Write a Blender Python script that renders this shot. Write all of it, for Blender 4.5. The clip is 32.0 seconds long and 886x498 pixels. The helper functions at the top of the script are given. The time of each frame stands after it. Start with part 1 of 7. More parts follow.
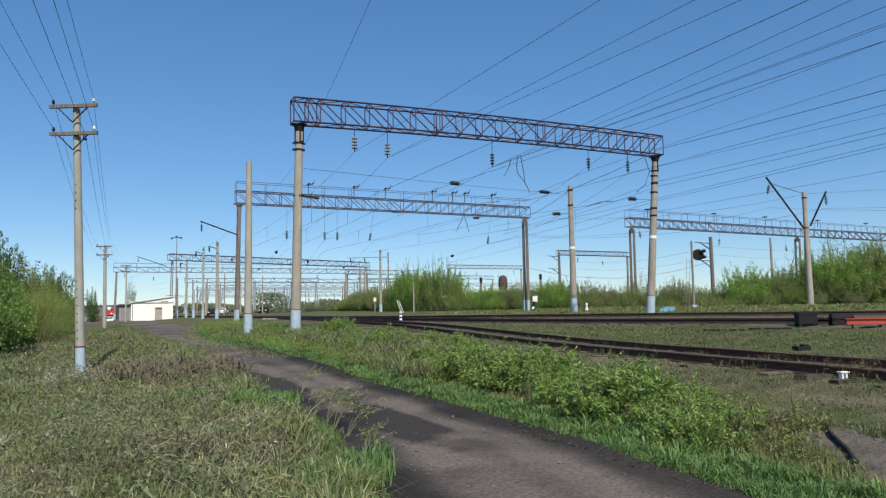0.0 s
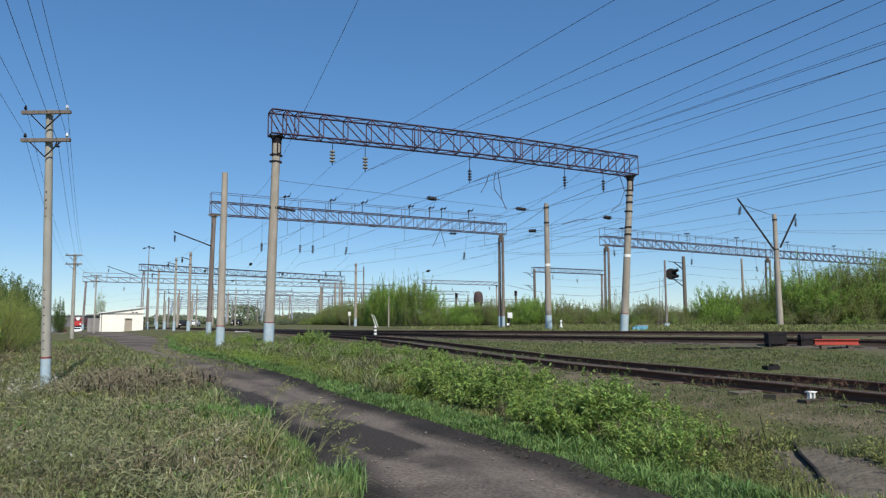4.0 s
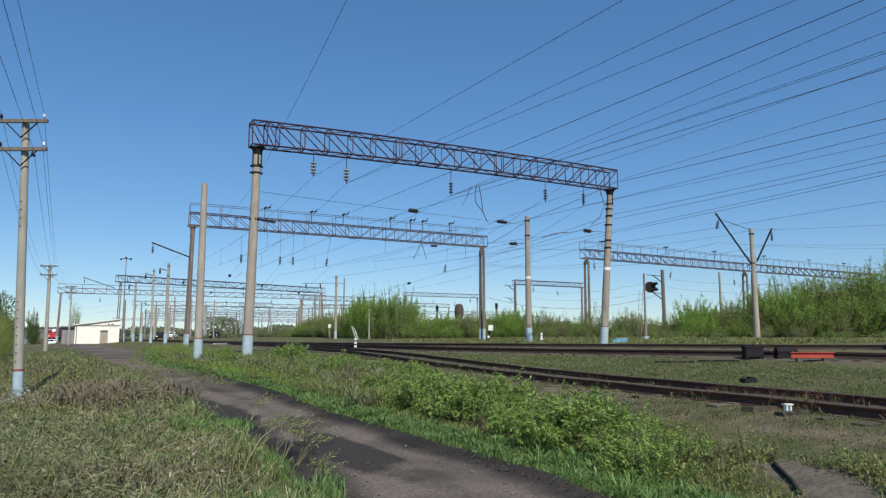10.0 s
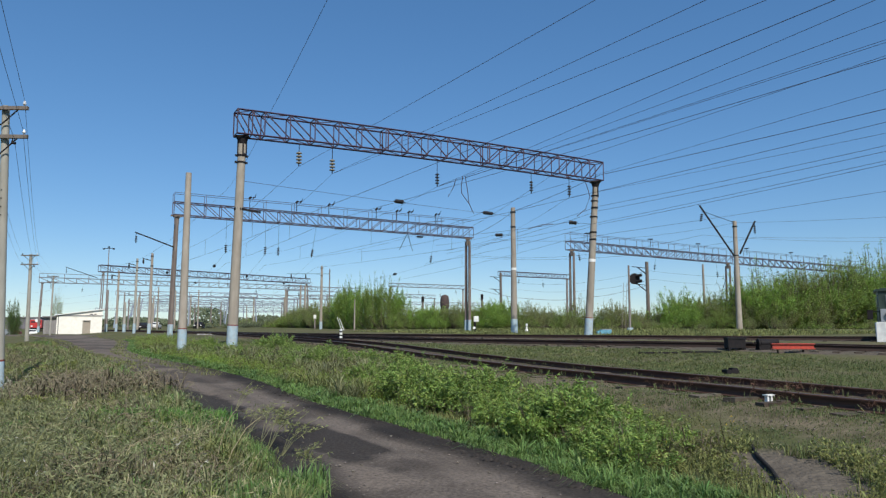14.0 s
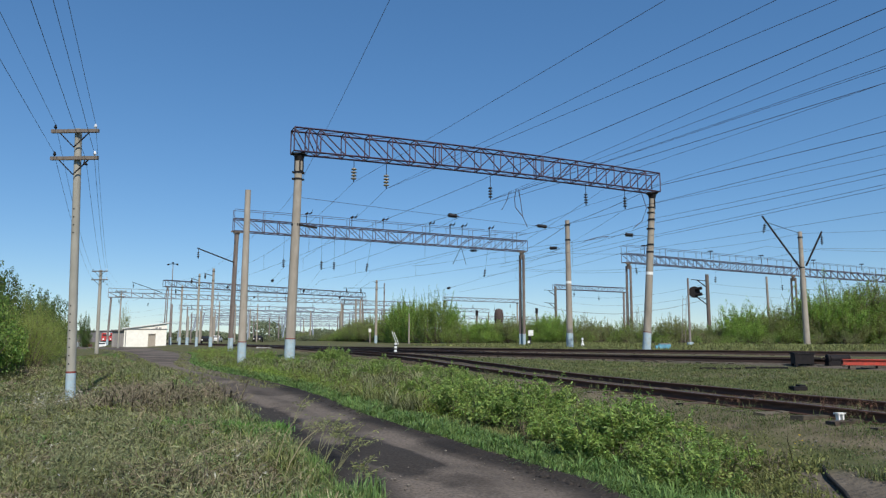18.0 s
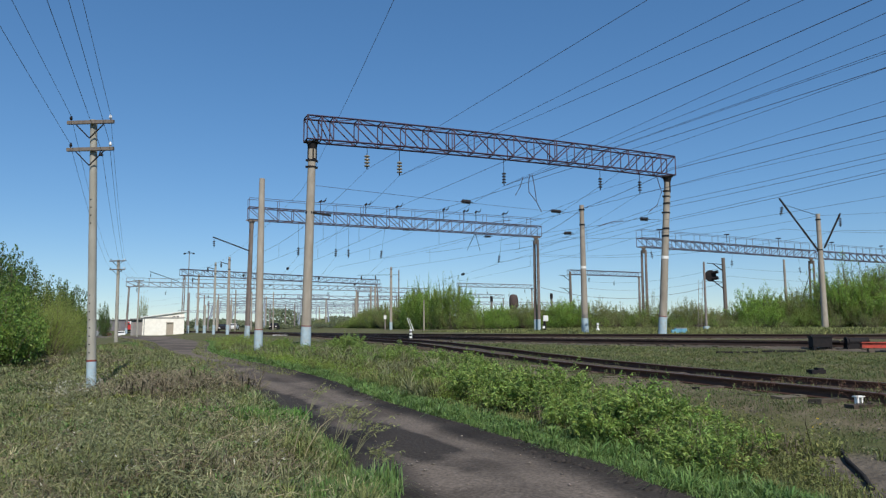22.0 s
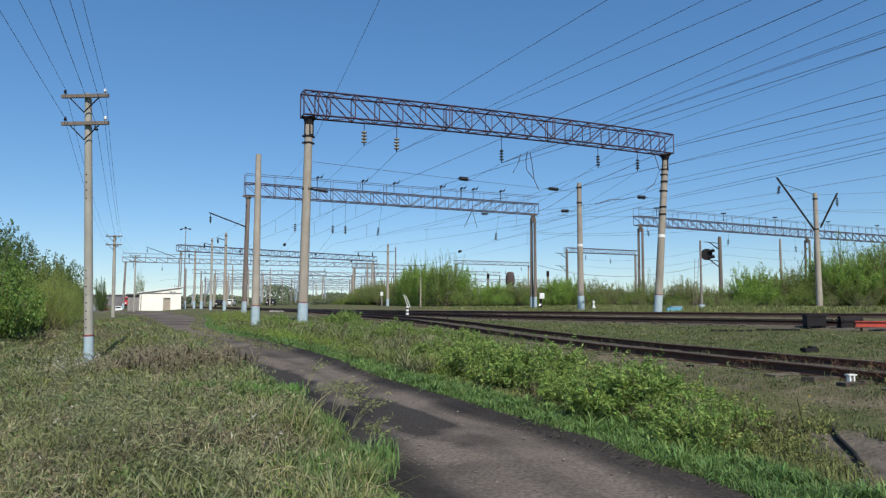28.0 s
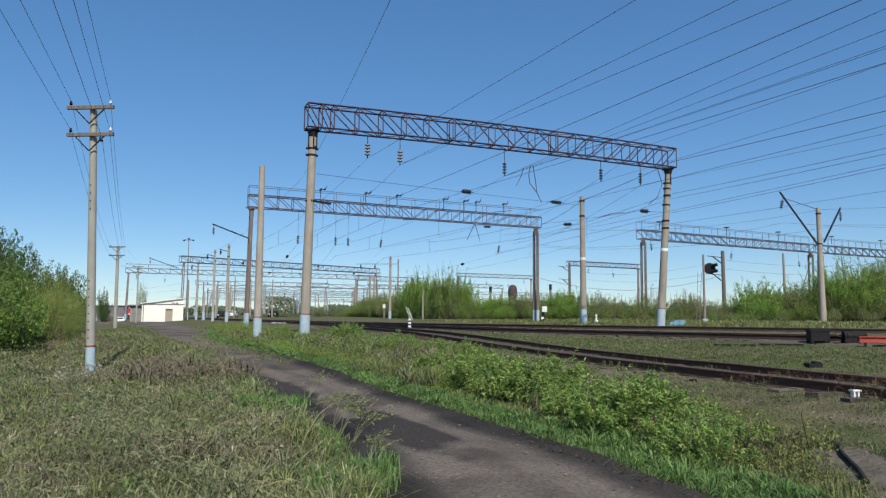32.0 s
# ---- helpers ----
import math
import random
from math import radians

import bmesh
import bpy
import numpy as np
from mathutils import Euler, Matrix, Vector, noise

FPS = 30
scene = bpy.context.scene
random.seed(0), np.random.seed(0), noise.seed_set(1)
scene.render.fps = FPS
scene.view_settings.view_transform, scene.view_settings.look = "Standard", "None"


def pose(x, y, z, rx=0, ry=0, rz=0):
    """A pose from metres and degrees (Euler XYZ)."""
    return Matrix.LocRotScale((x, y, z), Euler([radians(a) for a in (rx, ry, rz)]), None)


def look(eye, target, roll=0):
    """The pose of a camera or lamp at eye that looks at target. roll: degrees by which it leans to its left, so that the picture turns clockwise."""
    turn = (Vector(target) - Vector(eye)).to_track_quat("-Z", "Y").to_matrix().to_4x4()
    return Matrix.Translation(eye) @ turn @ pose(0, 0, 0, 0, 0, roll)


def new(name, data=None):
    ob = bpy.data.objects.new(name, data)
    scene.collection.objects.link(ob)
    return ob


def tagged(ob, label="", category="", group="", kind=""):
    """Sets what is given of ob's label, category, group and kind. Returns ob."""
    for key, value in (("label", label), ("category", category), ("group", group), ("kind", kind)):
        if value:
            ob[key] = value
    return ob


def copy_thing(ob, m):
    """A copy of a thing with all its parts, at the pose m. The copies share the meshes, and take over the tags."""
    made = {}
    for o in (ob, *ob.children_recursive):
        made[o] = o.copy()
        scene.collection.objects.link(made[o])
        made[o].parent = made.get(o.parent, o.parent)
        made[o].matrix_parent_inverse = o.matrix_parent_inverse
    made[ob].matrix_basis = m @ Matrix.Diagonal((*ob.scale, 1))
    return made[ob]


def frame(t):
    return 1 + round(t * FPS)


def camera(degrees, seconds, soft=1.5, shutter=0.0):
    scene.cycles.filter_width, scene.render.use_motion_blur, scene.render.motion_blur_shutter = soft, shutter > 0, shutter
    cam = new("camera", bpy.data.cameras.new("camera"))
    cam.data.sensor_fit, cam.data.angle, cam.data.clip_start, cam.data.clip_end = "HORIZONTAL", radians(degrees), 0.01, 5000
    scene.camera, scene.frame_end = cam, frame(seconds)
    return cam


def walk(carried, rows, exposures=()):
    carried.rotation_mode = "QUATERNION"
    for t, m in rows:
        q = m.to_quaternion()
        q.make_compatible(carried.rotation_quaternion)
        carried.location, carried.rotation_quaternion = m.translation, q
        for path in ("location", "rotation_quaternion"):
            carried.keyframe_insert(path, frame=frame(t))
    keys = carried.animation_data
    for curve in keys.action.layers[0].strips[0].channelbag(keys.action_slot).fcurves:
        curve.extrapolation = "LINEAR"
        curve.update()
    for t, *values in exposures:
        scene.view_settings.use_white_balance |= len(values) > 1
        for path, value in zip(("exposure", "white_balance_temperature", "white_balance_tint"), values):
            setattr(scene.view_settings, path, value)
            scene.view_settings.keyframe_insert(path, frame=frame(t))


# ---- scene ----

# ------------------------------------------------------------------ camera
TURNS = [
    (0, 94.83, 1.06, 3.47), (0.5, 95.39, 1.24, 3.41), (1, 95.52, 1.30, 2.98), (1.5, 95.49, 0.96, 2.77),
    (2, 95.47, 0.02, 2.28), (2.5, 95.49, -0.04, 1.93), (3, 95.76, 0.11, 1.49), (3.5, 96.03, 0.22, 1.40),
    (5.5, 96.13, 0.36, 1.33), (6, 96.28, 0.38, 1.07), (6.5, 96.44, 0.28, 0.75), (7, 96.40, 0.27, 0.71),
    (7.5, 96.37, 0.10, 0.73), (8, 96.30, 0.35, 0.67), (8.5, 96.27, 1.05, 0.64), (9, 96.54, 0.59, 0.43),
    (9.5, 96.71, 0.21, 0.19), (10, 97.10, 0.16, -0.22), (10.5, 97.35, 0.22, -0.40), (11, 97.40, 0.25, 0.02),
    (11.5, 97.14, 0.45, 0.38), (12, 96.88, 0.35, 0.49), (12.5, 96.48, 0.29, 0.43), (13, 96.12, 0.00, -0.00),
    (13.5, 96.19, -0.23, -0.77), (13.7, 95.40, 1.06, -1.04), (14, 96.35, 0.04, -1.42), (14.5, 96.56, 0.31, -1.82),
    (16.5, 97.60, 0.02, 0.73), (17, 97.77, 0.18, 1.57), (17.5, 97.68, -0.11, 2.29), (18, 97.50, -0.10, 3.08),
    (18.5, 97.48, 0.29, 3.53), (19, 97.37, 0.20, 3.97), (19.5, 97.16, 0.31, 4.13), (20, 96.83, 0.54, 4.25),
    (20.5, 96.52, 0.34, 4.23), (21, 96.17, 0.38, 4.26), (21.5, 96.11, 0.21, 4.32), (22, 96.36, 0.37, 4.32),
    (22.5, 96.82, 0.31, 4.12), (23, 97.38, -0.30, 3.78), (23.5, 97.83, -0.77, 3.52), (24, 98.08, -1.12, 3.26),
    (24.5, 98.00, -0.70, 3.40), (25, 97.52, 0.02, 3.68), (25.5, 96.74, 0.60, 3.95), (26, 95.83, 0.49, 4.28),
    (26.5, 95.12, 0.39, 4.45), (28.5, 94.43, -0.09, 3.86), (29, 94.92, -0.35, 3.93), (29.5, 95.48, -0.32, 4.08),
    (30, 95.96, 0.16, 4.32), (30.5, 96.34, 0.58, 4.61), (31, 96.39, 0.43, 4.90), (31.5, 95.97, 0.07, 4.91),
    (32, 95.50, -0.28, 4.22),
]
cam = camera(65.8, 32.0, soft=1.3)
walk(cam, [(t, pose(0, 0, 1.6, a, b, c)) for t, a, b, c in TURNS],
     [(0, 0.09), (3, 0.07), (8, 0.03), (14, 0.02), (18, -0.02), (24, -0.07), (26, -0.02), (29, 0.08), (32, 0.05)])

# ------------------------------------------------------------------ daylight
SUN_EL, SUN_AZ = 44.0, 160.0          # degrees; azimuth clockwise from +y
sky_world = bpy.data.worlds.new("clear_sky")
scene.world = sky_world
sky_world.use_nodes = True
_n = sky_world.node_tree.nodes
_sky = _n.new("ShaderNodeTexSky")
_sky.sky_type = "NISHITA"
_sky.sun_disc = False
_sky.sun_elevation = radians(SUN_EL)
_sky.sun_rotation = radians(SUN_AZ)
_sky.air_density = 0.9
_sky.dust_density = 0.0
_sky.ozone_density = 4.5
_n["Background"].inputs["Strength"].default_value = 0.185
_deep = _n.new("ShaderNodeHueSaturation")
_deep.inputs["Saturation"].default_value = 1.26
_deep.inputs["Hue"].default_value = 0.5035
_even = _n.new("ShaderNodeGamma")
_even.inputs[1].default_value = 0.68
sky_world.node_tree.links.new(_sky.outputs[0], _even.inputs[0])
_clear = _n.new("ShaderNodeMix")
_clear.data_type, _clear.blend_type = "RGBA", "MULTIPLY"
_clear.inputs[0].default_value = 1.0
_clear.inputs[7].default_value = (0.887, 0.985, 1.065, 1)
sky_world.node_tree.links.new(_even.outputs[0], _clear.inputs[6])
sky_world.node_tree.links.new(_clear.outputs[2], _deep.inputs["Color"])
sky_world.node_tree.links.new(_deep.outputs[0], _n["Background"].inputs[0])
sun_data = bpy.data.lights.new("sun", "SUN")
sun_data.energy, sun_data.angle, sun_data.color = 4.75, radians(0.55), (1.0, 0.945, 0.86)
sun = new("sun", sun_data)
_a, _e = radians(SUN_AZ), radians(SUN_EL)
SUN_DIR = Vector((math.sin(_a) * math.cos(_e), math.cos(_a) * math.cos(_e), math.sin(_e)))
sun.matrix_world = look(SUN_DIR * 80, (0, 0, 0))
scene.view_settings.exposure = 0.0

# ------------------------------------------------------------------ materials
def material(name, base, second=None, rough=0.8, metal=0.0, scale=8.0, detail=6.0, bump=0.0, bump_scale=None,
             third=None, third_scale=1.2, third_amount=0.5, per="", spread=0.25, translucent=0.0, stretch=(1, 1, 1), coords="Object"):
    """A surface: two colours mixed by fine noise, a third in larger stains, a spread of value from piece to piece."""
    m = bpy.data.materials.new(name)
    m.use_nodes = True
    nt = m.node_tree
    nd, ln = nt.nodes, nt.links
    bsdf = nd["Principled BSDF"]
    bsdf.inputs["Roughness"].default_value = rough
    bsdf.inputs["Metallic"].default_value = metal
    if rough >= 0.7:
        bsdf.inputs["Specular IOR Level"].default_value = 0.22
    tc = nd.new("ShaderNodeTexCoord")
    mp = nd.new("ShaderNodeMapping")
    mp.inputs["Scale"].default_value = stretch
    ln.new(tc.outputs[coords], mp.inputs[0])
    noi = nd.new("ShaderNodeTexNoise")
    noi.inputs["Scale"].default_value, noi.inputs["Detail"].default_value = scale, detail
    ln.new(mp.outputs[0], noi.inputs["Vector"])
    ramp = nd.new("ShaderNodeValToRGB")
    ramp.color_ramp.elements[0].position, ramp.color_ramp.elements[1].position = 0.35, 0.68
    ramp.color_ramp.elements[0].color = (*base, 1)
    ramp.color_ramp.elements[1].color = (*(second or [c * 0.72 for c in base]), 1)
    ln.new(noi.outputs[0], ramp.inputs[0])
    col = ramp.outputs[0]
    if third:
        big = nd.new("ShaderNodeTexNoise")
        big.inputs["Scale"].default_value, big.inputs["Detail"].default_value = third_scale, 5
        ln.new(mp.outputs[0], big.inputs["Vector"])
        cut = nd.new("ShaderNodeMapRange")
        cut.inputs[1].default_value, cut.inputs[2].default_value, cut.inputs[4].default_value = 0.48, 0.66, third_amount
        ln.new(big.outputs[0], cut.inputs[0])
        mix = nd.new("ShaderNodeMix")
        mix.data_type = "RGBA"
        ln.new(cut.outputs[0], mix.inputs[0])
        ln.new(col, mix.inputs[6])
        mix.inputs[7].default_value = (*third, 1)
        col = mix.outputs[2]
    if per:
        if per == "island":
            rnd = nd.new("ShaderNodeNewGeometry").outputs["Random Per Island"]
        else:
            rnd = nd.new("ShaderNodeObjectInfo").outputs["Random"]
        val = nd.new("ShaderNodeMapRange")
        val.inputs[3].default_value, val.inputs[4].default_value = 1 - spread, 1 + spread
        ln.new(rnd, val.inputs[0])
        hsv = nd.new("ShaderNodeHueSaturation")
        ln.new(val.outputs[0], hsv.inputs["Value"])
        hue = nd.new("ShaderNodeMapRange")
        hue.inputs[3].default_value, hue.inputs[4].default_value = 0.5 - spread * 0.04, 0.5 + spread * 0.06
        wh = nd.new("ShaderNodeTexWhiteNoise")
        wh.noise_dimensions = "1D"
        ln.new(rnd, wh.inputs["W"])
        ln.new(wh.outputs["Value"], hue.inputs[0])
        ln.new(hue.outputs[0], hsv.inputs["Hue"])
        ln.new(col, hsv.inputs["Color"])
        col = hsv.outputs[0]
    ln.new(col, bsdf.inputs["Base Color"])
    if bump:
        bn = nd.new("ShaderNodeTexNoise")
        bn.inputs["Scale"].default_value, bn.inputs["Detail"].default_value = bump_scale or scale * 3, 8
        ln.new(mp.outputs[0], bn.inputs["Vector"])
        bp = nd.new("ShaderNodeBump")
        bp.inputs["Strength"].default_value, bp.inputs["Distance"].default_value = 1.0, bump
        ln.new(bn.outputs[0], bp.inputs["Height"])
        ln.new(bp.outputs[0], bsdf.inputs["Normal"])
    if translucent:
        tr = nd.new("ShaderNodeBsdfTranslucent")
        ln.new(col, tr.inputs[0])
        ms = nd.new("ShaderNodeMixShader")
        ms.inputs[0].default_value = translucent
        ln.new(bsdf.outputs[0], ms.inputs[1])
        ln.new(tr.outputs[0], ms.inputs[2])
        ln.new(ms.outputs[0], nd["Material Output"].inputs[0])
    return m


CONCRETE = material("weathered_concrete", (0.345, 0.305, 0.255), (0.28, 0.245, 0.20), 0.9, scale=5, bump=0.004, third=(0.225, 0.19, 0.155), third_scale=1.6, third_amount=0.5, per="object", spread=0.12, stretch=(1, 1, 0.35))
CONCRETE_PALE = material("pale_concrete", (0.375, 0.355, 0.305), (0.29, 0.275, 0.235), 0.9, scale=5, bump=0.004, third=(0.285, 0.265, 0.22), third_scale=1.3, third_amount=0.55, per="object", spread=0.1, stretch=(1, 1, 0.35))
CONCRETE_DARK = material("sooty_concrete", (0.26, 0.23, 0.21), (0.18, 0.155, 0.14), 0.9, scale=5, bump=0.004, third=(0.12, 0.09, 0.08), third_scale=1.5, third_amount=0.6, stretch=(1, 1, 0.3))
BLUE_WASH = material("pale_blue_limewash", (0.38, 0.49, 0.54), (0.32, 0.42, 0.47), 0.85, scale=9, third=(0.36, 0.36, 0.33), third_scale=5, third_amount=0.55)
RED_RING = material("red_ring_paint", (0.24, 0.06, 0.05), (0.17, 0.055, 0.05), 0.7, scale=14)
MAROON = material("maroon_steel_paint", (0.05, 0.03, 0.056), (0.036, 0.025, 0.044), 0.6, 0.1, scale=6, third=(0.082, 0.036, 0.055), third_scale=3, third_amount=0.45, per="object", spread=0.2)
SLATE = material("slate_steel_paint", (0.105, 0.10, 0.142), (0.075, 0.072, 0.105), 0.6, 0.1, scale=6, third=(0.14, 0.09, 0.085), third_scale=3, third_amount=0.4, per="object", spread=0.15)
PALE_STEEL = material("grey_steel_paint", (0.27, 0.29, 0.33), (0.20, 0.22, 0.25), 0.6, 0.1, scale=6, per="object", spread=0.12)
# Distance haze painted into the steel: pale blue-grey for the farthest gantries.
HAZY_STEEL = material("haze_tinted_steel", (0.31, 0.35, 0.41), (0.26, 0.295, 0.35), 0.7, scale=3)
RUST = material("rusty_rail_steel", (0.115, 0.06, 0.042), (0.07, 0.04, 0.03), 0.85, 0.0, scale=10, bump=0.002, third=(0.10, 0.05, 0.034), third_scale=2, third_amount=0.4, coords="Generated", stretch=(30, 30, 2))
# Darker rail steel, for the tracks that lie on ballast.
RUST_DARK = material("dark_rail_steel", (0.06, 0.038, 0.031), (0.035, 0.026, 0.022), 0.7, 0.2, scale=10, coords="Generated", stretch=(30, 30, 2))
RAIL_TOP = material("dull_rail_head", (0.16, 0.13, 0.12), (0.10, 0.075, 0.065), 0.5, 0.7, scale=12)
SLEEPER = material("old_tarred_sleeper", (0.135, 0.108, 0.082), (0.08, 0.064, 0.05), 0.95, scale=7, bump=0.006, third=(0.16, 0.135, 0.105), third_scale=2.2, third_amount=0.6, per="object", spread=0.35, stretch=(1, 5, 5))
BALLAST = material("dirty_ballast", (0.15, 0.125, 0.10), (0.075, 0.063, 0.05), 0.95, scale=22, bump=0.03, bump_scale=26, third=(0.12, 0.12, 0.07), third_scale=0.7, third_amount=0.6)
BLACK_IRON = material("black_iron", (0.011, 0.0105, 0.012), (0.02, 0.016, 0.016), 0.75, 0.0, scale=8, bump=0.003)
SIGNAL_RED = material("signal_red_paint", (0.45, 0.05, 0.025), (0.33, 0.045, 0.03), 0.55, scale=8, third=(0.2, 0.05, 0.03), third_scale=4)
WHITE_PAINT = material("white_paint", (0.80, 0.80, 0.77), (0.70, 0.70, 0.67), 0.7, scale=7, third=(0.5, 0.47, 0.42), third_scale=3, third_amount=0.35)
LIMEWASH = material("whitewashed_plaster", (0.86, 0.83, 0.74), (0.80, 0.76, 0.67), 0.9, scale=3, bump=0.006, third=(0.6, 0.55, 0.46), third_scale=0.9, third_amount=0.3)
GREY_BOARD = material("grey_boards", (0.27, 0.255, 0.245), (0.17, 0.16, 0.155), 0.9, scale=5, per="object", spread=0.2, stretch=(6, 6, 0.5))
DOOR_WOOD = material("faded_door_planks", (0.40, 0.35, 0.28), (0.30, 0.26, 0.21), 0.85, scale=6, stretch=(5, 5, 0.6))
ROOF = material("bitumen_roofing", (0.20, 0.19, 0.19), (0.14, 0.13, 0.13), 0.95, scale=4, bump=0.004)
OLD_WOOD = material("silvered_wood", (0.165, 0.138, 0.118), (0.115, 0.095, 0.08), 0.9, scale=6, bump=0.004, stretch=(4, 4, 0.4), per="object", spread=0.15)
WIRE = material("overhead_wire_metal", (0.10, 0.095, 0.12), (0.08, 0.075, 0.09), 0.6, 0.4, scale=4)
GLASS_INS = material("dark_glass_insulator", (0.013, 0.012, 0.014), (0.009, 0.0085, 0.01), 0.4, scale=6)
OCHRE_INS = material("ochre_porcelain", (0.26, 0.235, 0.18), (0.18, 0.155, 0.11), 0.3, scale=6)
WHITE_INS = material("white_porcelain", (0.75, 0.75, 0.75), (0.66, 0.66, 0.66), 0.25, scale=6)
TEAL = material("faded_blue_paint", (0.16, 0.42, 0.55), (0.12, 0.33, 0.45), 0.6, scale=5)
GREY_METAL = material("grey_sheet_metal", (0.36, 0.38, 0.40), (0.28, 0.30, 0.31), 0.5, 0.3, scale=5)
FADED_RED = material("faded_red_paint", (0.26, 0.06, 0.055), (0.20, 0.05, 0.045), 0.5, scale=3)
LOCO_RED = material("locomotive_red", (0.50, 0.035, 0.03), (0.42, 0.03, 0.03), 0.45, scale=3)
DARK_GLASS = material("dark_window_glass", (0.03, 0.035, 0.04), (0.025, 0.03, 0.035), 0.12, scale=2)
DARK_MASS = material("dark_brown_mass", (0.10, 0.07, 0.065), (0.06, 0.045, 0.042), 0.9, scale=6, third=(0.06, 0.05, 0.045), third_scale=1.2, third_amount=0.7)
FAR_WALL = material("far_grey_wall", (0.34, 0.30, 0.30), (0.26, 0.23, 0.23), 0.9, scale=1.5)
BARK = material("grey_brown_bark", (0.16, 0.125, 0.095), (0.10, 0.08, 0.06), 0.95, scale=9, bump=0.006, stretch=(2, 2, 0.4))
BROWN_POST = material("brown_grey_post", (0.215, 0.175, 0.15), (0.155, 0.125, 0.108), 0.9, scale=5, third=(0.105, 0.078, 0.068), third_scale=1.5, third_amount=0.6, stretch=(1, 1, 0.3))
# Far foliage: the haze is mixed into this lighter, greyed green.
LEAF_HAZE = material("haze_greyed_leaf", (0.20, 0.235, 0.14), (0.155, 0.185, 0.105), 0.8, scale=0.05, per="island", spread=0.2, translucent=0.3)
LEAF_MID = material("mid_green_leaf", (0.305, 0.415, 0.075), (0.235, 0.335, 0.062), 0.6, scale=0.8, per="island", spread=0.38, translucent=0.46)
LEAF_SHRUB = material("deep_shrub_leaf", (0.20, 0.29, 0.055), (0.115, 0.185, 0.036), 0.6, scale=0.8, per="island", spread=0.55, translucent=0.4)
TREE_FRESH = material("fresh_tree_leaf", (0.275, 0.415, 0.07), (0.185, 0.30, 0.05), 0.6, scale=0.5, per="island", spread=0.45, translucent=0.42)
TREE_MID = material("mid_green_tree_leaf", (0.265, 0.36, 0.075), (0.18, 0.255, 0.053), 0.6, scale=0.5, per="island", spread=0.45, translucent=0.42)
TREE_OLIVE = material("olive_budding_tree_leaf", (0.275, 0.305, 0.115), (0.205, 0.225, 0.085), 0.7, scale=0.5, per="island", spread=0.4, translucent=0.42)
DIRT_BED = material("rusty_dirt_bed", (0.105, 0.078, 0.055), (0.062, 0.046, 0.034), 0.95, scale=9, bump=0.01, third=(0.085, 0.085, 0.042), third_scale=1.4, third_amount=0.6)
DARK_GREEN = material("dark_green_paint", (0.035, 0.055, 0.04), (0.025, 0.042, 0.032), 0.5, scale=4)
HAZE_GLASS = material("dusty_window_glass", (0.20, 0.24, 0.27), (0.16, 0.19, 0.22), 0.2, scale=2)
LEAF_BUSH = material("bank_bush_leaf", (0.235, 0.325, 0.07), (0.145, 0.22, 0.048), 0.6, scale=1.2, per="island", spread=0.5, translucent=0.28)
LEAF_DARK = material("dark_green_leaf", (0.085, 0.14, 0.028), (0.06, 0.11, 0.022), 0.6, scale=0.8, per="island", spread=0.35, translucent=0.3)
LEAF_WILLOW = material("yellow_green_willow_leaf", (0.285, 0.34, 0.08), (0.21, 0.26, 0.058), 0.6, scale=0.5, per="island", spread=0.32, translucent=0.38)
LEAF_OLIVE = material("olive_budding_leaf", (0.25, 0.265, 0.09), (0.19, 0.205, 0.07), 0.7, scale=0.8, per="island", spread=0.35, translucent=0.4)
GRASS_FRESH = material("fresh_grass_blade", (0.185, 0.285, 0.078), (0.12, 0.20, 0.055), 0.6, scale=0.9, per="island", spread=0.45, translucent=0.3)
GRASS_BRIGHT = material("vivid_grass_blade", (0.155, 0.295, 0.06), (0.115, 0.22, 0.045), 0.6, scale=0.7, per="island", spread=0.35, translucent=0.35)
RUBBER = material("old_black_rubber", (0.018, 0.017, 0.017), (0.03, 0.028, 0.026), 0.95, scale=8)
TURF_LOW = material("low_turf_blade", (0.165, 0.185, 0.075), (0.12, 0.135, 0.055), 0.8, scale=0.7, per="island", spread=0.3, translucent=0.3)
TURF_GREEN = material("low_green_blade", (0.145, 0.19, 0.072), (0.11, 0.145, 0.056), 0.8, scale=0.7, per="island", spread=0.3, translucent=0.3)
RUSTY_BRUSH = material("rusty_dry_brush", (0.16, 0.085, 0.055), (0.10, 0.055, 0.038), 0.9, scale=3, per="island", spread=0.35)
DANDELION = material("dandelion_yellow", (0.75, 0.55, 0.04), (0.65, 0.46, 0.03), 0.7, scale=5)
GRASS_DULL = material("dull_grass_blade", (0.245, 0.262, 0.097), (0.135, 0.15, 0.055), 0.7, scale=0.9, per="island", spread=0.5, translucent=0.25)
DRY_TURF = material("dry_turf_blade", (0.25, 0.265, 0.115), (0.19, 0.205, 0.085), 0.7, scale=0.7, per="island", spread=0.35, translucent=0.35)
STRAW = material("dry_straw", (0.40, 0.355, 0.215), (0.24, 0.205, 0.115), 0.85, scale=1.5, per="island", spread=0.45, translucent=0.15)
DEAD_STEM = material("dead_grey_stem", (0.215, 0.185, 0.125), (0.13, 0.108, 0.07), 0.9, scale=2, per="island", spread=0.45)
SILVER_WEED = material("silvery_dry_leaf", (0.40, 0.39, 0.32), (0.27, 0.27, 0.20), 0.8, scale=2, per="island", spread=0.45, translucent=0.15)
SAGE = material("grey_green_weed_leaf", (0.26, 0.27, 0.14), (0.155, 0.167, 0.08), 0.75, scale=1.5, per="island", spread=0.45, translucent=0.2)


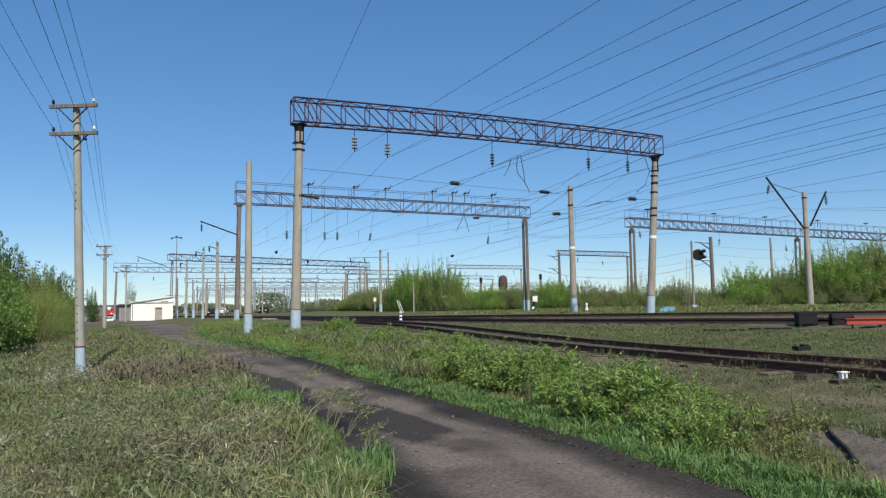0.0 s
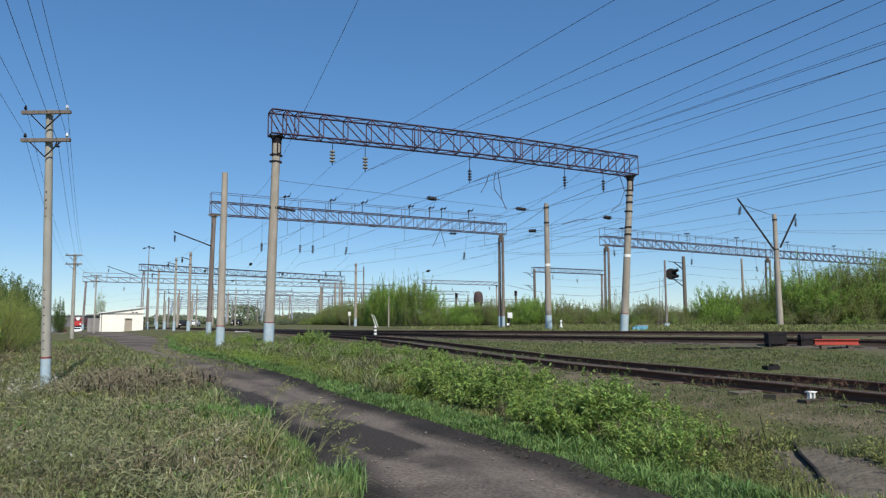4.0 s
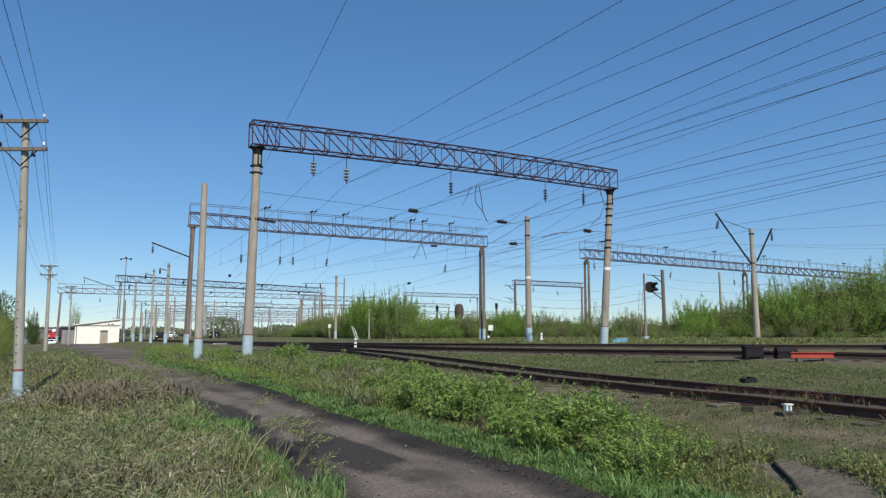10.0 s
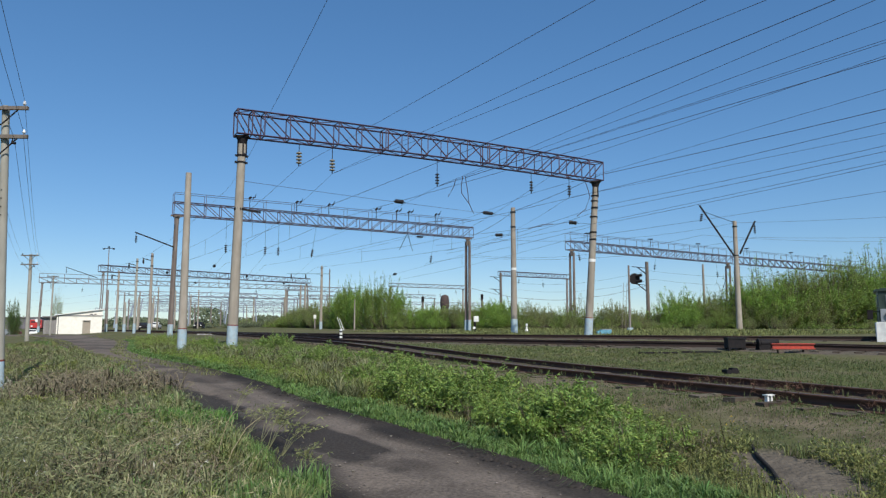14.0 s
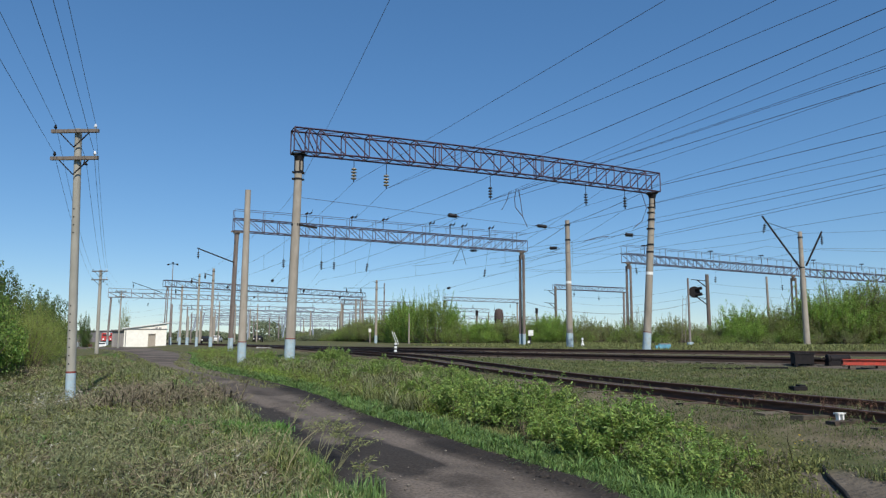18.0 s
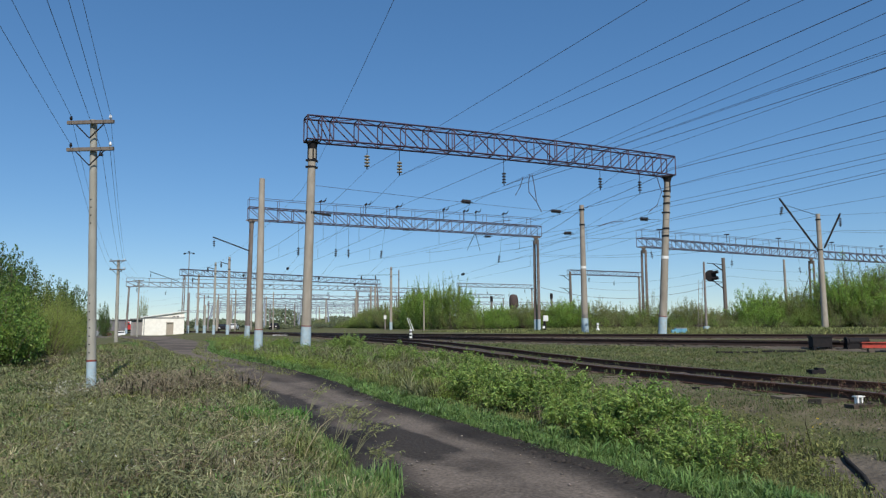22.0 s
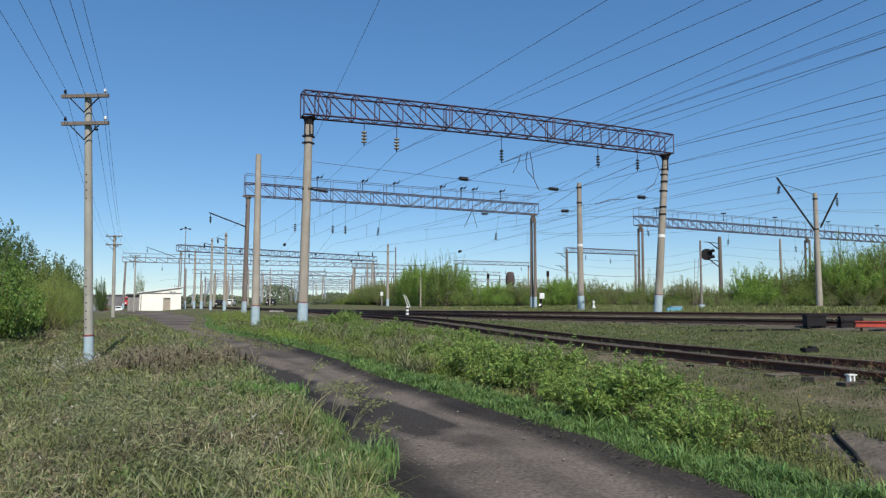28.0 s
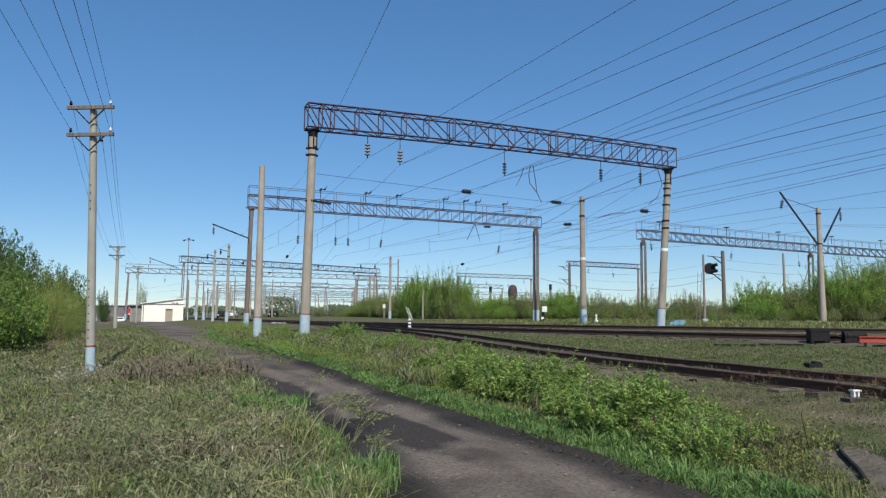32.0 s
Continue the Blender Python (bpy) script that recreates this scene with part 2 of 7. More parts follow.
def ground_material():
    """Soil and turf: turf by the point attribute 'turf', broken up by noise at two sizes."""
    m = bpy.data.materials.new("turf_and_soil")
    m.use_nodes = True
    nd, ln = m.node_tree.nodes, m.node_tree.links
    bsdf = nd["Principled BSDF"]
    bsdf.inputs["Roughness"].default_value = 0.95
    bsdf.inputs["Specular IOR Level"].default_value = 0.1
    geo = nd.new("ShaderNodeNewGeometry")
    def noi(scale, detail=6):
        n = nd.new("ShaderNodeTexNoise")
        n.inputs["Scale"].default_value, n.inputs["Detail"].default_value = scale, detail
        ln.new(geo.outputs["Position"], n.inputs["Vector"])
        return n.outputs[0]
    def ramp(fac, a, b, lo=0.35, hi=0.65):
        r = nd.new("ShaderNodeValToRGB")
        r.color_ramp.elements[0].color, r.color_ramp.elements[1].color = (*a, 1), (*b, 1)
        r.color_ramp.elements[0].position, r.color_ramp.elements[1].position = lo, hi
        ln.new(fac, r.inputs[0])
        return r.outputs[0]
    soil = ramp(noi(2.2, 9), (0.185, 0.152, 0.102), (0.115, 0.097, 0.062))
    turf = ramp(noi(1.1, 9), (0.078, 0.095, 0.034), (0.128, 0.12, 0.058))
    att = nd.new("ShaderNodeAttribute")
    att.attribute_name = "turf"
    add = nd.new("ShaderNodeMath")
    add.operation = "ADD"
    ln.new(att.outputs["Fac"], add.inputs[0])
    ln.new(noi(0.55, 8), add.inputs[1])
    cut = nd.new("ShaderNodeMapRange")
    cut.inputs[1].default_value, cut.inputs[2].default_value = 0.82, 1.12
    ln.new(add.outputs[0], cut.inputs[0])
    mix = nd.new("ShaderNodeMix")
    mix.data_type = "RGBA"
    ln.new(cut.outputs[0], mix.inputs[0])
    ln.new(soil, mix.inputs[6])
    ln.new(turf, mix.inputs[7])
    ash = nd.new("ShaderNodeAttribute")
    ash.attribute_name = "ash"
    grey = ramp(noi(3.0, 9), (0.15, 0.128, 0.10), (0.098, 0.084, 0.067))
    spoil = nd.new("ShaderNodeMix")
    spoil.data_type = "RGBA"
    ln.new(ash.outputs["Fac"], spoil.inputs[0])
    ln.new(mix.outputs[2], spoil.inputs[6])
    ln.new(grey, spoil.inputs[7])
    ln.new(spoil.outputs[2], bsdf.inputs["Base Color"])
    bp = nd.new("ShaderNodeBump")
    bp.inputs["Distance"].default_value = 0.04
    ln.new(noi(14, 8), bp.inputs["Height"])
    ln.new(bp.outputs[0], bsdf.inputs["Normal"])
    return m


GROUND = ground_material()


def road_material():
    m = bpy.data.materials.new("black_cinder_road")
    m.use_nodes = True
    nd, ln = m.node_tree.nodes, m.node_tree.links
    bsdf = nd["Principled BSDF"]
    bsdf.inputs["Specular IOR Level"].default_value = 0.15
    bsdf.inputs["Roughness"].default_value = 0.9
    geo = nd.new("ShaderNodeNewGeometry")
    att = nd.new("ShaderNodeAttribute")
    att.attribute_name = "worn"
    fine = nd.new("ShaderNodeTexNoise")
    fine.inputs["Scale"].default_value, fine.inputs["Detail"].default_value = 26, 10
    big = nd.new("ShaderNodeTexNoise")
    big.inputs["Scale"].default_value, big.inputs["Detail"].default_value = 0.55, 7
    for n in (fine, big):
        ln.new(geo.outputs["Position"], n.inputs["Vector"])
    add = nd.new("ShaderNodeMath")
    ln.new(att.outputs["Fac"], add.inputs[0])
    ln.new(big.outputs[0], add.inputs[1])
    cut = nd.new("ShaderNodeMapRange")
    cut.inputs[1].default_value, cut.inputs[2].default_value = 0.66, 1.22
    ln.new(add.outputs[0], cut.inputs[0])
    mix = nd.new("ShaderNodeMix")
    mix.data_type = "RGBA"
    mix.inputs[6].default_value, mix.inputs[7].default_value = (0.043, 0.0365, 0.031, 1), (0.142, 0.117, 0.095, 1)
    ln.new(cut.outputs[0], mix.inputs[0])
    sp = nd.new("ShaderNodeMapRange")
    sp.inputs[1].default_value, sp.inputs[2].default_value, sp.inputs[3].default_value, sp.inputs[4].default_value = 0.3, 0.72, 0.65, 1.4
    ln.new(fine.outputs[0], sp.inputs[0])
    mul = nd.new("ShaderNodeMix")
    mul.data_type, mul.blend_type = "RGBA", "MULTIPLY"
    mul.inputs[0].default_value = 1.0
    ln.new(mix.outputs[2], mul.inputs[6])
    ln.new(sp.outputs[0], mul.inputs[7])
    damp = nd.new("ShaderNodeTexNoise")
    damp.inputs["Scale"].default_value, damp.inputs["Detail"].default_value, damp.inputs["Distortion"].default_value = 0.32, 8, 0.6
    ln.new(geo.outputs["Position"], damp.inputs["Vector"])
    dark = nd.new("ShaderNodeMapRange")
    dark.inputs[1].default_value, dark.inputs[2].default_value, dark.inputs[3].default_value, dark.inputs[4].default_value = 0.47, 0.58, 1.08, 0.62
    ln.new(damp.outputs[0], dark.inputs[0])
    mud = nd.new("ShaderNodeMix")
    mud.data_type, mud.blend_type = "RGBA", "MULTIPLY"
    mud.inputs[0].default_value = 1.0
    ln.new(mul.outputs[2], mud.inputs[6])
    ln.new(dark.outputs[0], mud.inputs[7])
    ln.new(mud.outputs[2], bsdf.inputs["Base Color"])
    bp = nd.new("ShaderNodeBump")
    bp.inputs["Distance"].default_value = 0.015
    ln.new(fine.outputs[0], bp.inputs["Height"])
    ln.new(bp.outputs[0], bsdf.inputs["Normal"])
    return m


ROAD = road_material()

# ------------------------------------------------------------------ mesh helpers
class Geo:
    """Gathers corners and faces of simple solids, then becomes one mesh."""
    def __init__(self):
        self.v, self.f, self.smooth = [], [], False

    def box(self, c, s, m=None):
        k = len(self.v)
        for z in (-.5, .5):
            for x, y in ((-.5, -.5), (.5, -.5), (.5, .5), (-.5, .5)):
                p = Vector((x * s[0], y * s[1], z * s[2]))
                p = (m @ p if m else p) + Vector(c)
                self.v.append(tuple(p))
        for q in ((3, 2, 1, 0), (4, 5, 6, 7), (0, 1, 5, 4), (1, 2, 6, 5), (2, 3, 7, 6), (3, 0, 4, 7)):
            self.f.append([k + i for i in q])
        return self

    def bar(self, a, b, w, h=None):
        """A square bar from a to b."""
        a, b = Vector(a), Vector(b)
        h = h or w
        d = (b - a).normalized()
        side = d.cross(Vector((0, 0, 1)))
        side = side.normalized() if side.length > 1e-3 else Vector((1, 0, 0))
        up = side.cross(d)
        k = len(self.v)
        for p in (a, b):
            for i, j in ((-.5, -.5), (.5, -.5), (.5, .5), (-.5, .5)):
                self.v.append(tuple(p + side * (i * w) + up * (j * h)))
        for q in ((0, 1, 2, 3), (7, 6, 5, 4), (0, 4, 5, 1), (1, 5, 6, 2), (2, 6, 7, 3), (3, 7, 4, 0)):
            self.f.append([k + i for i in q])
        return self

    def tube(self, pts, radii, n=8, caps=True):
        """A round tube through pts with a radius at each."""
        k = len(self.v)
        pts = [Vector(p) for p in pts]
        if not hasattr(radii, "__len__"):
            radii = [radii] * len(pts)
        for i, p in enumerate(pts):
            d = (pts[min(i + 1, len(pts) - 1)] - pts[max(i - 1, 0)]).normalized()
            ref = Vector((0, 0, 1)) if abs(d.z) < 0.9 else Vector((1, 0, 0))
            s = d.cross(ref).normalized()
            u = s.cross(d)
            for j in range(n):
                t = 2 * math.pi * j / n
                self.v.append(tuple(p + (s * math.cos(t) + u * math.sin(t)) * radii[i]))
        for i in range(len(pts) - 1):
            for j in range(n):
                a, b = k + i * n + j, k + i * n + (j + 1) % n
                self.f.append([a, a + n, b + n, b])
        if caps:
            e = k + (len(pts) - 1) * n
            m = len(self.v)
            self.v += self.v[k:k + n] + self.v[e:e + n]
            self.f.append([m + j for j in range(n)])
            self.f.append([m + n + j for j in reversed(range(n))])
        return self

    def lathe(self, rings, n=12, c=(0, 0, 0)):
        """A turned solid about z: rings of (radius, height)."""
        return self.tube([(c[0], c[1], c[2] + z) for _, z in rings], [max(r, 0.001) for r, _ in rings], n)

    def mesh(self, name, mat, smooth=False):
        me = bpy.data.meshes.new(name)
        me.from_pydata(self.v, [], self.f)
        me.materials.append(mat)
        if smooth:
            me.polygons.foreach_set("use_smooth", [len(p.vertices) == 4 for p in me.polygons])
        me.update()
        return me


def part(name, geo, mat, parent=None, label="", smooth=False):
    ob = new(name, geo.mesh(name, mat, smooth) if isinstance(geo, Geo) else geo)
    if parent:
        ob.parent = parent
    return tagged(ob, label)


def thing(name, at, label, category, group="", turn=0.0, kind=""):
    ob = new(name)
    ob.empty_display_size = 0.2
    ob.matrix_basis = pose(*at, 0, 0, turn)
    return tagged(ob, label, category, group, kind)


def array_mesh(name, verts, faces, mat):
    """A mesh from arrays: faces is a list of index arrays of one width each."""
    me = bpy.data.meshes.new(name)
    nf = sum(len(f) for f in faces)
    nl = sum(f.size for f in faces)
    me.vertices.add(len(verts))
    me.vertices.foreach_set("co", np.ascontiguousarray(verts, dtype=np.float32).ravel())
    me.loops.add(nl)
    me.polygons.add(nf)
    me.loops.foreach_set("vertex_index", np.concatenate([f.ravel() for f in faces]).astype(np.int32))
    size = np.concatenate([np.full(len(f), f.shape[1]) for f in faces])
    me.polygons.foreach_set("loop_start", np.concatenate([[0], np.cumsum(size)[:-1]]).astype(np.int32))
    me.materials.append(mat)
    me.update(calc_edges=True)
    return me


# ------------------------------------------------------------------ lie of the land
ROAD_L = np.array([(5.2, -9.0), (1.6, 0.0), (-0.05, 4.0), (-1.2, 6.7), (-1.5, 7.5), (-2.2, 9.3), (-2.93, 10.7), (-3.75, 12.3), (-4.75, 14.2), (-6.3, 16.9), (-7.7, 19.0), (-12.0, 26.2), (-19.8, 38.4), (-33.0, 61.0), (-50.0, 84.0), (-55.5, 92.0)])
BANK_LINE = np.array([(8.0, -9.0), (4.0, 0.0), (2.6, 3.8), (1.69, 6.5), (0.2, 10.5), (-1.45, 14.3), (-3.4, 18.1), (-7.0, 24.3), (-14.2, 35.8), (-24.4, 57.0), (-39.0, 82.0), (-43.0, 91.0)])
ROAD_R = np.array([(8.0, -9.0), (4.0, 0.0), (2.6, 4.2), (1.73, 6.65), (1.3, 7.8), (0.75, 8.75), (0.1, 9.8), (-0.78, 11.5), (-2.2, 13.95), (-4.1, 17.7), (-6.2, 21.2), (-8.5, 24.4), (-11.0, 28.2), (-15.3, 36.0), (-24.5, 57.0), (-39.0, 82.0), (-43.0, 91.0)])
TRACK_N = [(13.2, -5.0), (9.6, 3.05), (6.08, 10.95), (2.52, 18.9), (-0.88, 26.5), (-4.23, 34.0), (-9.15, 45.0), (-16.0, 60.0), (-25.0, 76.5), (-40.0, 98.0)]
FAR_EDGE = np.vstack([[(30.0, -60.0)], BANK_LINE, [(-70.0, 130.0), (-400.0, 600.0)]])


def smooth_line(pts, step):
    """Points at even steps on a smooth curve through pts."""
    pts = np.asarray(pts, float)
    out = []
    ext = np.vstack([2 * pts[0] - pts[1], pts, 2 * pts[-1] - pts[-2]])
    for i in range(1, len(ext) - 2):
        p0, p1, p2, p3 = ext[i - 1:i + 3]
        for t in np.linspace(0, 1, 24, endpoint=False):
            out.append(0.5 * (2 * p1 + (p2 - p0) * t + (2 * p0 - 5 * p1 + 4 * p2 - p3) * t * t + (3 * p1 - 3 * p2 + p3 - p0) * t ** 3))
    out.append(pts[-1])
    out = np.array(out)
    s = np.concatenate([[0], np.cumsum(np.linalg.norm(np.diff(out, axis=0), axis=1))])
    q = np.arange(0, s[-1], step)
    return np.stack([np.interp(q, s, out[:, i]) for i in range(out.shape[1])], 1)


def beside(xy, line):
    """Signed distance of points to a line; positive on its right as it runs away."""
    xy = np.atleast_2d(np.asarray(xy, float))
    best = np.full(len(xy), 1e9)
    sign = np.ones(len(xy))
    for a, b in zip(line[:-1], line[1:]):
        d = b - a
        t = np.clip(((xy - a) @ d) / (d @ d), 0, 1)
        r = xy - (a + t[:, None] * d)
        dist = np.hypot(r[:, 0], r[:, 1])
        s = np.sign(d[1] * (xy[:, 0] - a[0]) - d[0] * (xy[:, 1] - a[1]))
        m = dist < best - 1e-9
        best[m], sign[m] = dist[m], s[m]
    return best * sign


def step(a, b, v):
    t = np.clip((v - a) / (b - a), 0, 1)
    return t * t * (3 - 2 * t)


def swell(x, y, size, seed=0.0):
    """Cheap smooth unevenness between -1 and 1."""
    return (np.sin(x / size * 1.7 + seed) * np.cos(y / size * 1.3 + 2.1 * seed) + 0.6 * np.sin((x + 0.7 * y) / size * 3.1 + 1.3 + seed) + 0.4 * np.cos((y - 0.5 * x) / size * 5.3 + seed)) / 2


SMOOTH_EDGE = np.vstack([FAR_EDGE[:1], smooth_line(BANK_LINE, 1.6), FAR_EDGE[-2:]])


SIDING = smooth_line(TRACK_N, 2.0)


def siding_top(y):
    return 0.60 + 0.27 * step(16, 34, y)


def height(x, y):
    x, y = np.atleast_1d(np.asarray(x, float)), np.atleast_1d(np.asarray(y, float))
    d = beside(np.stack([x, y], 1), SMOOTH_EDGE)
    z = 0.26 * step(10, 28, y) + 0.08 * step(28, 60, y)
    z += 0.33 * step(0.1, 4.5, d) + 0.25 * step(8, 24, d) + 0.28 * step(24, 42, d)
    z += 0.05 * swell(x, y, 4.0) * step(0.4, 2.0, np.abs(d)) * (1 - step(3.0, 6.0, d))
    left = -d - 3.0
    z -= 0.24 * step(1.0, 4.2, left) * (1 - step(22, 34, y))
    z += 0.06 * step(0.0, 2.5, left) * (1 - step(4, 10, left)) * step(3, 6, y) + 0.06 * swell(x, y, 1.7, 3.0) * step(0.3, 1.5, left)
    z -= 0.85 * step(90, 104, y) * (1 - step(150, 168, y)) * step(0.553, 0.563, -x / np.maximum(y, 1.0))
    off = np.abs(beside(np.stack([x, y], 1), SIDING))
    z += np.clip(siding_top(y) - 0.18 - z, 0, 0.3) * (1 - step(1.05, 2.5, off)) * (1 - step(34, 40, y))
    return z


def ground_z(x, y):
    return float(height([x], [y])[0])


def build_ground():
    u = np.linspace(-1, 1, 260)
    xs = -2 + 26 * u + 2600 * np.sign(u) * np.abs(u) ** 9
    w = np.linspace(0, 1, 300)
    ys = -25 + 95 * w + 3600 * w ** 9 - 300 * (1 - w) ** 24
    gx, gy = np.meshgrid(xs, ys)
    x, y = gx.ravel(), gy.ravel()
    z = height(x, y)
    inside = np.minimum(beside(np.stack([x, y], 1), smooth_line(ROAD_L, 1.6)), -beside(np.stack([x, y], 1), smooth_line(ROAD_R, 1.6)))
    z -= 0.09 * step(0.1, 0.5, inside) * (y < 88)
    idx = np.arange(len(x)).reshape(gx.shape)
    quads = np.stack([idx[:-1, :-1], idx[:-1, 1:], idx[1:, 1:], idx[1:, :-1]], -1).reshape(-1, 4)
    me = array_mesh("ground", np.stack([x, y, z], 1), [quads], GROUND)
    d = beside(np.stack([x, y], 1), SMOOTH_EDGE)
    turf = 0.62 + 0 * x
    turf -= 0.29 * step(2.9, 3.7, d) * (1 - step(4.6, 5.6, d)) * (1 - step(30, 45, y))
    turf -= 0.18 * step(6.2, 7, d) * (1 - step(7.8, 9.0, d)) + 0.06 * step(9, 10, d) * (1 - step(12, 14, d))
    turf -= 0.2 * (1 - step(0.4, 1.1, np.hypot((x - 3.6) / 0.8, (y - 7.1) / 1.1)))
    turf -= 0.08 * step(9, 14, d) * (1 - step(26, 34, d)) * step(-30, 0, x)
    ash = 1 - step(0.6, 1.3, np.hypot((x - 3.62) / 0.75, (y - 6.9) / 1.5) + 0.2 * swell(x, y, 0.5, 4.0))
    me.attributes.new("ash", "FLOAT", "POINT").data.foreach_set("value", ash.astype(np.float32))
    at = me.attributes.new("turf", "FLOAT", "POINT")
    at.data.foreach_set("value", turf.astype(np.float32))
    me.polygons.foreach_set("use_smooth", [True] * len(me.polygons))
    tagged(new("ground", me), "rough grassland with bare soil round the tracks", "ground", kind="structure")


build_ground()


def build_road():
    le, ri = smooth_line(ROAD_L, 0.25), smooth_line(ROAD_R, 0.25)
    n = 640
    s = np.linspace(0, 1, n)
    le = np.stack([np.interp(s, np.linspace(0, 1, len(le)), le[:, i]) for i in (0, 1)], 1)
    ri = np.stack([np.interp(s, np.linspace(0, 1, len(ri)), ri[:, i]) for i in (0, 1)], 1)
    cross = 41
    c = np.linspace(-0.06, 1.06, cross)
    jag = np.random.RandomState(4)
    wob = np.interp(np.arange(n), np.arange(0, n, 3), jag.uniform(-1, 1, len(range(0, n, 3))))
    pts = le[:, None] * (1 - c[None, :, None]) + ri[:, None] * c[None, :, None]
    side = (ri - le) / np.linalg.norm(ri - le, axis=1)[:, None]
    edge = np.maximum(1 - np.clip(c / 0.2, 0, 1), np.clip((c - 0.8) / 0.2, 0, 1))
    pts += side[:, None] * (wob[:, None] * edge[None] * 0.09)[:, :, None]
    x, y = pts[..., 0].ravel(), pts[..., 1].ravel()
    rut = 0.028 * (np.exp(-((c - 0.27) / 0.09) ** 2) + np.exp(-((c - 0.72) / 0.09) ** 2))
    skirt = 0.07 * np.clip(np.maximum(-c, c - 1) / 0.06, 0, 1)
    z = height(x, y) + (0.03 - rut - skirt + 0.03 * np.exp(-((c - 0.985) / 0.03) ** 2))[None].repeat(n, 0).ravel() + 0.012 * swell(x, y, 0.5, 2.0) * (1 - step(14, 26, y))
    idx = np.arange(n * cross).reshape(n, cross)
    quads = np.stack([idx[:-1, :-1], idx[:-1, 1:], idx[1:, 1:], idx[1:, :-1]], -1).reshape(-1, 4)
    me = array_mesh("dirt_road", np.stack([x, y, z], 1), [quads], ROAD)
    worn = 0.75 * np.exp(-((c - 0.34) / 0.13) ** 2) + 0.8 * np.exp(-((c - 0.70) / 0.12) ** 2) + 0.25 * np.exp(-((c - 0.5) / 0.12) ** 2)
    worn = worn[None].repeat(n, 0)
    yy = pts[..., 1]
    # Paler from y 18 onwards; darker along the near right edge.
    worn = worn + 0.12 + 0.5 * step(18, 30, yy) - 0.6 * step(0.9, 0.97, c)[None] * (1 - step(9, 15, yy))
    # Two elongated ragged strips of darker surface on the near road.
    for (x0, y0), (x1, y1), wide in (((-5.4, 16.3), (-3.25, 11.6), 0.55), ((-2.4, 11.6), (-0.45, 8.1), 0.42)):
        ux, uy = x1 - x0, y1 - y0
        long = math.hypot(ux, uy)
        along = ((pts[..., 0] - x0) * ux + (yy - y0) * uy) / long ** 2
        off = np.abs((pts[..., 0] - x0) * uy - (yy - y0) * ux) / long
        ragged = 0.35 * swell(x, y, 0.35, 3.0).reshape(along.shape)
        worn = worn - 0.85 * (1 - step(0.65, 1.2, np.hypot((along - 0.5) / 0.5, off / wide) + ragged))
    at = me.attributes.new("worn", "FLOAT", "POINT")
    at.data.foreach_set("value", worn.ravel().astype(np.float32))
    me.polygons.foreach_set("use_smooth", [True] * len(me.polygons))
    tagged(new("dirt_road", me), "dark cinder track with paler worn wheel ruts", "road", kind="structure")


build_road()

# ------------------------------------------------------------------ railway tracks
TRACK_A = [(52.0, -13.0), (27.0, 10.8), (17.0, 20.5), (11.3, 26.0), (5.7, 32.0), (0.6, 37.6), (-3.4, 43.3), (-8.6, 51.0), (-17.5, 66.0), (-31.0, 87.0), (-50.0, 112.0), (-90.0, 155.0)]
TRACK_B = [(62.0, 2.5), (40.0, 18.8), (27.0, 27.3), (17.2, 33.3), (6.4, 40.7), (-2.0, 48.6), (-9.5, 57.5), (-19.0, 71.0), (-33.0, 91.0), (-54.0, 118.0), (-95.0, 162.0)]


def rail_mesh(line, zs, name, steel):
    prof = [(-0.06, -0.17), (-0.06, -0.155), (-0.012, -0.135), (-0.012, -0.04), (-0.036, -0.03), (-0.036, -0.003), (-0.03, 0), (0.03, 0), (0.036, -0.003), (0.036, -0.03), (0.012, -0.04), (0.012, -0.135), (0.06, -0.155), (0.06, -0.17)]
    n, k = len(line), len(prof)
    d = np.gradient(line, axis=0)
    d /= np.linalg.norm(d, axis=1)[:, None]
    s = np.stack([d[:, 1], -d[:, 0]], 1)
    v = np.zeros((n, k, 3))
    for j, (a, b) in enumerate(prof):
        v[:, j, :2] = line + s * a
        v[:, j, 2] = zs + b
    idx = np.arange(n * k).reshape(n, k)
    nxt = np.roll(idx, -1, axis=1)
    quads = np.stack([idx[:-1], nxt[:-1], nxt[1:], idx[1:]], -1).reshape(-1, 4)
    me = array_mesh(name, v.reshape(-1, 3), [quads], steel)
    me.materials.append(RAIL_TOP)
    mi = np.zeros((n - 1, k), int)
    mi[:, 6] = 1
    me.polygons.foreach_set("material_index", mi.ravel().astype(np.int32))
    return me


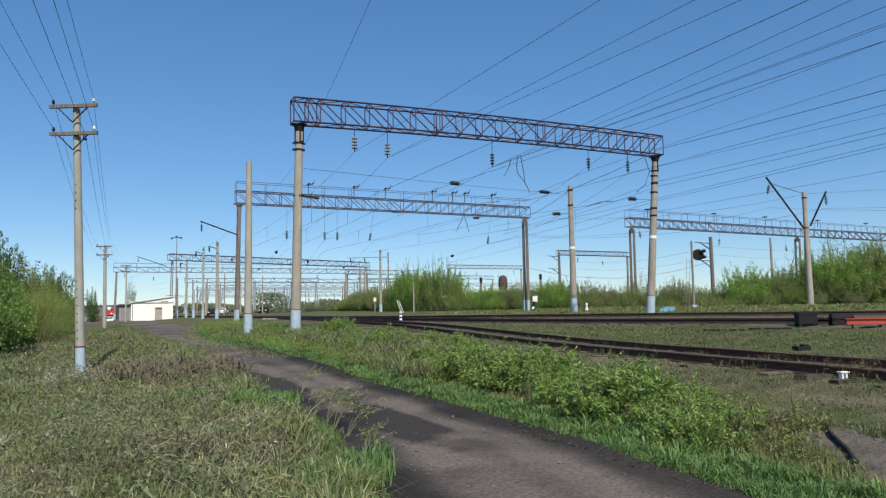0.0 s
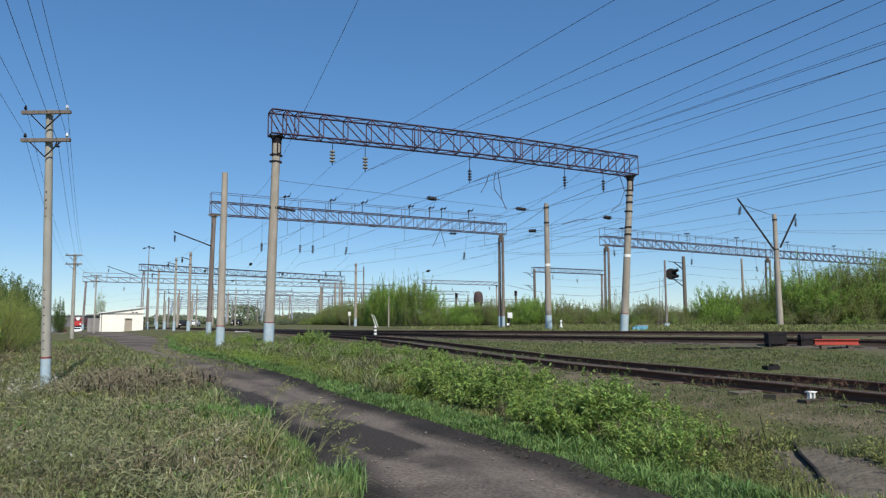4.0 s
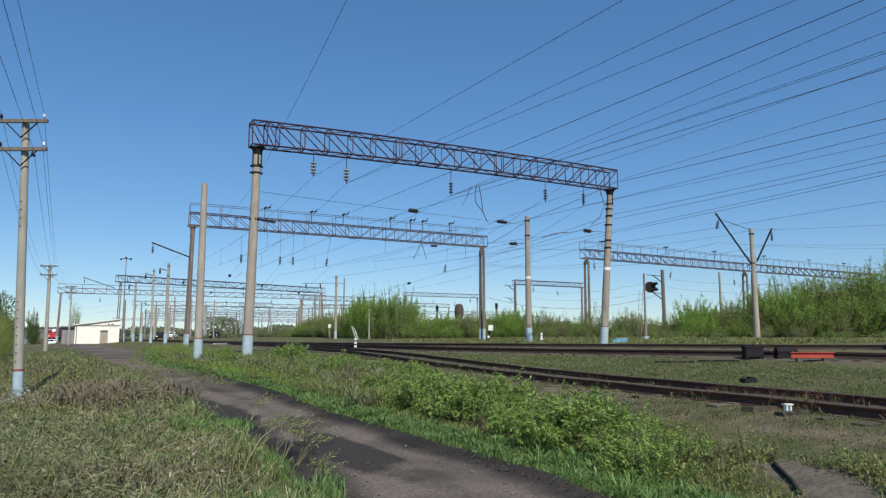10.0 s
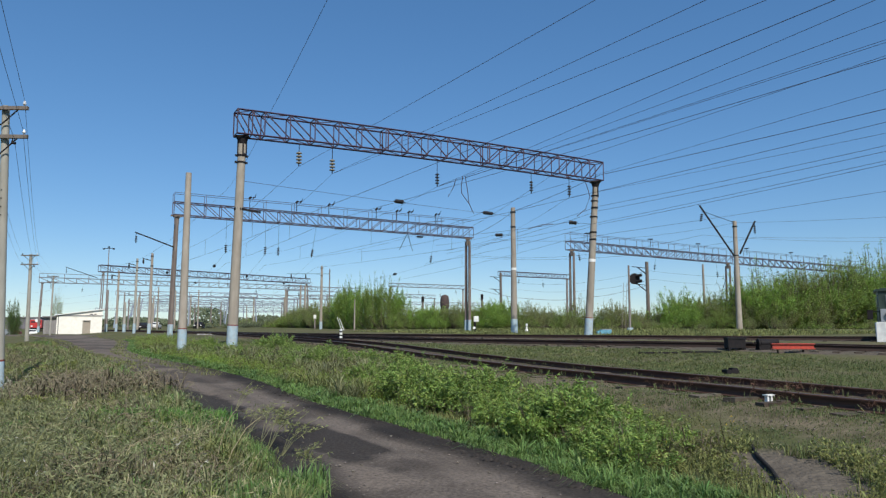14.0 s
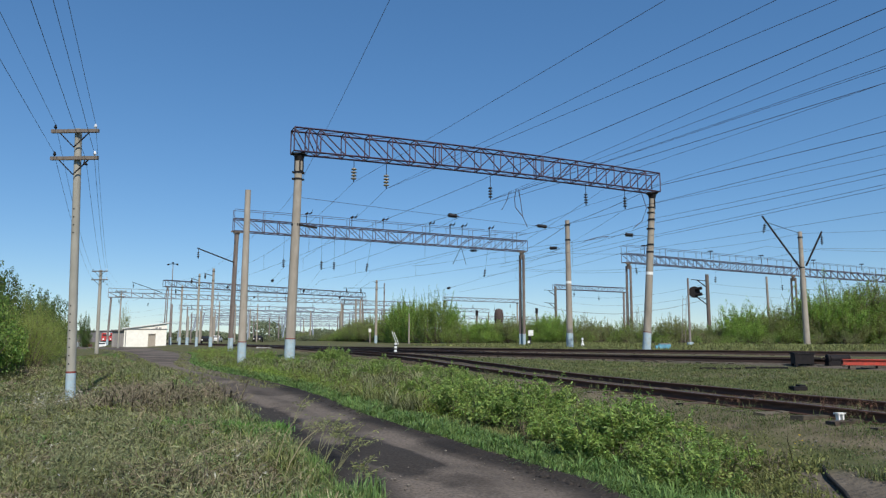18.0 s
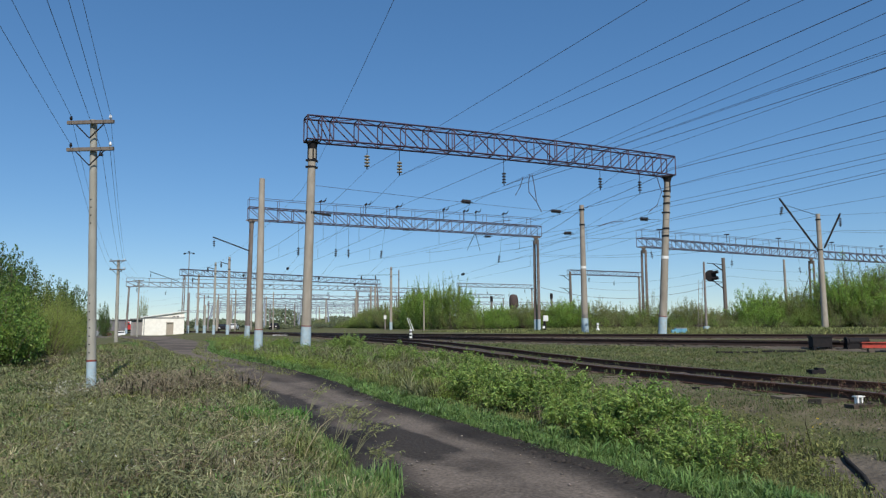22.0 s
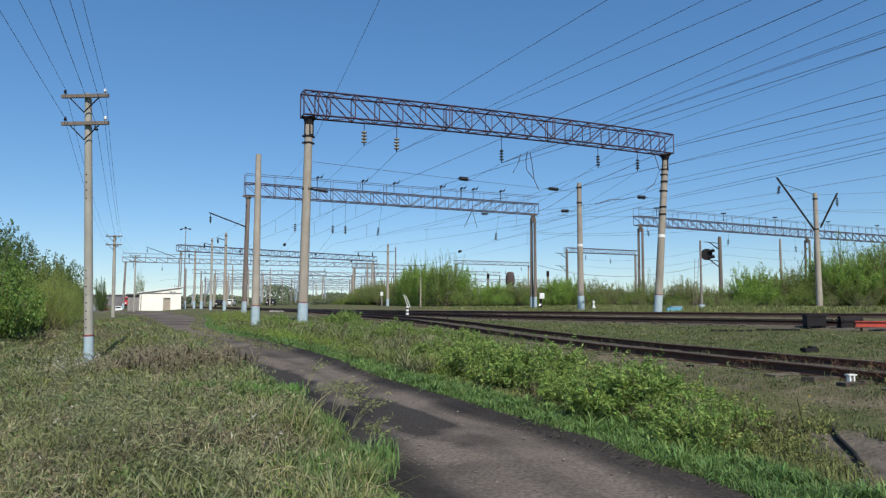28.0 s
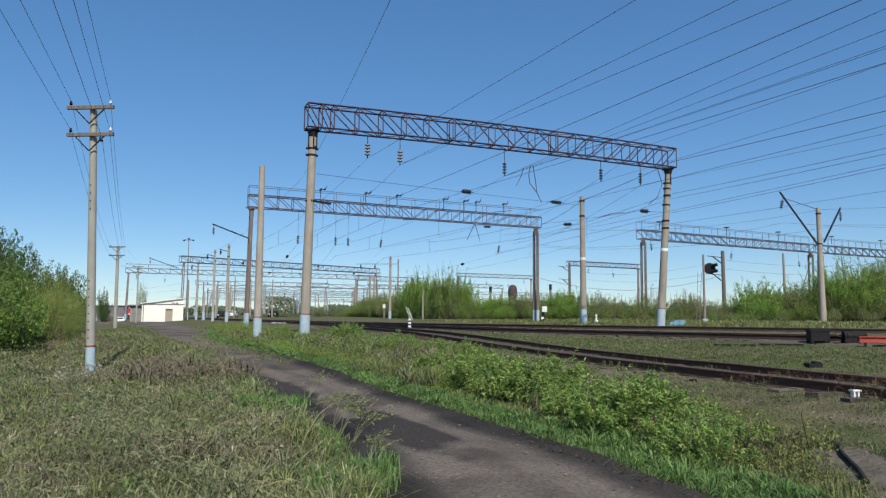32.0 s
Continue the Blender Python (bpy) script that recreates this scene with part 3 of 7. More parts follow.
def railway(pts, top, label, sleepers, ballast, seed, sink=0.19):
    """A track: two rails, its sleepers one by one, and a bed of ballast."""
    line = smooth_line(pts, 0.5)
    rnd = random.Random(seed)
    z = top(line[:, 0], line[:, 1])
    d = np.gradient(line, axis=0)
    d /= np.linalg.norm(d, axis=1)[:, None]
    s = np.stack([d[:, 1], -d[:, 0]], 1)
    th = thing("railway_track", (0, 0, 0), label, "railway track", "railway tracks")
    for k in (-0.795, 0.795):
        part("rail", rail_mesh(line + s * k, z + 0.004 * np.sin(np.arange(len(line)) * 0.9), "rail", RUST_DARK if ballast else RUST), None, th)
    if ballast:
        c = np.array([-2.1, -1.6, -1.3, -0.7, 0, 0.7, 1.3, 1.6, 2.1])
        drop = np.array([-0.30, -0.16, -0.10, -0.085, -0.09, -0.085, -0.10, -0.16, -0.30]) - ballast
        rs = np.random.RandomState(seed)
        v = np.zeros((len(line), len(c), 3))
        v[:, :, :2] = line[:, None] + s[:, None] * (c[None, :, None] + rs.uniform(-.12, .12, (len(line), len(c), 1)))
        v[:, :, 2] = z[:, None] - 0.09 + drop[None] + rs.uniform(-.02, .02, (len(line), len(c)))
        idx = np.arange(len(line) * len(c)).reshape(len(line), len(c))
        quads = np.stack([idx[:-1, :-1], idx[:-1, 1:], idx[1:, 1:], idx[1:, :-1]], -1).reshape(-1, 4)
        part("ballast_bed", array_mesh("ballast_bed", v.reshape(-1, 3), [quads], BALLAST), None, th, "grey-brown dirty ballast with weeds")
    else:
        c = np.array([-0.74, -0.45, 0, 0.45, 0.74])
        rs = np.random.RandomState(seed)
        v = np.zeros((len(line), len(c), 3))
        v[:, :, :2] = line[:, None] + s[:, None] * c[None, :, None]
        v[:, :, 2] = z[:, None] - np.array([0.14, 0.125, 0.12, 0.125, 0.14])[None] + rs.uniform(-.018, .018, (len(line), len(c)))
        idx = np.arange(len(line) * len(c)).reshape(len(line), len(c))
        quads = np.stack([idx[:-1, :-1], idx[:-1, 1:], idx[1:, 1:], idx[1:, :-1]], -1).reshape(-1, 4)
        part("dirt_bed", array_mesh("dirt_bed", v.reshape(-1, 3), [quads], DIRT_BED), None, th, "trodden rust-brown dirt between the rails")
    protos = []
    for k in range(5):
        g = Geo()
        w = 0.21 + 0.02 * k / 4
        g.box((0, 0, -0.07), (2.62 + 0.3 * rnd.random(), w, 0.14))
        for i, (x, y, zz) in enumerate(g.v):
            g.v[i] = (x + rnd.uniform(-.03, .03), y + rnd.uniform(-.015, .015), zz + rnd.uniform(-.012, .012))
        for x in (-0.795, 0.795):
            g.box((x, 0, 0.006), (0.34, 0.16, 0.018))
        protos.append(g.mesh("sleeper", SLEEPER))
    a, b = sleepers
    ss = np.arange(len(line)) * 0.5
    q = a
    while q < min(b, ss[-1] - 1):
        x, y = np.interp(q, ss, line[:, 0]), np.interp(q, ss, line[:, 1])
        ang = math.degrees(math.atan2(np.interp(q, ss, d[:, 1]), np.interp(q, ss, d[:, 0]))) - 90
        zz = float(np.interp(q, ss, z)) - sink + rnd.uniform(-0.02, 0.012)
        o = new("sleeper", protos[rnd.randrange(5)])
        o.parent = th
        o.matrix_basis = pose(x + rnd.uniform(-.05, .05), y, zz, rnd.uniform(-1.5, 1.5), rnd.uniform(-1.2, 1.2), ang + rnd.uniform(-2.5, 2.5))
        q += 0.62 + rnd.uniform(-.06, .06)
    return th


railway(TRACK_N, lambda x, y: siding_top(y), "old rusty siding on sunken wooden sleepers", (5.0, 66.0), 0, 1, 0.155)
railway(TRACK_A, lambda x, y: height(x, y) + 0.22, "rusty main track on dirty ballast", (28.0, 130.0), 0.02, 2)
railway(TRACK_B, lambda x, y: height(x, y) + 0.20, "rusty far main track on dirty ballast", (20.0, 110.0), 0.02, 3)
# tail of a set of points that joins the siding to the main track
railway([(-5.0, 43.0), (-8.2, 48.3), (-12.3, 56.0), (-19.5, 69.0), (-30.0, 85.5)], lambda x, y: height(x, y) + 0.20, "rusty turnout track merging beyond the siding", (0.0, 40.0), 0.02, 4)

# ------------------------------------------------------------------ masts and gantries
def post(parent, base, top, r0, r1, mat, band=1.15, name="post", band_mat=None, ring=True):
    """A tapered round post with a limewashed foot."""
    g = Geo()
    b, t = Vector(base), Vector(top)
    g.tube([b - (t - b).normalized() * 0.3, b + (t - b) * 0.5, t], [r0 * 1.02, (r0 + r1) / 2, r1], 14)
    p = part(name, g, mat, parent, smooth=True)
    if band:
        d = (t - b).normalized()
        g = Geo().tube([b - d * 0.2, b + d * band], [r0 * 1.035, r0 * 1.01], 14)
        part("painted_foot", g, band_mat or BLUE_WASH, p, "pale blue limewashed foot", True)
        if ring:
            g = Geo().tube([b + d * band, b + d * (band + 0.045)], [r0 * 1.04, r0 * 1.035], 14)
            part("painted_ring", g, RED_RING, p, "thin red ring", True)
    return p


def clamp(parent, p, r, mat=None):
    g = Geo().tube([Vector(p) - Vector((0, 0, 0.05)), Vector(p) + Vector((0, 0, 0.05))], [r, r], 12)
    return part("clamp", g, mat or BLACK_IRON, parent, smooth=True)


def gantry(label, left, right, bottom, tall, wide, panel, steel, bar, legs, railing=0.0, twin=False, camber=0.0, bands=True, leg_mat=None, r0=0.24, nodes=None, joints=()):
    """A rigid portal: posts and a box truss with chords, uprights and diagonals. left, right: plan points of the beam's ends;
    bottom: heights of the lower chord there; legs: (along, foot x, foot y)."""
    th = thing("gantry", (left[0], left[1], ground_z(*left)), label, "railway gantry", "overhead line gantries")
    o = Vector((left[0], left[1], ground_z(*left)))
    a, b = Vector((*left, bottom[0])) - o, Vector((*right, bottom[1])) - o
    run = (b - a).length
    ax = (b - a) / run
    side = Vector((-ax.y, ax.x, 0)).normalized() * (wide / 2)
    up = Vector((0, 0, tall))
    n = len(nodes) - 1 if nodes else max(4, round(run / panel))
    def at(i, s, u):
        t = nodes[i] if nodes else i / n
        return a + (b - a) * t + side * s + up * u + Vector((0, 0, camber * 4 * t * (1 - t)))
    for s in (-1, 1):
        for u in (0, 1):
            part("chord", Geo().tube([at(i, s, u) for i in range(n + 1)], bar * 0.7, 4), steel, th)
    for i in range(n + 1):
        for s in (-1, 1):
            part("upright", Geo().bar(at(i, s, 0), at(i, s, 1), bar * 0.75), steel, th)
        for u in (0, 1):
            part("cross_tie", Geo().bar(at(i, -1, u), at(i, 1, u), bar * 0.6), steel, th)
    for i in joints:
        for s in (-1, 1):
            part("joint_post", Geo().bar(at(i, s, 0) + ax * 0.13, at(i, s, 1) + ax * 0.13, bar), steel, th)
    for i in range(n):
        for s in (-1, 1):
            mid = joints and joints[0] <= i < joints[1]
            if (i < joints[0] if joints else i < n / 2) or mid and s < 0:
                part("diagonal", Geo().bar(at(i, s, 1), at(i + 1, s, 0), bar * 0.75), steel, th)
            if (i >= joints[1] if joints else i >= n / 2) or mid and s > 0:
                part("diagonal", Geo().bar(at(i, s, 0), at(i + 1, s, 1), bar * 0.75), steel, th)
        k = 1 if i % 2 else -1
        for u in (0, 1):
            part("lacing", Geo().bar(at(i, -k, u), at(i + 1, k, u), bar * 0.5), steel, th)
    if railing:
        for s in (-1, 1):
            for h in (1.0,):
                part("handrail", Geo().tube([at(i, s, 1) + Vector((0, 0, railing * h)) for i in range(n + 1)], bar * 0.32, 4), steel, th)
            for i in range(0, n + 1, 2):
                part("railing_post", Geo().bar(at(i, s, 1), at(i, s, 1) + Vector((0, 0, railing)), bar * 0.5), steel, th)
    for along, fx, fy in legs:
        p = a + (b - a) * along + Vector((0, 0, camber * 4 * along * (1 - along)))
        foot = Vector((fx, fy, ground_z(fx, fy))) - o
        for dx in ((-0.32, 0.32) if twin else (0,)):
            sh = side.normalized() * dx
            rr = r0 * (0.68 if twin else 1.0)
            post(th, foot + sh, p + sh - Vector((0, 0, 0.35)), rr, rr * 0.76, leg_mat or CONCRETE, 1.15 if bands else 0, "leg")
        if camber:
            r = r0 * 0.76
            g = Geo().box(p - Vector((0, 0, 0.07)), (0.62, 0.5, 0.08)).tube([p - Vector((0, 0, 0.42)), p - Vector((0, 0, 0.1))], [r * 1.02, r * 1.5], 10)
            cap = part("capital", g, BLACK_IRON, th, "dark flared iron capital")
            for k in range(4):
                d = Vector((math.cos(k * 1.571 + 0.5), math.sin(k * 1.571 + 0.5), 0)) * (r + 0.015)
                part("strap", Geo().bar(p + d - Vector((0, 0, 1.0)), p + d - Vector((0, 0, 0.3)), 0.055), BLACK_IRON, cap)
            lean = (foot - p).normalized()
            for h in ((0.98, 1.3, 2.3) if along > 0.5 else (0.98, 1.3)):
                c = p + lean * h
                rr = r * (1.03 + 0.05 * h)
                ring = part("clamp", Geo().tube([c - lean * 0.045, c + lean * 0.045], [rr * 1.05] * 2, 12), BLACK_IRON, th, smooth=True)
                for k in (-1, 1):
                    part("bolt", Geo().box(c + ax * k * (rr + 0.05), (0.09, 0.07, 0.1)), BLACK_IRON, ring)
        else:
            g = Geo().box(p - Vector((0, 0, 0.12)), (0.42, 0.42, 0.16)).tube([p - Vector((0, 0, 0.75)), p - Vector((0, 0, 0.1))], [r0 * 0.76, r0 * 0.78], 10).bar(p - ax * 0.45 - Vector((0, 0, 0.05)), p + ax * 0.45 - Vector((0, 0, 0.05)), 0.12)
            part("bearing_bracket", g, leg_mat or BLACK_IRON, th)
    return th


gantry("tall maroon lattice gantry on two tapered concrete posts", (-9.0, 31.7), (10.95, 42.3), (10.52, 10.62), 1.16, 0.75, 1.4, MAROON, 0.066,
       [(0.015, -8.9, 31.9), (0.985, 9.98, 42.2)], camber=0.12,
       nodes=(0.0, 0.031, 0.057, 0.112, 0.167, 0.222, 0.277, 0.337, 0.394, 0.447, 0.501, 0.557, 0.617, 0.675, 0.728, 0.787, 0.844, 0.897, 0.951, 1.0), joints=(7, 12))
gantry("slate grey lattice gantry with handrails and twin posts", (-20.1, 54.3), (4.5, 67.5), (10.33, 10.2), 1.02, 0.8, 1.2, SLATE, 0.065,
       [(0.01, -20.0, 54.4), (0.985, 4.1, 67.4)], railing=0.75, twin=True, leg_mat=BROWN_POST)
gantry("grey lattice gantry beside the white shed", (-52.9, 112.0), (-24.7, 145.0), (10.3, 10.3), 1.05, 0.9, 2.0, SLATE, 0.09,
       [(0.015, -52.5, 112.2), (0.985, -25.0, 145.0)], leg_mat=CONCRETE_DARK, r0=0.15, twin=True)
gantry("pale grey lattice gantry behind the shed", (-75.8, 136.0), (-27.6, 165.0), (10.0, 10.0), 1.0, 0.9, 2.2, PALE_STEEL, 0.09,
       [(0.01, -75.4, 136.0), (0.985, -28.0, 165.0)], railing=0.8, twin=False, leg_mat=CONCRETE_DARK)
gantry("long slate gantry with handrails beyond the main tracks", (16.6, 79.3), (42.6, 94.7), (10.4, 10.2), 1.0, 0.9, 1.5, SLATE, 0.075,
       [(0.02, 17.0, 79.4), (0.985, 42.2, 94.7)], railing=0.95, twin=True, leg_mat=BROWN_POST)
gantry("long slate gantry continuing over the shrubs", (43.4, 95.2), (72.0, 112.0), (10.2, 10.1), 1.0, 0.9, 1.5, SLATE, 0.075,
       [(0.02, 43.6, 95.4), (0.985, 71.5, 111.6)], railing=0.95, twin=True, leg_mat=BROWN_POST)
gantry("small grey gantry far beyond the tracks", (13.1, 122.0), (27.2, 130.5), (10.4, 10.4), 0.8, 0.8, 1.5, SLATE, 0.08,
       [(0.02, 13.4, 122.0), (0.985, 26.9, 130.3)], leg_mat=CONCRETE_DARK, bands=False)
gantry("pale far gantry above the shrubs", (-8.6, 160.0), (9.5, 171.0), (10.6, 10.6), 0.8, 0.9, 2.2, PALE_STEEL, 0.09,
       [(0.02, -8.3, 160.0), (0.985, 9.2, 170.8)], bands=False)
gantry("pale lattice gantry among the far masts", (-30.5, 150.0), (-15.9, 162.0), (9.15, 9.25), 1.0, 0.9, 1.8, PALE_STEEL, 0.085,
       [(0.02, -30.3, 150.2), (0.985, -16.1, 161.8)], bands=False, leg_mat=CONCRETE_DARK, r0=0.2)
gantry("pale lattice gantry behind the poplars", (-34.1, 185.0), (-12.8, 196.0), (8.75, 8.9), 1.0, 0.9, 2.2, PALE_STEEL, 0.09,
       [(0.02, -33.8, 185.2), (0.985, -13.1, 195.8)], bands=False, leg_mat=CONCRETE_DARK, r0=0.2)
gantry("pale lattice gantry above the far shrubs", (-8.1, 200.0), (2.7, 206.0), (9.7, 9.55), 1.0, 0.9, 2.2, PALE_STEEL, 0.09,
       [(0.02, -7.9, 200.1), (0.985, 2.5, 205.9)], bands=False, leg_mat=CONCRETE_DARK, r0=0.2)
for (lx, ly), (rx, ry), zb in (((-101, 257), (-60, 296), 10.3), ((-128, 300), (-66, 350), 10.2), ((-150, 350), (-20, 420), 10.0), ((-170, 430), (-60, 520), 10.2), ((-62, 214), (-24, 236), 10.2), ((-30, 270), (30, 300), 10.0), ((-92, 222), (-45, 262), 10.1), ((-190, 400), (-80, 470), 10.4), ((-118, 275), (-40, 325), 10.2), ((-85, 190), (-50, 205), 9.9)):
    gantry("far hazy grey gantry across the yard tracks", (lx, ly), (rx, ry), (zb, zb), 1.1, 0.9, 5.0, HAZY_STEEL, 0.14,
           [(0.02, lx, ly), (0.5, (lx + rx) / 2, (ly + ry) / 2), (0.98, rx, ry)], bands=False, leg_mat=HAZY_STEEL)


def mast(x, y, top, label, r0=0.2, mat=None, band=1.15, lean=(0, 0), ring=True, white_ring=0.0, cap=False):
    z = ground_z(x, y)
    th = thing("concrete_mast", (x, y, z), label, "mast", "free-standing masts")
    post(th, (0, 0, 0), (lean[0], lean[1], top - z), r0, r0 * 0.66, mat or CONCRETE, band, "shaft", ring=ring)
    if white_ring:
        f = (white_ring - z) / (top - z)
        g = Geo().tube([(lean[0] * f, lean[1] * f, white_ring - z), (lean[0] * f, lean[1] * f, white_ring - z + 0.18)], [r0 * 0.86] * 2, 14)
        part("painted_band", g, WHITE_PAINT, th, "white painted band", True)
    if cap:
        for h in (0.35, 1.5):
            clamp(th, (lean[0], lean[1], top - z - h), r0 * 0.85)
    return th


mast(-11.2, 32.0, 8.75, "bare concrete mast with pale blue foot by the road", 0.2, CONCRETE)
mast(6.65, 51.7, 10.55, "concrete mast with iron clamps and white band", 0.25, CONCRETE, white_ring=5.75, cap=True, ring=False)
for x, y, top, r, mt in ((-31.8, 80, 9.95, .23, CONCRETE), (-35.8, 85.5, 9.85, .2, CONCRETE_PALE), (-46.2, 104, 9.8, .22, CONCRETE), (-43.3, 100, 4.9, .25, CONCRETE_PALE), (-48.6, 106, 7.0, .22, CONCRETE_DARK),
                         (-15.8, 104, 10.55, .26, CONCRETE), (-15.3, 109, 10.5, .15, CONCRETE_DARK)):
    th = mast(x, y, top, "old concrete mast with pale blue foot", r * 0.88, mt, ring=False, cap=top > 8)
    h = top - ground_z(x, y)
    if top > 10 and r > 0.22:
        part("cross_arm", Geo().bar((-5.2 if r > 0.22 else -1.5, 0, h - 1.2), (1.2, 0, h - 1.2), 0.06), BLACK_IRON, th)
        for q in (-4.6, -2.4):
            part("insulator", Geo().tube([(q, 0, h - 1.25), (q, 0, h - 1.4), (q, 0, h - 1.8), (q, 0, h - 1.9)], [0.03, 0.1, 0.1, 0.05], 8), GLASS_INS, th)
    elif 8 < top < 10:
        part("bracket", Geo().bar((0, 0, h - 0.9), (-1.1, 0, h - 0.6), 0.09), BLACK_IRON, th)
        part("insulator", Geo().tube([(-1.0, 0, h - 0.65), (-1.0, 0, h - 0.8), (-1.0, 0, h - 1.15), (-1.0, 0, h - 1.25)], [0.03, 0.11, 0.11, 0.04], 8), GLASS_INS, th)
for x, y, top, r in ((-44.8, 180, 9, .22), (-30.5, 150, 9.4, .24), (-25.5, 140, 9.8, .26), (-24.2, 138, 9.5, .26), (-62, 200, 8, .22), (-58, 196, 8.2, .22), (-70, 210, 8.5, .22), (-40, 215, 9.5, .22), (-36, 230, 9.5, .22), (-50, 240, 9.5, .22), (34.8, 85, 9.2, .18), (-9.1, 88, 4.9, .11), (-21, 190, 9, .22), (-66, 160, 9.3, .2), (-60, 172, 9.2, .2), (-72, 182, 9, .2), (-55, 162, 8.8, .2), (-80, 240, 9, .22), (-90, 260, 9, .22), (-66, 255, 9, .22), (-48, 270, 9, .22), (-30, 205, 9, .22), (-18, 165, 8.6, .16), (-53.0, 122, 7.4, .16), (-55.6, 130, 6.6, .16), (-57.2, 138, 7.2, .18), (-53.2, 135, 6.0, .18), (-59.5, 150, 7.8, .18), (-56.4, 146, 6.4, .16), (-62.0, 158, 8.4, .2), (-50.6, 131, 8.8, .16), (-52.8, 146, 9.0, .18), (-45.0, 137, 8.6, .15), (-27.6, 160, 8.2, .16), (-34.5, 168, 8.4, .2), (-21.5, 150, 8.4, .16), (-19.0, 148, 8.8, .16), (-14.0, 152, 8.8, .16)):
    dark = int(x * 7 + y) % 5 < 2
    mast(x, y, top, "sooty dark mast in the far yard" if dark else "plain grey mast in the far yard", r, CONCRETE_DARK if dark else CONCRETE, 0)

# ------------------------------------------------------------------ overhead line details
def polyline(pts, sags, seg=14):
    """A hanging line through pts with a sag for each span."""
    out = []
    for i in range(len(pts) - 1):
        a, b = Vector(pts[i]), Vector(pts[i + 1])
        for k in range(seg):
            t = k / seg
            p = a.lerp(b, t)
            p.z -= sags[i] * 4 * t * (1 - t)
            out.append(p)
    out.append(Vector(pts[-1]))
    return out


def wire(pts, sags, r, label, group="overhead wires", name="overhead_wire"):
    g = Geo().tube(polyline(pts, sags), r * 0.54, 5, False)
    return tagged(new(name, g.mesh(name, WIRE, True)), label, "wire", group)


def insulator(at, mat, label, discs=4, r=0.13, pitch=0.15, tilt=(0, 0), rod=0.35):
    """A string of discs that hangs from its hook at the given point."""
    th = thing("insulator_string", at, label, "insulator", "insulator strings")
    th.matrix_basis = pose(*at, tilt[0], tilt[1], 0)
    part("hook", Geo().tube([(0, 0, 0), (0, 0, -rod)], 0.018 if rod < 1 else 0.009, 6).tube([(0, 0, -rod), (0, 0, -rod - pitch * (discs + 0.6))], 0.03, 6), BLACK_IRON, th)
    for k in range(discs):
        z = -rod - pitch * (k + 0.5)
        part("disc", Geo().lathe([(0.04, z + 0.06), (r * 0.75, z + 0.035), (r, z - 0.01), (r * 0.85, z - 0.03), (0.04, z - 0.045)], 12), mat, th, smooth=True)
    return th


INS_G1 = [(-6.26, 33.15, 10.5), (-4.74, 33.97, 10.48), (0.6, 36.8, 10.62), (6.23, 39.8, 10.65), (8.77, 41.15, 10.63)]
for i, p in enumerate(INS_G1):
    insulator(p, OCHRE_INS if i < 2 else GLASS_INS, "ochre porcelain insulator string under the maroon gantry" if i < 2 else "dark glass insulator string under the maroon gantry", 4, 0.15 if i < 2 else 0.12, 0.16, rod=(0.4, 0.55, 0.75, 0.55, 0.5)[i])
HANG = [Vector((p[0], p[1], p[2] - (1.15, 1.3, 1.5, 1.3, 1.25)[i])) for i, p in enumerate(INS_G1)]

# second and third gantry: carriers hang in V suspension
G2P = [Vector((-20.1 + 24.6 * s, 54.3 + 13.2 * s, 7.55)) for s in (0.03, 0.149, 0.265, 0.425, 0.85)]
G3P = [Vector((-52.9 + 28.2 * s, 112 + 33 * s, 8.9)) for s in (0.2, 0.35, 0.55, 0.75, 0.88)]
FAR = [Vector((-120 + 14 * i, 210 + 8 * i, 9.2)) for i in range(5)]
NEAR_ENDS = [[(7.37, 9.75, 9.32)], [(9.95, 9.33, 9.15), (11.71, 9.42, 9.15)], [(12.72, 9.68, 9.09), (13.68, 11.45, 9.09), (14.5, 12.99, 9.09), (14.63, 13.22, 9.09)], [(16.35, 19.0, 9.32)], [(19.33, 25.74, 9.35)]]
for i in range(5):
    for j, e in enumerate(NEAR_ENDS[i]):
        wire([e, HANG[i], G2P[i], G3P[i], FAR[i]][: (5 if j == 0 else 3)], [0.02, 0.55, 0.9, 1.0], 0.014, "dark catenary carrier wire hung from the gantries")
    c = [Vector((e[0], e[1], 7.0)), Vector((HANG[i].x, HANG[i].y, 6.8)), Vector((G2P[i].x, G2P[i].y, 6.6)), Vector((G3P[i].x, G3P[i].y, 6.9)), Vector((FAR[i].x, FAR[i].y, 6.9))]
    wire(c, [0.05, 0.1, 0.1, 0.1], 0.014, "dark contact wire above the track", "contact wires", "contact_wire")
    up = polyline([HANG[i], G2P[i], G3P[i]], [0.55, 0.9], 7)
    for k, p in enumerate(up):
        if k % 7 in (2, 5) and p.z > 7.2:
            q = Vector((p.x, p.y, 6.62))
            tagged(new("dropper", Geo().tube([p, q], 0.008, 4, False).mesh("dropper", WIRE)), "thin dropper between carrier and contact wire", "wire", "droppers")

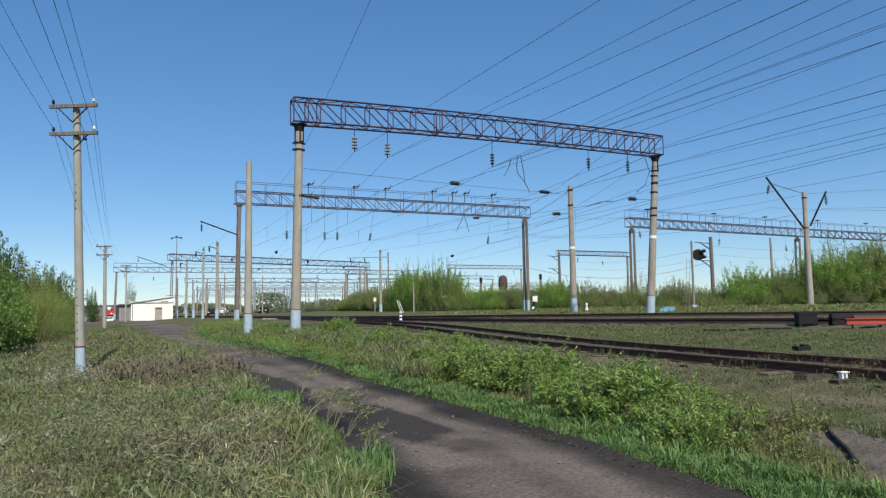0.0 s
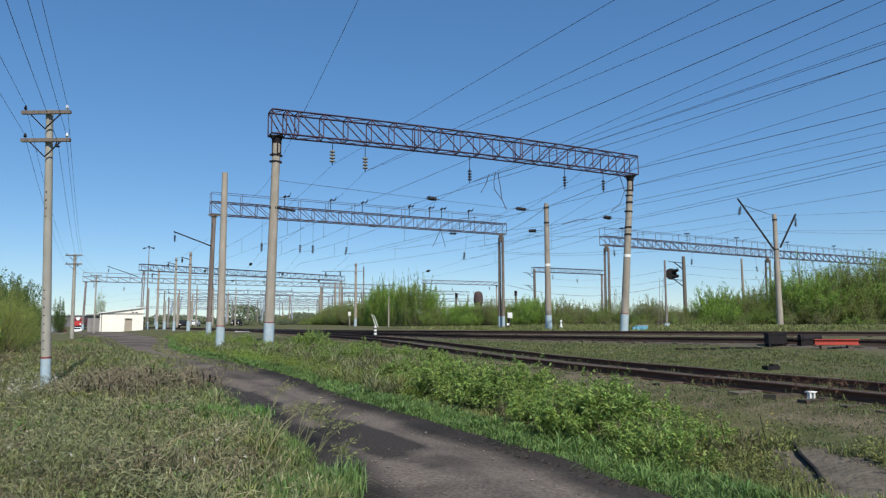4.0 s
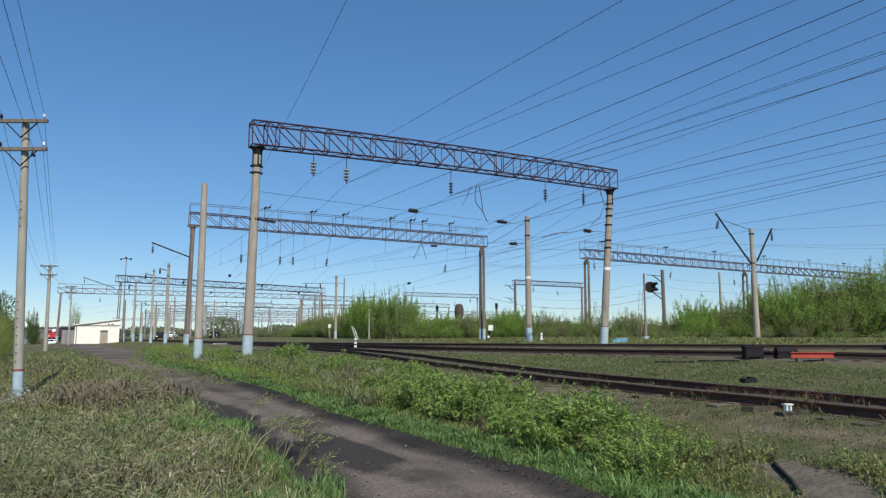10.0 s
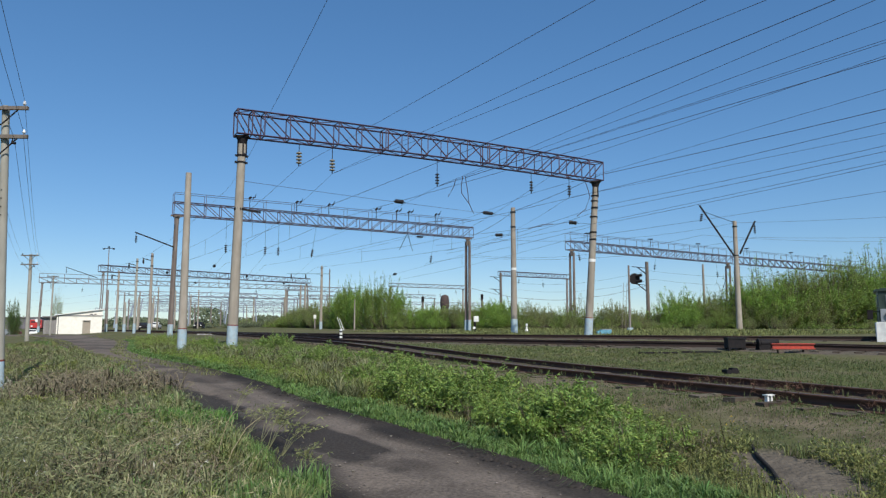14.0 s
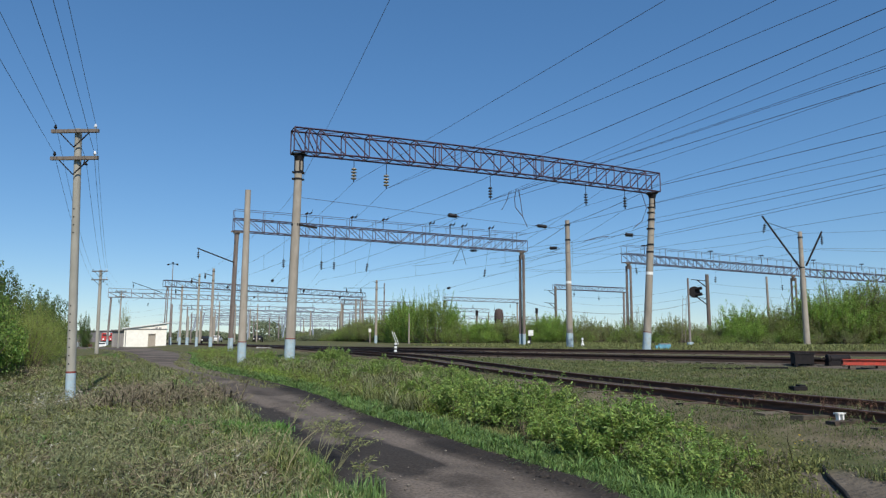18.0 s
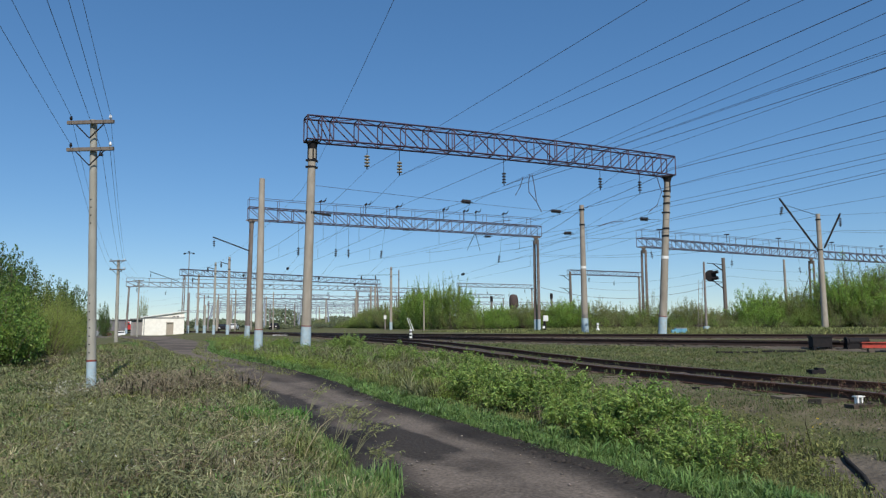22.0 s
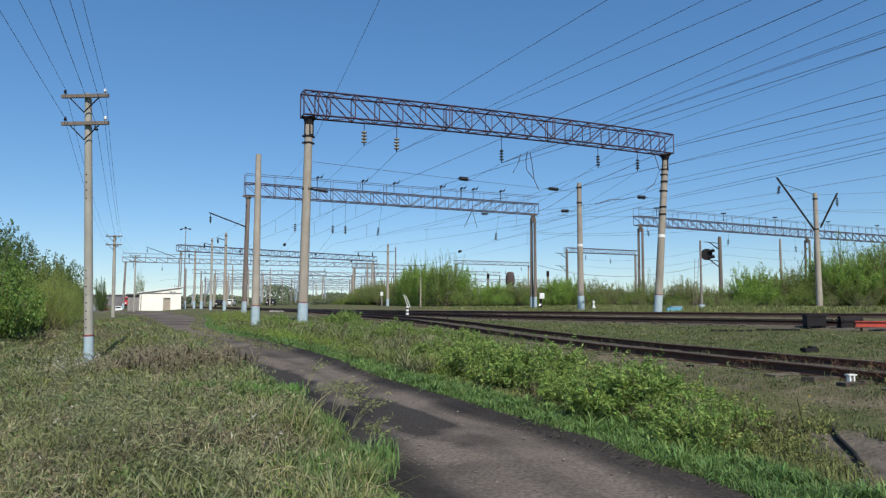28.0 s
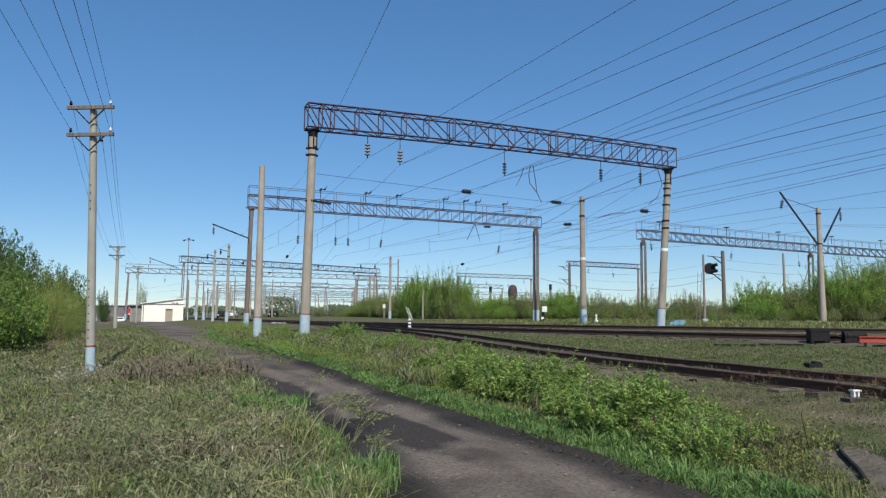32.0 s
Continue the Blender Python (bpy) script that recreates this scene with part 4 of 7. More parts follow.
# feeders and earth wires
wire([(-0.4, 13.4, 11.9), (-7.55, 32.3, 11.75), (-17.0, 56.0, 12.2), (-50, 113.5, 11.6), (-120, 205, 11.0)], [0.1, 0.6, 1.2, 1.4], 0.016, "thin feeder wire over the gantries' tops", "feeder wires")
wire([(25.0, 19.9, 10.9), (11.0, 42.3, 11.05), (6.72, 51.7, 10.3), (4.4, 67.5, 10.4)], [0.1, 0.1, 0.2], 0.03, "thick black feeder cable past the gantry post", "feeder wires")
wire([(20.19, 25.78, 12.91), (10.1, 46.0, 12.94), (4.4, 67.5, 11.3)], [0.02, 0.2], 0.02, "thin feeder wire past the gantry post", "feeder wires")
for e, p, q, sg in (((23.58, 21.56, 9.42), (11.76, 46.0, 9.67), (2.0, 68.0, 9.0), 0.12), ((23.38, 21.3, 9.12), (11.75, 46.0, 9.36), (2.0, 68.0, 8.7), 0.12),
                   ((22.31, 19.6, 8.3), (12.17, 47.0, 8.6), (0.0, 70.0, 7.9), 0.1), ((52, 47, 10.9), (27.75, 60, 10.7), (6.7, 68, 10.2), 0.4), ((60, 51, 9.6), (29.4, 60.1, 9.4), (4.5, 76, 9.2), 0.5), ((48, 56, 9.0), (24.7, 60.1, 9.6), (4.5, 75, 9.3), 0.5)):
    wire([e, p, q], [sg, sg * 2], 0.02, "dark overhead wire beyond the main tracks")
for z, x in ((8.6, 0), (7.5, 0.6)):
    wire([(52 + x, 84, z), (27.8 + x, 85, z - 0.2), (14 + x, 108, z - 0.3)], [0.9, 0.9], 0.02, "sagging line between far wooden poles", "pole line wires")
wire([(23.3, 72.0, 5.76), (18.77, 70.0, 4.68), (13.37, 69.0, 4.1), (8.71, 68.0, 4.35), (4.54, 67.3, 5.2)], [0.05, 0.05, 0.05, 0.05], 0.03, "sagging black cable above the shrubs", "pole line wires")


def long_insulator(a, b, label, mat=None):
    """A horizontal tension insulator between a and b with its links."""
    a, b = Vector(a), Vector(b)
    th = thing("tension_insulator", tuple(a), label, "insulator", "tension insulators")
    d = b - a
    part("link", Geo().tube([(0, 0, 0), tuple(d)], 0.022, 6), BLACK_IRON, th)
    for k in range(5):
        c = d * (0.2 + 0.13 * k)
        u = d.normalized()
        part("disc", Geo().tube([c - u * 0.032, c, c + u * 0.024], [0.05, 0.135, 0.05], 10), mat or GLASS_INS, th, smooth=True)
    return th


CROSS = ((-8.51, 31.9, 8.33), (6.60, 51.7, 9.88))
wire(CROSS, [0.05], 0.02, "cross cable from the gantry post to the concrete mast", "feeder wires")
for a, b in (((-1.95, 40.5, 9.0), (-1.25, 41.41, 9.08)), ((3.95, 48.23, 9.61), (5.1, 49.74, 9.73)), ((9.1, 43.3, 8.17), (9.7, 42.78, 8.03)), ((5.35, 53.1, 8.62), (6.05, 52.2, 8.51))):
    long_insulator(a, b, "dark ribbed tension insulator on the overhead line")
wire([(10.24, 42.2, 7.9), (9.1, 43.3, 8.17), (2.0, 52.0, 8.4), (-6.0, 60.0, 8.0)], [0.0, 0.1, 0.2], 0.018, "anchor cable from the gantry post", "feeder wires")
wire([(6.5, 51.7, 8.44), (5.35, 53.1, 8.62), (1.0, 66.0, 9.3)], [0.0, 0.1], 0.018, "anchor cable from the concrete mast", "feeder wires")
for s in (0.149, 0.265, 0.305, 0.425, 0.85):
    insulator((-20.1 + 24.6 * s, 54.3 + 13.2 * s, 10.3), GLASS_INS, "dark insulator string on a long rod under the slate gantry", 4, 0.125, 0.16, (0, 8 if s > 0.4 else 0), rod=2.1)
for s in (0.2, 0.35, 0.55, 0.75, 0.88):
    insulator((-52.9 + 28.2 * s, 112 + 33 * s, 10.3), GLASS_INS, "dark insulator string under the far gantry", 3, 0.14, 0.18, rod=0.8)
for (lx, ly), (rx, ry), zb, n in (((-30.5, 150), (-15.9, 162), 9.2, 4), ((-75.8, 136), (-27.6, 165), 10.0, 8), ((-62, 214), (-24, 236), 10.2, 5), ((-34.1, 185), (-12.8, 196), 8.8, 4), ((-8.6, 160), (9.5, 171), 10.6, 4), ((-92, 222), (-45, 262), 10.1, 6), ((16.6, 79.3), (42.6, 94.7), 10.35, 3), ((13.1, 122), (27.2, 130.5), 10.4, 2)):
    for k in range(n):
        f = (k + 0.4 + 0.3 * math.sin(k * 5.1 + lx)) / n
        insulator((lx + (rx - lx) * f, ly + (ry - ly) * f, zb), GLASS_INS, "dark insulator string under a far gantry", 3, 0.17, 0.22, (0, 9 * math.sin(k * 3 + ly)), rod=0.5 + 0.5 * (k % 3))
long_insulator((-8.3, 60.63, 10.2), (-7.3, 61.17, 10.2), "dark ribbed insulator slung under the slate gantry")
long_insulator((-1.0, 64.55, 9.95), (-0.1, 65.03, 10.0), "dark ribbed insulator slung under the slate gantry")
for dx in (-0.75, 0.45):
    tagged(new("hanger_rod", Geo().tube([(-1.75, 64.15, 10.25), (-1.75 + dx, 64.15 + dx * 0.5, 8.6)], 0.025, 6).mesh("hanger_rod", BLACK_IRON)), "slanting hanger rod under the slate gantry", "rod", "hanger rods")
for i, f in ((0, 9), (1, 8), (1, 11), (2, 9), (3, 10), (4, 8)):
    line = polyline([HANG[i], G2P[i], G3P[i]], [0.55, 0.9], 7)
    u = (line[f + 1] - line[f]).normalized()
    long_insulator(line[f], line[f] + u * 1.1, "dark ribbed insulator let into the carrier wire")
# upright pin insulators on the handrails of the slate gantries
for s in (0.215, 0.36, 0.465, 0.63, 0.705, 0.75, 0.855):
    p = (-20.1 + 24.6 * s, 54.3 + 13.2 * s, 12.15)
    th = thing("horn_insulator", p, "black pin insulator with bent horn on the gantry top", "insulator", "horn insulators", 20)
    part("stem", Geo().tube([(0, 0, -0.85), (0, 0, 0.05), (0.25, 0, 0.12)], 0.03, 6), BLACK_IRON, th)
    part("horn", Geo().tube([(0.25, 0, 0.1), (0.42, 0, 0.2), (0.5, 0, 0.45)], [0.07, 0.06, 0.03], 8), BLACK_IRON, th)
    part("cap", Geo().tube([(-0.08, 0, 0.02), (0.12, 0, 0.2)], [0.09, 0.08], 8), BLACK_IRON, th)
for s in (0.1, 0.45, 0.75):
    for ox, oy in ((16.6, 79.3), (43.4, 95.2)):
        p = (ox + 27 * s, oy + 16 * s, 12.5)
        th = thing("horn_insulator", p, "black pin insulator with bent horn on the gantry top", "insulator", "horn insulators", 20)
        part("stem", Geo().tube([(0, 0, -0.95), (0, 0, 0.05)], 0.03, 6), BLACK_IRON, th)
        part("cap", Geo().tube([(-0.35, 0, 0.02), (0.35, 0, 0.06)], [0.07, 0.08], 8), BLACK_IRON, th)
# jumper loops under the maroon gantry
for pts in ([(1.78, 40, 10.28), (1.6, 40, 9.7), (1.31, 40, 9.19)], [(2.18, 40, 10.42), (2.08, 40, 9.9), (2.11, 40, 9.36), (2.54, 40, 8.78)], [(2.32, 40, 10.42), (2.45, 40, 9.6), (2.54, 40, 8.78), (2.81, 40, 8.17)], [(10.0, 42, 10.5), (10.25, 42, 9.6), (9.95, 42, 8.8), (9.4, 42, 8.35)], [(-1.4, 52, 8.9), (0.2, 52.2, 9.5), (1.4, 52.3, 9.6)], [(7.6, 50, 8.7), (8.6, 50, 9.0), (9.4, 50, 9.05)]):
    tagged(new("jumper_cable", Geo().tube(pts, 0.025, 6).mesh("jumper_cable", WIRE)), "slack black jumper cable between overhead wires", "cable", "jumper cables")

# clamps and brackets on the posts of the maroon gantry
th = thing("post_fittings", (-8.77, 31.9, 7.0), "iron clamp with short arm on the gantry post", "bracket")
part("collar", Geo().tube([(0, 0, -0.06), (0, 0, 0.06)], [0.228, 0.228], 12), BLACK_IRON, th)
part("arm", Geo().bar((0.1, 0, 0.02), (0.95, 0.3, -0.1), 0.09), BLACK_IRON, th)
for x, y, z in ((-8.71, 31.9, 9.6), (10.55, 42.15, 8.9), (10.44, 42.16, 7.35), (10.41, 42.16, 6.9)):
    tagged(new("post_clamp", Geo().tube([(x, y, z - 0.055), (x, y, z + 0.055)], [0.222, 0.222], 12).mesh("post_clamp", BLACK_IRON)), "iron clamp round the gantry post", "clamp", "post clamps")
tagged(new("post_plate", Geo().tube([(10.31, 42.17, 5.5), (10.325, 42.17, 5.68)], [0.225, 0.225], 14).mesh("post_plate", WHITE_PAINT)), "white painted band round the gantry post", "sign")


def bracket_mast(x, y, top, label, arms, r0=0.24, mat=None, band=0.0):
    th = mast(x, y, top, label, r0, mat, band, ring=False)
    z = ground_z(x, y)
    for (ax, az), (bx, bz), tie in arms:
        part("bracket_arm", Geo().bar((ax, 0, az - z), (bx, 0, bz - z), 0.12), BLACK_IRON, th, "dark steel bracket arm")
        if tie:
            part("tie_rod", Geo().bar((0, 0, tie - z), (bx + (ax - bx) * 0.12, 0, bz + (az - bz) * 0.12 - z), 0.035), BLACK_IRON, th)
    for h in (0.5, 3.1):
        clamp(th, (0, 0, top - z - h), r0 * 0.86)
    return th


bracket_mast(27.6, 60.0, 10.85, "concrete mast with two raised bracket arms", [((-0.1, 7.6), (-3.1, 12.25), 10.7), ((0.35, 7.9), (1.85, 10.85), 0)], 0.26, CONCRETE)
insulator((24.75, 60.0, 11.75), GLASS_INS, "dark insulator string under a bracket arm", 4, 0.15, 0.17, (0, 12), 0.25)
insulator((29.4, 60.0, 10.75), GLASS_INS, "dark insulator string under a bracket arm", 4, 0.13, 0.17, (0, 0), 0.3)
for p0, p1, ins in (((-19.95, 54.4, 7.75), (-22.9, 54.0, 8.9), (-22.8, 54.0, 8.8)), ((-52.9, 111.5, 9.2), (-57.6, 110.5, 10.9), (-57.4, 110.5, 10.7))):
    th = thing("bracket_arm", p0, "dark steel bracket arm on the twin post", "bracket", "bracket arms")
    part("beam", Geo().bar((0, 0, 0), tuple(Vector(p1) - Vector(p0)), 0.1), BLACK_IRON, th)
    insulator(ins, GLASS_INS, "grey insulator string under a bracket arm", 3, 0.1, 0.16, rod=0.2)
# floodlight mast behind the shed
th = thing("floodlight_mast", (-52.0, 113.0, ground_z(-52, 113)), "thin grey floodlight mast with a cross of lamps", "light mast")
part("pole", Geo().tube([(0, 0, 0), (0, 0, 13.6)], [0.12, 0.06], 8), CONCRETE_DARK, th)
part("crossbar", Geo().bar((-0.9, 0, 13.5), (0.9, 0, 13.5), 0.1), BLACK_IRON, th)
for x in (-0.8, 0, 0.8):
    part("lamp", Geo().box((x, -0.1, 13.7 if x == 0 else 13.38), (0.26, 0.25, 0.18)), BLACK_IRON, th)


def utility_pole(x, y, top, lean, label, band=0.75, r0=0.096, scale=1.0, turn=0.0, foot=True):
    """A concrete line pole with two crossarms, struts and pin insulators."""
    z = ground_z(x, y)
    th = thing("utility_pole", (x, y, z), label, "utility pole", "utility poles", turn)
    h = top - z
    post(th, (0, 0, 0), (lean, 0, h), r0 * 1.15, r0 * 0.86, CONCRETE_PALE, band if foot else 0, "shaft")
    for k, zz in enumerate((h - 0.09, h - 0.79)):
        cx = lean * zz / h
        arm = part("crossarm", Geo().box((cx, -0.14, zz), (1.22 * scale, 0.075, 0.085)), OLD_WOOD, th, "weathered wooden crossarm")
        for s in (-1, 1):
            part("strut", Geo().bar((cx + s * 0.4 * scale, -0.16, zz - 0.03), (cx, -0.16, zz - 0.42), 0.024), BLACK_IRON, th)
            for q in (0.52,):
                part("pin_insulator", Geo().lathe([(0.01, 0.04), (0.012, 0.08), (0.034, 0.08), (0.038, 0.12), (0.024, 0.14), (0.028, 0.16), (0.01, 0.18)], 10, (cx + s * q * scale, -0.14, zz)), WHITE_INS if s > 0 else BLACK_IRON, arm, smooth=True)
    part("hook_insulator", Geo().tube([(lean + 0.3 * scale, -0.14, h - 0.83), (lean + 0.3 * scale, -0.16, h - 0.95), (lean + 0.38 * scale, -0.16, h - 0.96)], [0.012, 0.03, 0.03], 8), BLACK_IRON, th)
    if foot:
        for k in range(12):
            zz = 1.05 + k * 0.2 + (1.6 if k > 7 else 0)
            if zz < h - 1.2:
                part("bolt_hole", Geo().box((lean * zz / h, -r0 * (1.13 - 0.27 * zz / h), zz), (0.026, 0.02, 0.03)), BLACK_IRON, th)
    return th


LP = [(-9.85, 16.3, 6.86, -0.29), (-30.75, 54.0, 7.12, -0.1), (-46.2, 86.0, 7.75, 0.0)]
utility_pole(*LP[0], "pale concrete utility pole with two wooden crossarms", 0.77 - ground_z(-9.85, 16.3))
utility_pole(*LP[1], "distant concrete utility pole with two crossarms", 0, 0.13, 1.1, foot=False)
utility_pole(*LP[2], "far thin utility pole beside the shed", 0, 0.1, 1.2, foot=False)
for s, k in ((-0.52, 0), (0.52, 0), (0.34, 1.35), (-0.52, 1), (0.52, 1)):
    pts = [(7.05 + s * 1.8, -19.0, 6.95 - 0.7 * k)]
    for x, y, top, lean in LP:
        pts.append((x + lean + s * (1.0 if y < 20 else 1.25), y - 0.14, top + 0.09 - 0.7 * k))
    wire(pts, [0.1, 0.45, 0.3], 0.009, "thin line wire between utility poles", "pole line wires")

# far poles with side arms
for x, y, top in ((27.7, 85.0, 9.5), (12.9, 118.0, 10.6)):
    z = ground_z(x, y)
    th = thing("wooden_pole", (x, y, z), "tall weathered wooden pole with raised side arms", "utility pole", "wooden poles")
    part("shaft", Geo().tube([(0, 0, -0.2), (0, 0, top - z)], [0.24, 0.2], 10), OLD_WOOD, th, smooth=True)
    for h in (0.75, 2.9):
        part("side_arm", Geo().bar((0, 0, top - z - h - 0.9), (-1.25, 0, top - z - h + 0.1), 0.1), BLACK_IRON, th)
        part("top_arm", Geo().bar((-1.9, 0, top - z - h + 0.14), (0, 0, top - z - h - 0.06), 0.075), BLACK_IRON, th)
th = thing("stay_wire", (38.5, 92, 1.2), "slanting steel stay of the far gantry", "stay")
part("cable", Geo().tube([(0, 0, 0), (3.6, 2.4, 7.6)], 0.04, 6), BLACK_IRON, th)

# ------------------------------------------------------------------ trackside things
def signal():
    x, y = 16.4, 55.0
    z = ground_z(x, y)
    th = thing("colour_light_signal", (x, y, z), "black colour light signal on a thin mast", "railway signal")
    part("mast", Geo().tube([(0, 0, -0.1), (0.03, 0, 5.3)], [0.09, 0.075], 10), CONCRETE_DARK, th, smooth=True)
    part("ladder_rail", Geo().bar((-0.35, 0.1, 0), (-0.12, 0.05, 3.9), 0.03), CONCRETE_DARK, th)
    part("ladder_rail", Geo().bar((-0.62, 0.1, 0), (-0.4, 0.05, 3.9), 0.03), CONCRETE_DARK, th)
    for k in range(9):
        part("rung", Geo().bar((-0.61 + 0.024 * k, 0.1, 0.4 + 0.4 * k), (-0.34 + 0.024 * k, 0.1, 0.4 + 0.4 * k), 0.02), CONCRETE_DARK, th)
    head = part("backboard", Geo().tube([(0.5, 0.0, 4.2), (0.5, 0.06, 4.2)], [0.45, 0.45], 24), BLACK_IRON, th, "round black backboard")
    part("bracket", Geo().bar((0.03, 0, 4.2), (0.5, 0, 4.2), 0.08), BLACK_IRON, th)
    for dz in (0.22, -0.25):
        part("hood", Geo().tube([(0.65, -0.05, 4.2 + dz), (0.98, -0.3, 4.28 + dz)], [0.12, 0.13], 12), BLACK_IRON, head)
    part("foot_plate", Geo().box((0, 0, 0.1), (0.4, 0.4, 0.35)), BLUE_WASH, th)


signal()


def striped_post(x, y, h, label, r=0.1):
    z = ground_z(x, y)
    th = thing("marker_post", (x, y, z), label, "marker post", "marker posts")
    part("shaft", Geo().tube([(0, 0, -0.1), (0, 0, h)], r, 10), WHITE_PAINT, th, smooth=True)
    for k in range(3):
        part("stripe", Geo().tube([(0, 0, h * (0.2 + 0.27 * k)), (0, 0, h * (0.31 + 0.27 * k))], r * 1.03, 10, False), BLACK_IRON, th, smooth=True)


for dx in (0.0, 0.2):
    th = thing("leaning_rod", (-10.68 + dx * 1.4, 88.0, ground_z(-10.6, 88.0)), "thin white rod leaning beside the track", "rod", "leaning rods")
    part("bar", Geo().tube([(0, 0, -0.05), (-0.62, 0, 1.65 - dx * 0.7)], 0.045, 6), WHITE_PAINT, th)
striped_post(-4.95, 40.3, 0.75, "short white marker post with black stripes", 0.09)
th = thing("marker_post", (8.35, 57.0, ground_z(8.35, 57)), "white cone-footed marker post beyond the tracks", "marker post", "marker posts")
th.scale = (0.52, 0.52, 0.72)
part("shaft", Geo().lathe([(0.3, -0.1), (0.28, 0.25), (0.14, 0.45), (0.13, 0.7)], 12), WHITE_PAINT, th, smooth=True)
part("cap", Geo().lathe([(0.16, 0.74), (0.18, 0.9), (0.14, 1.02)], 12), WHITE_PAINT, th, smooth=True)
th = thing("relay_box", (4.75, 66.6, ground_z(4.7, 66.6)), "white relay box on a short pipe beside the twin post", "relay box")
part("pipe", Geo().tube([(0, 0, 0), (0, 0, 1.0)], 0.12, 8), BLACK_IRON, th)
part("box", Geo().box((0.1, 0, 1.2), (0.46, 0.35, 0.54)).box((0.1, -0.185, 1.2), (0.4, 0.03, 0.47)), WHITE_PAINT, th)
part("lower_box", Geo().box((-0.1, -0.1, 0.35), (0.22, 0.22, 0.22)), WHITE_PAINT, th)
th = thing("relay_box", (-16.6, 103.4, ground_z(-16.6, 103.4)), "small white box on the far mast", "relay box")
part("box", Geo().box((0, 0, 1.9), (0.38, 0.3, 0.56)), WHITE_PAINT, th)
part("pipe", Geo().tube([(0, 0, -0.1), (0, 0, 1.55)], 0.1, 8), CONCRETE_DARK, th)
th = thing("cable_cabinet", (12.3, 47.0, ground_z(12.3, 47) + 0.02), "low faded blue metal chest beside the track", "cabinet")
th.scale = (0.75, 0.75, 0.8)
part("body", Geo().box((0, 0, 0.2), (1.0, 0.6, 0.42)), TEAL, th)
part("lid", Geo().box((0.05, 0, 0.44), (0.85, 0.66, 0.07)), GREY_METAL, th)
part("side_box", Geo().box((-0.6, 0, 0.16), (0.35, 0.45, 0.3)), TEAL, th)


def point_machine():
    """The black switch motor and rods in front of the main track."""
    z = ground_z(11.02, 24.4)
    th = thing("point_machine", (11.02, 24.4, z), "black cast-iron point machine on short legs", "point machine", turn=-4)
    th.scale = (0.86, 0.86, 0.95)
    part("case", Geo().box((0, 0, 0.28), (0.70, 0.5, 0.34)), BLACK_IRON, th)
    part("lid", Geo().box((0, 0, 0.47), (0.76, 0.55, 0.05)).box((0.1, 0.02, 0.51), (0.9, 0.2, 0.02)), BLACK_IRON, th)
    for x in (-0.3, 0.3):
        for y in (-0.2, 0.2):
            part("leg", Geo().box((x, y, 0.05), (0.09, 0.1, 0.18)), BLACK_IRON, th)
    part("shaft", Geo().tube([(0.33, 0, 0.3), (0.7, 0.0, 0.3)], 0.05, 8), BLACK_IRON, th)
    th2 = thing("point_motor", (11.95, 24.0, ground_z(11.95, 24.0)), "black round point motor lying by the rods", "point machine", turn=-4)
    part("barrel", Geo().tube([(-0.2, 0, 0.28), (0.3, 0.02, 0.3)], [0.13, 0.11], 12), BLACK_IRON, th2, smooth=True)
    part("cradle", Geo().box((-0.1, 0, 0.1), (0.4, 0.3, 0.24)), BLACK_IRON, th2)
    part("rod", Geo().bar((-0.4, 0, 0.3), (-0.1, 0, 0.3), 0.06), BLACK_IRON, th2)
    for x, y in ((-0.25, -0.16), (0.12, -0.16), (-0.25, 0.14), (0.12, 0.14)):
        part("foot", Geo().box((x, y, 0.03), (0.1, 0.08, 0.14)), BLACK_IRON, th2)
    part("flywheel", Geo().tube([(-0.3, -0.02, 0.27), (-0.24, -0.02, 0.27)], [0.17, 0.17], 14), BLACK_IRON, th2, smooth=True)
    part("coupling", Geo().tube([(0.3, 0.02, 0.3), (0.42, 0.04, 0.32)], [0.08, 0.11], 10), BLACK_IRON, th2, smooth=True)
    th3 = thing("red_beam", (12.25, 22.8, ground_z(12.25, 22.8)), "long red painted steel beam lying by the track", "beam", turn=-9)
    part("web", Geo().box((0, 0, 0.23), (1.3, 0.08, 0.13)), SIGNAL_RED, th3)
    part("flange", Geo().box((0, 0, 0.31), (1.36, 0.18, 0.03)), SIGNAL_RED, th3)
    part("flange", Geo().box((0, 0, 0.15), (1.36, 0.18, 0.03)), SIGNAL_RED, th3)
    for x in (-0.4, 0.4):
        part("block", Geo().box((x, 0, 0.03), (0.16, 0.2, 0.17)), SLEEPER, th3)
    for x, a in ((-3.1, 8), (-1.6, 4)):
        p = thing("loose_rod", (11.05 + x, 23.5, ground_z(11.05 + x, 23.5)), "dark iron rod lying in the grass", "rod", "loose rods", a)
        part("bar", Geo().bar((-0.7, 0, 0.06), (0.7, 0, 0.05), 0.06), BLACK_IRON, p)


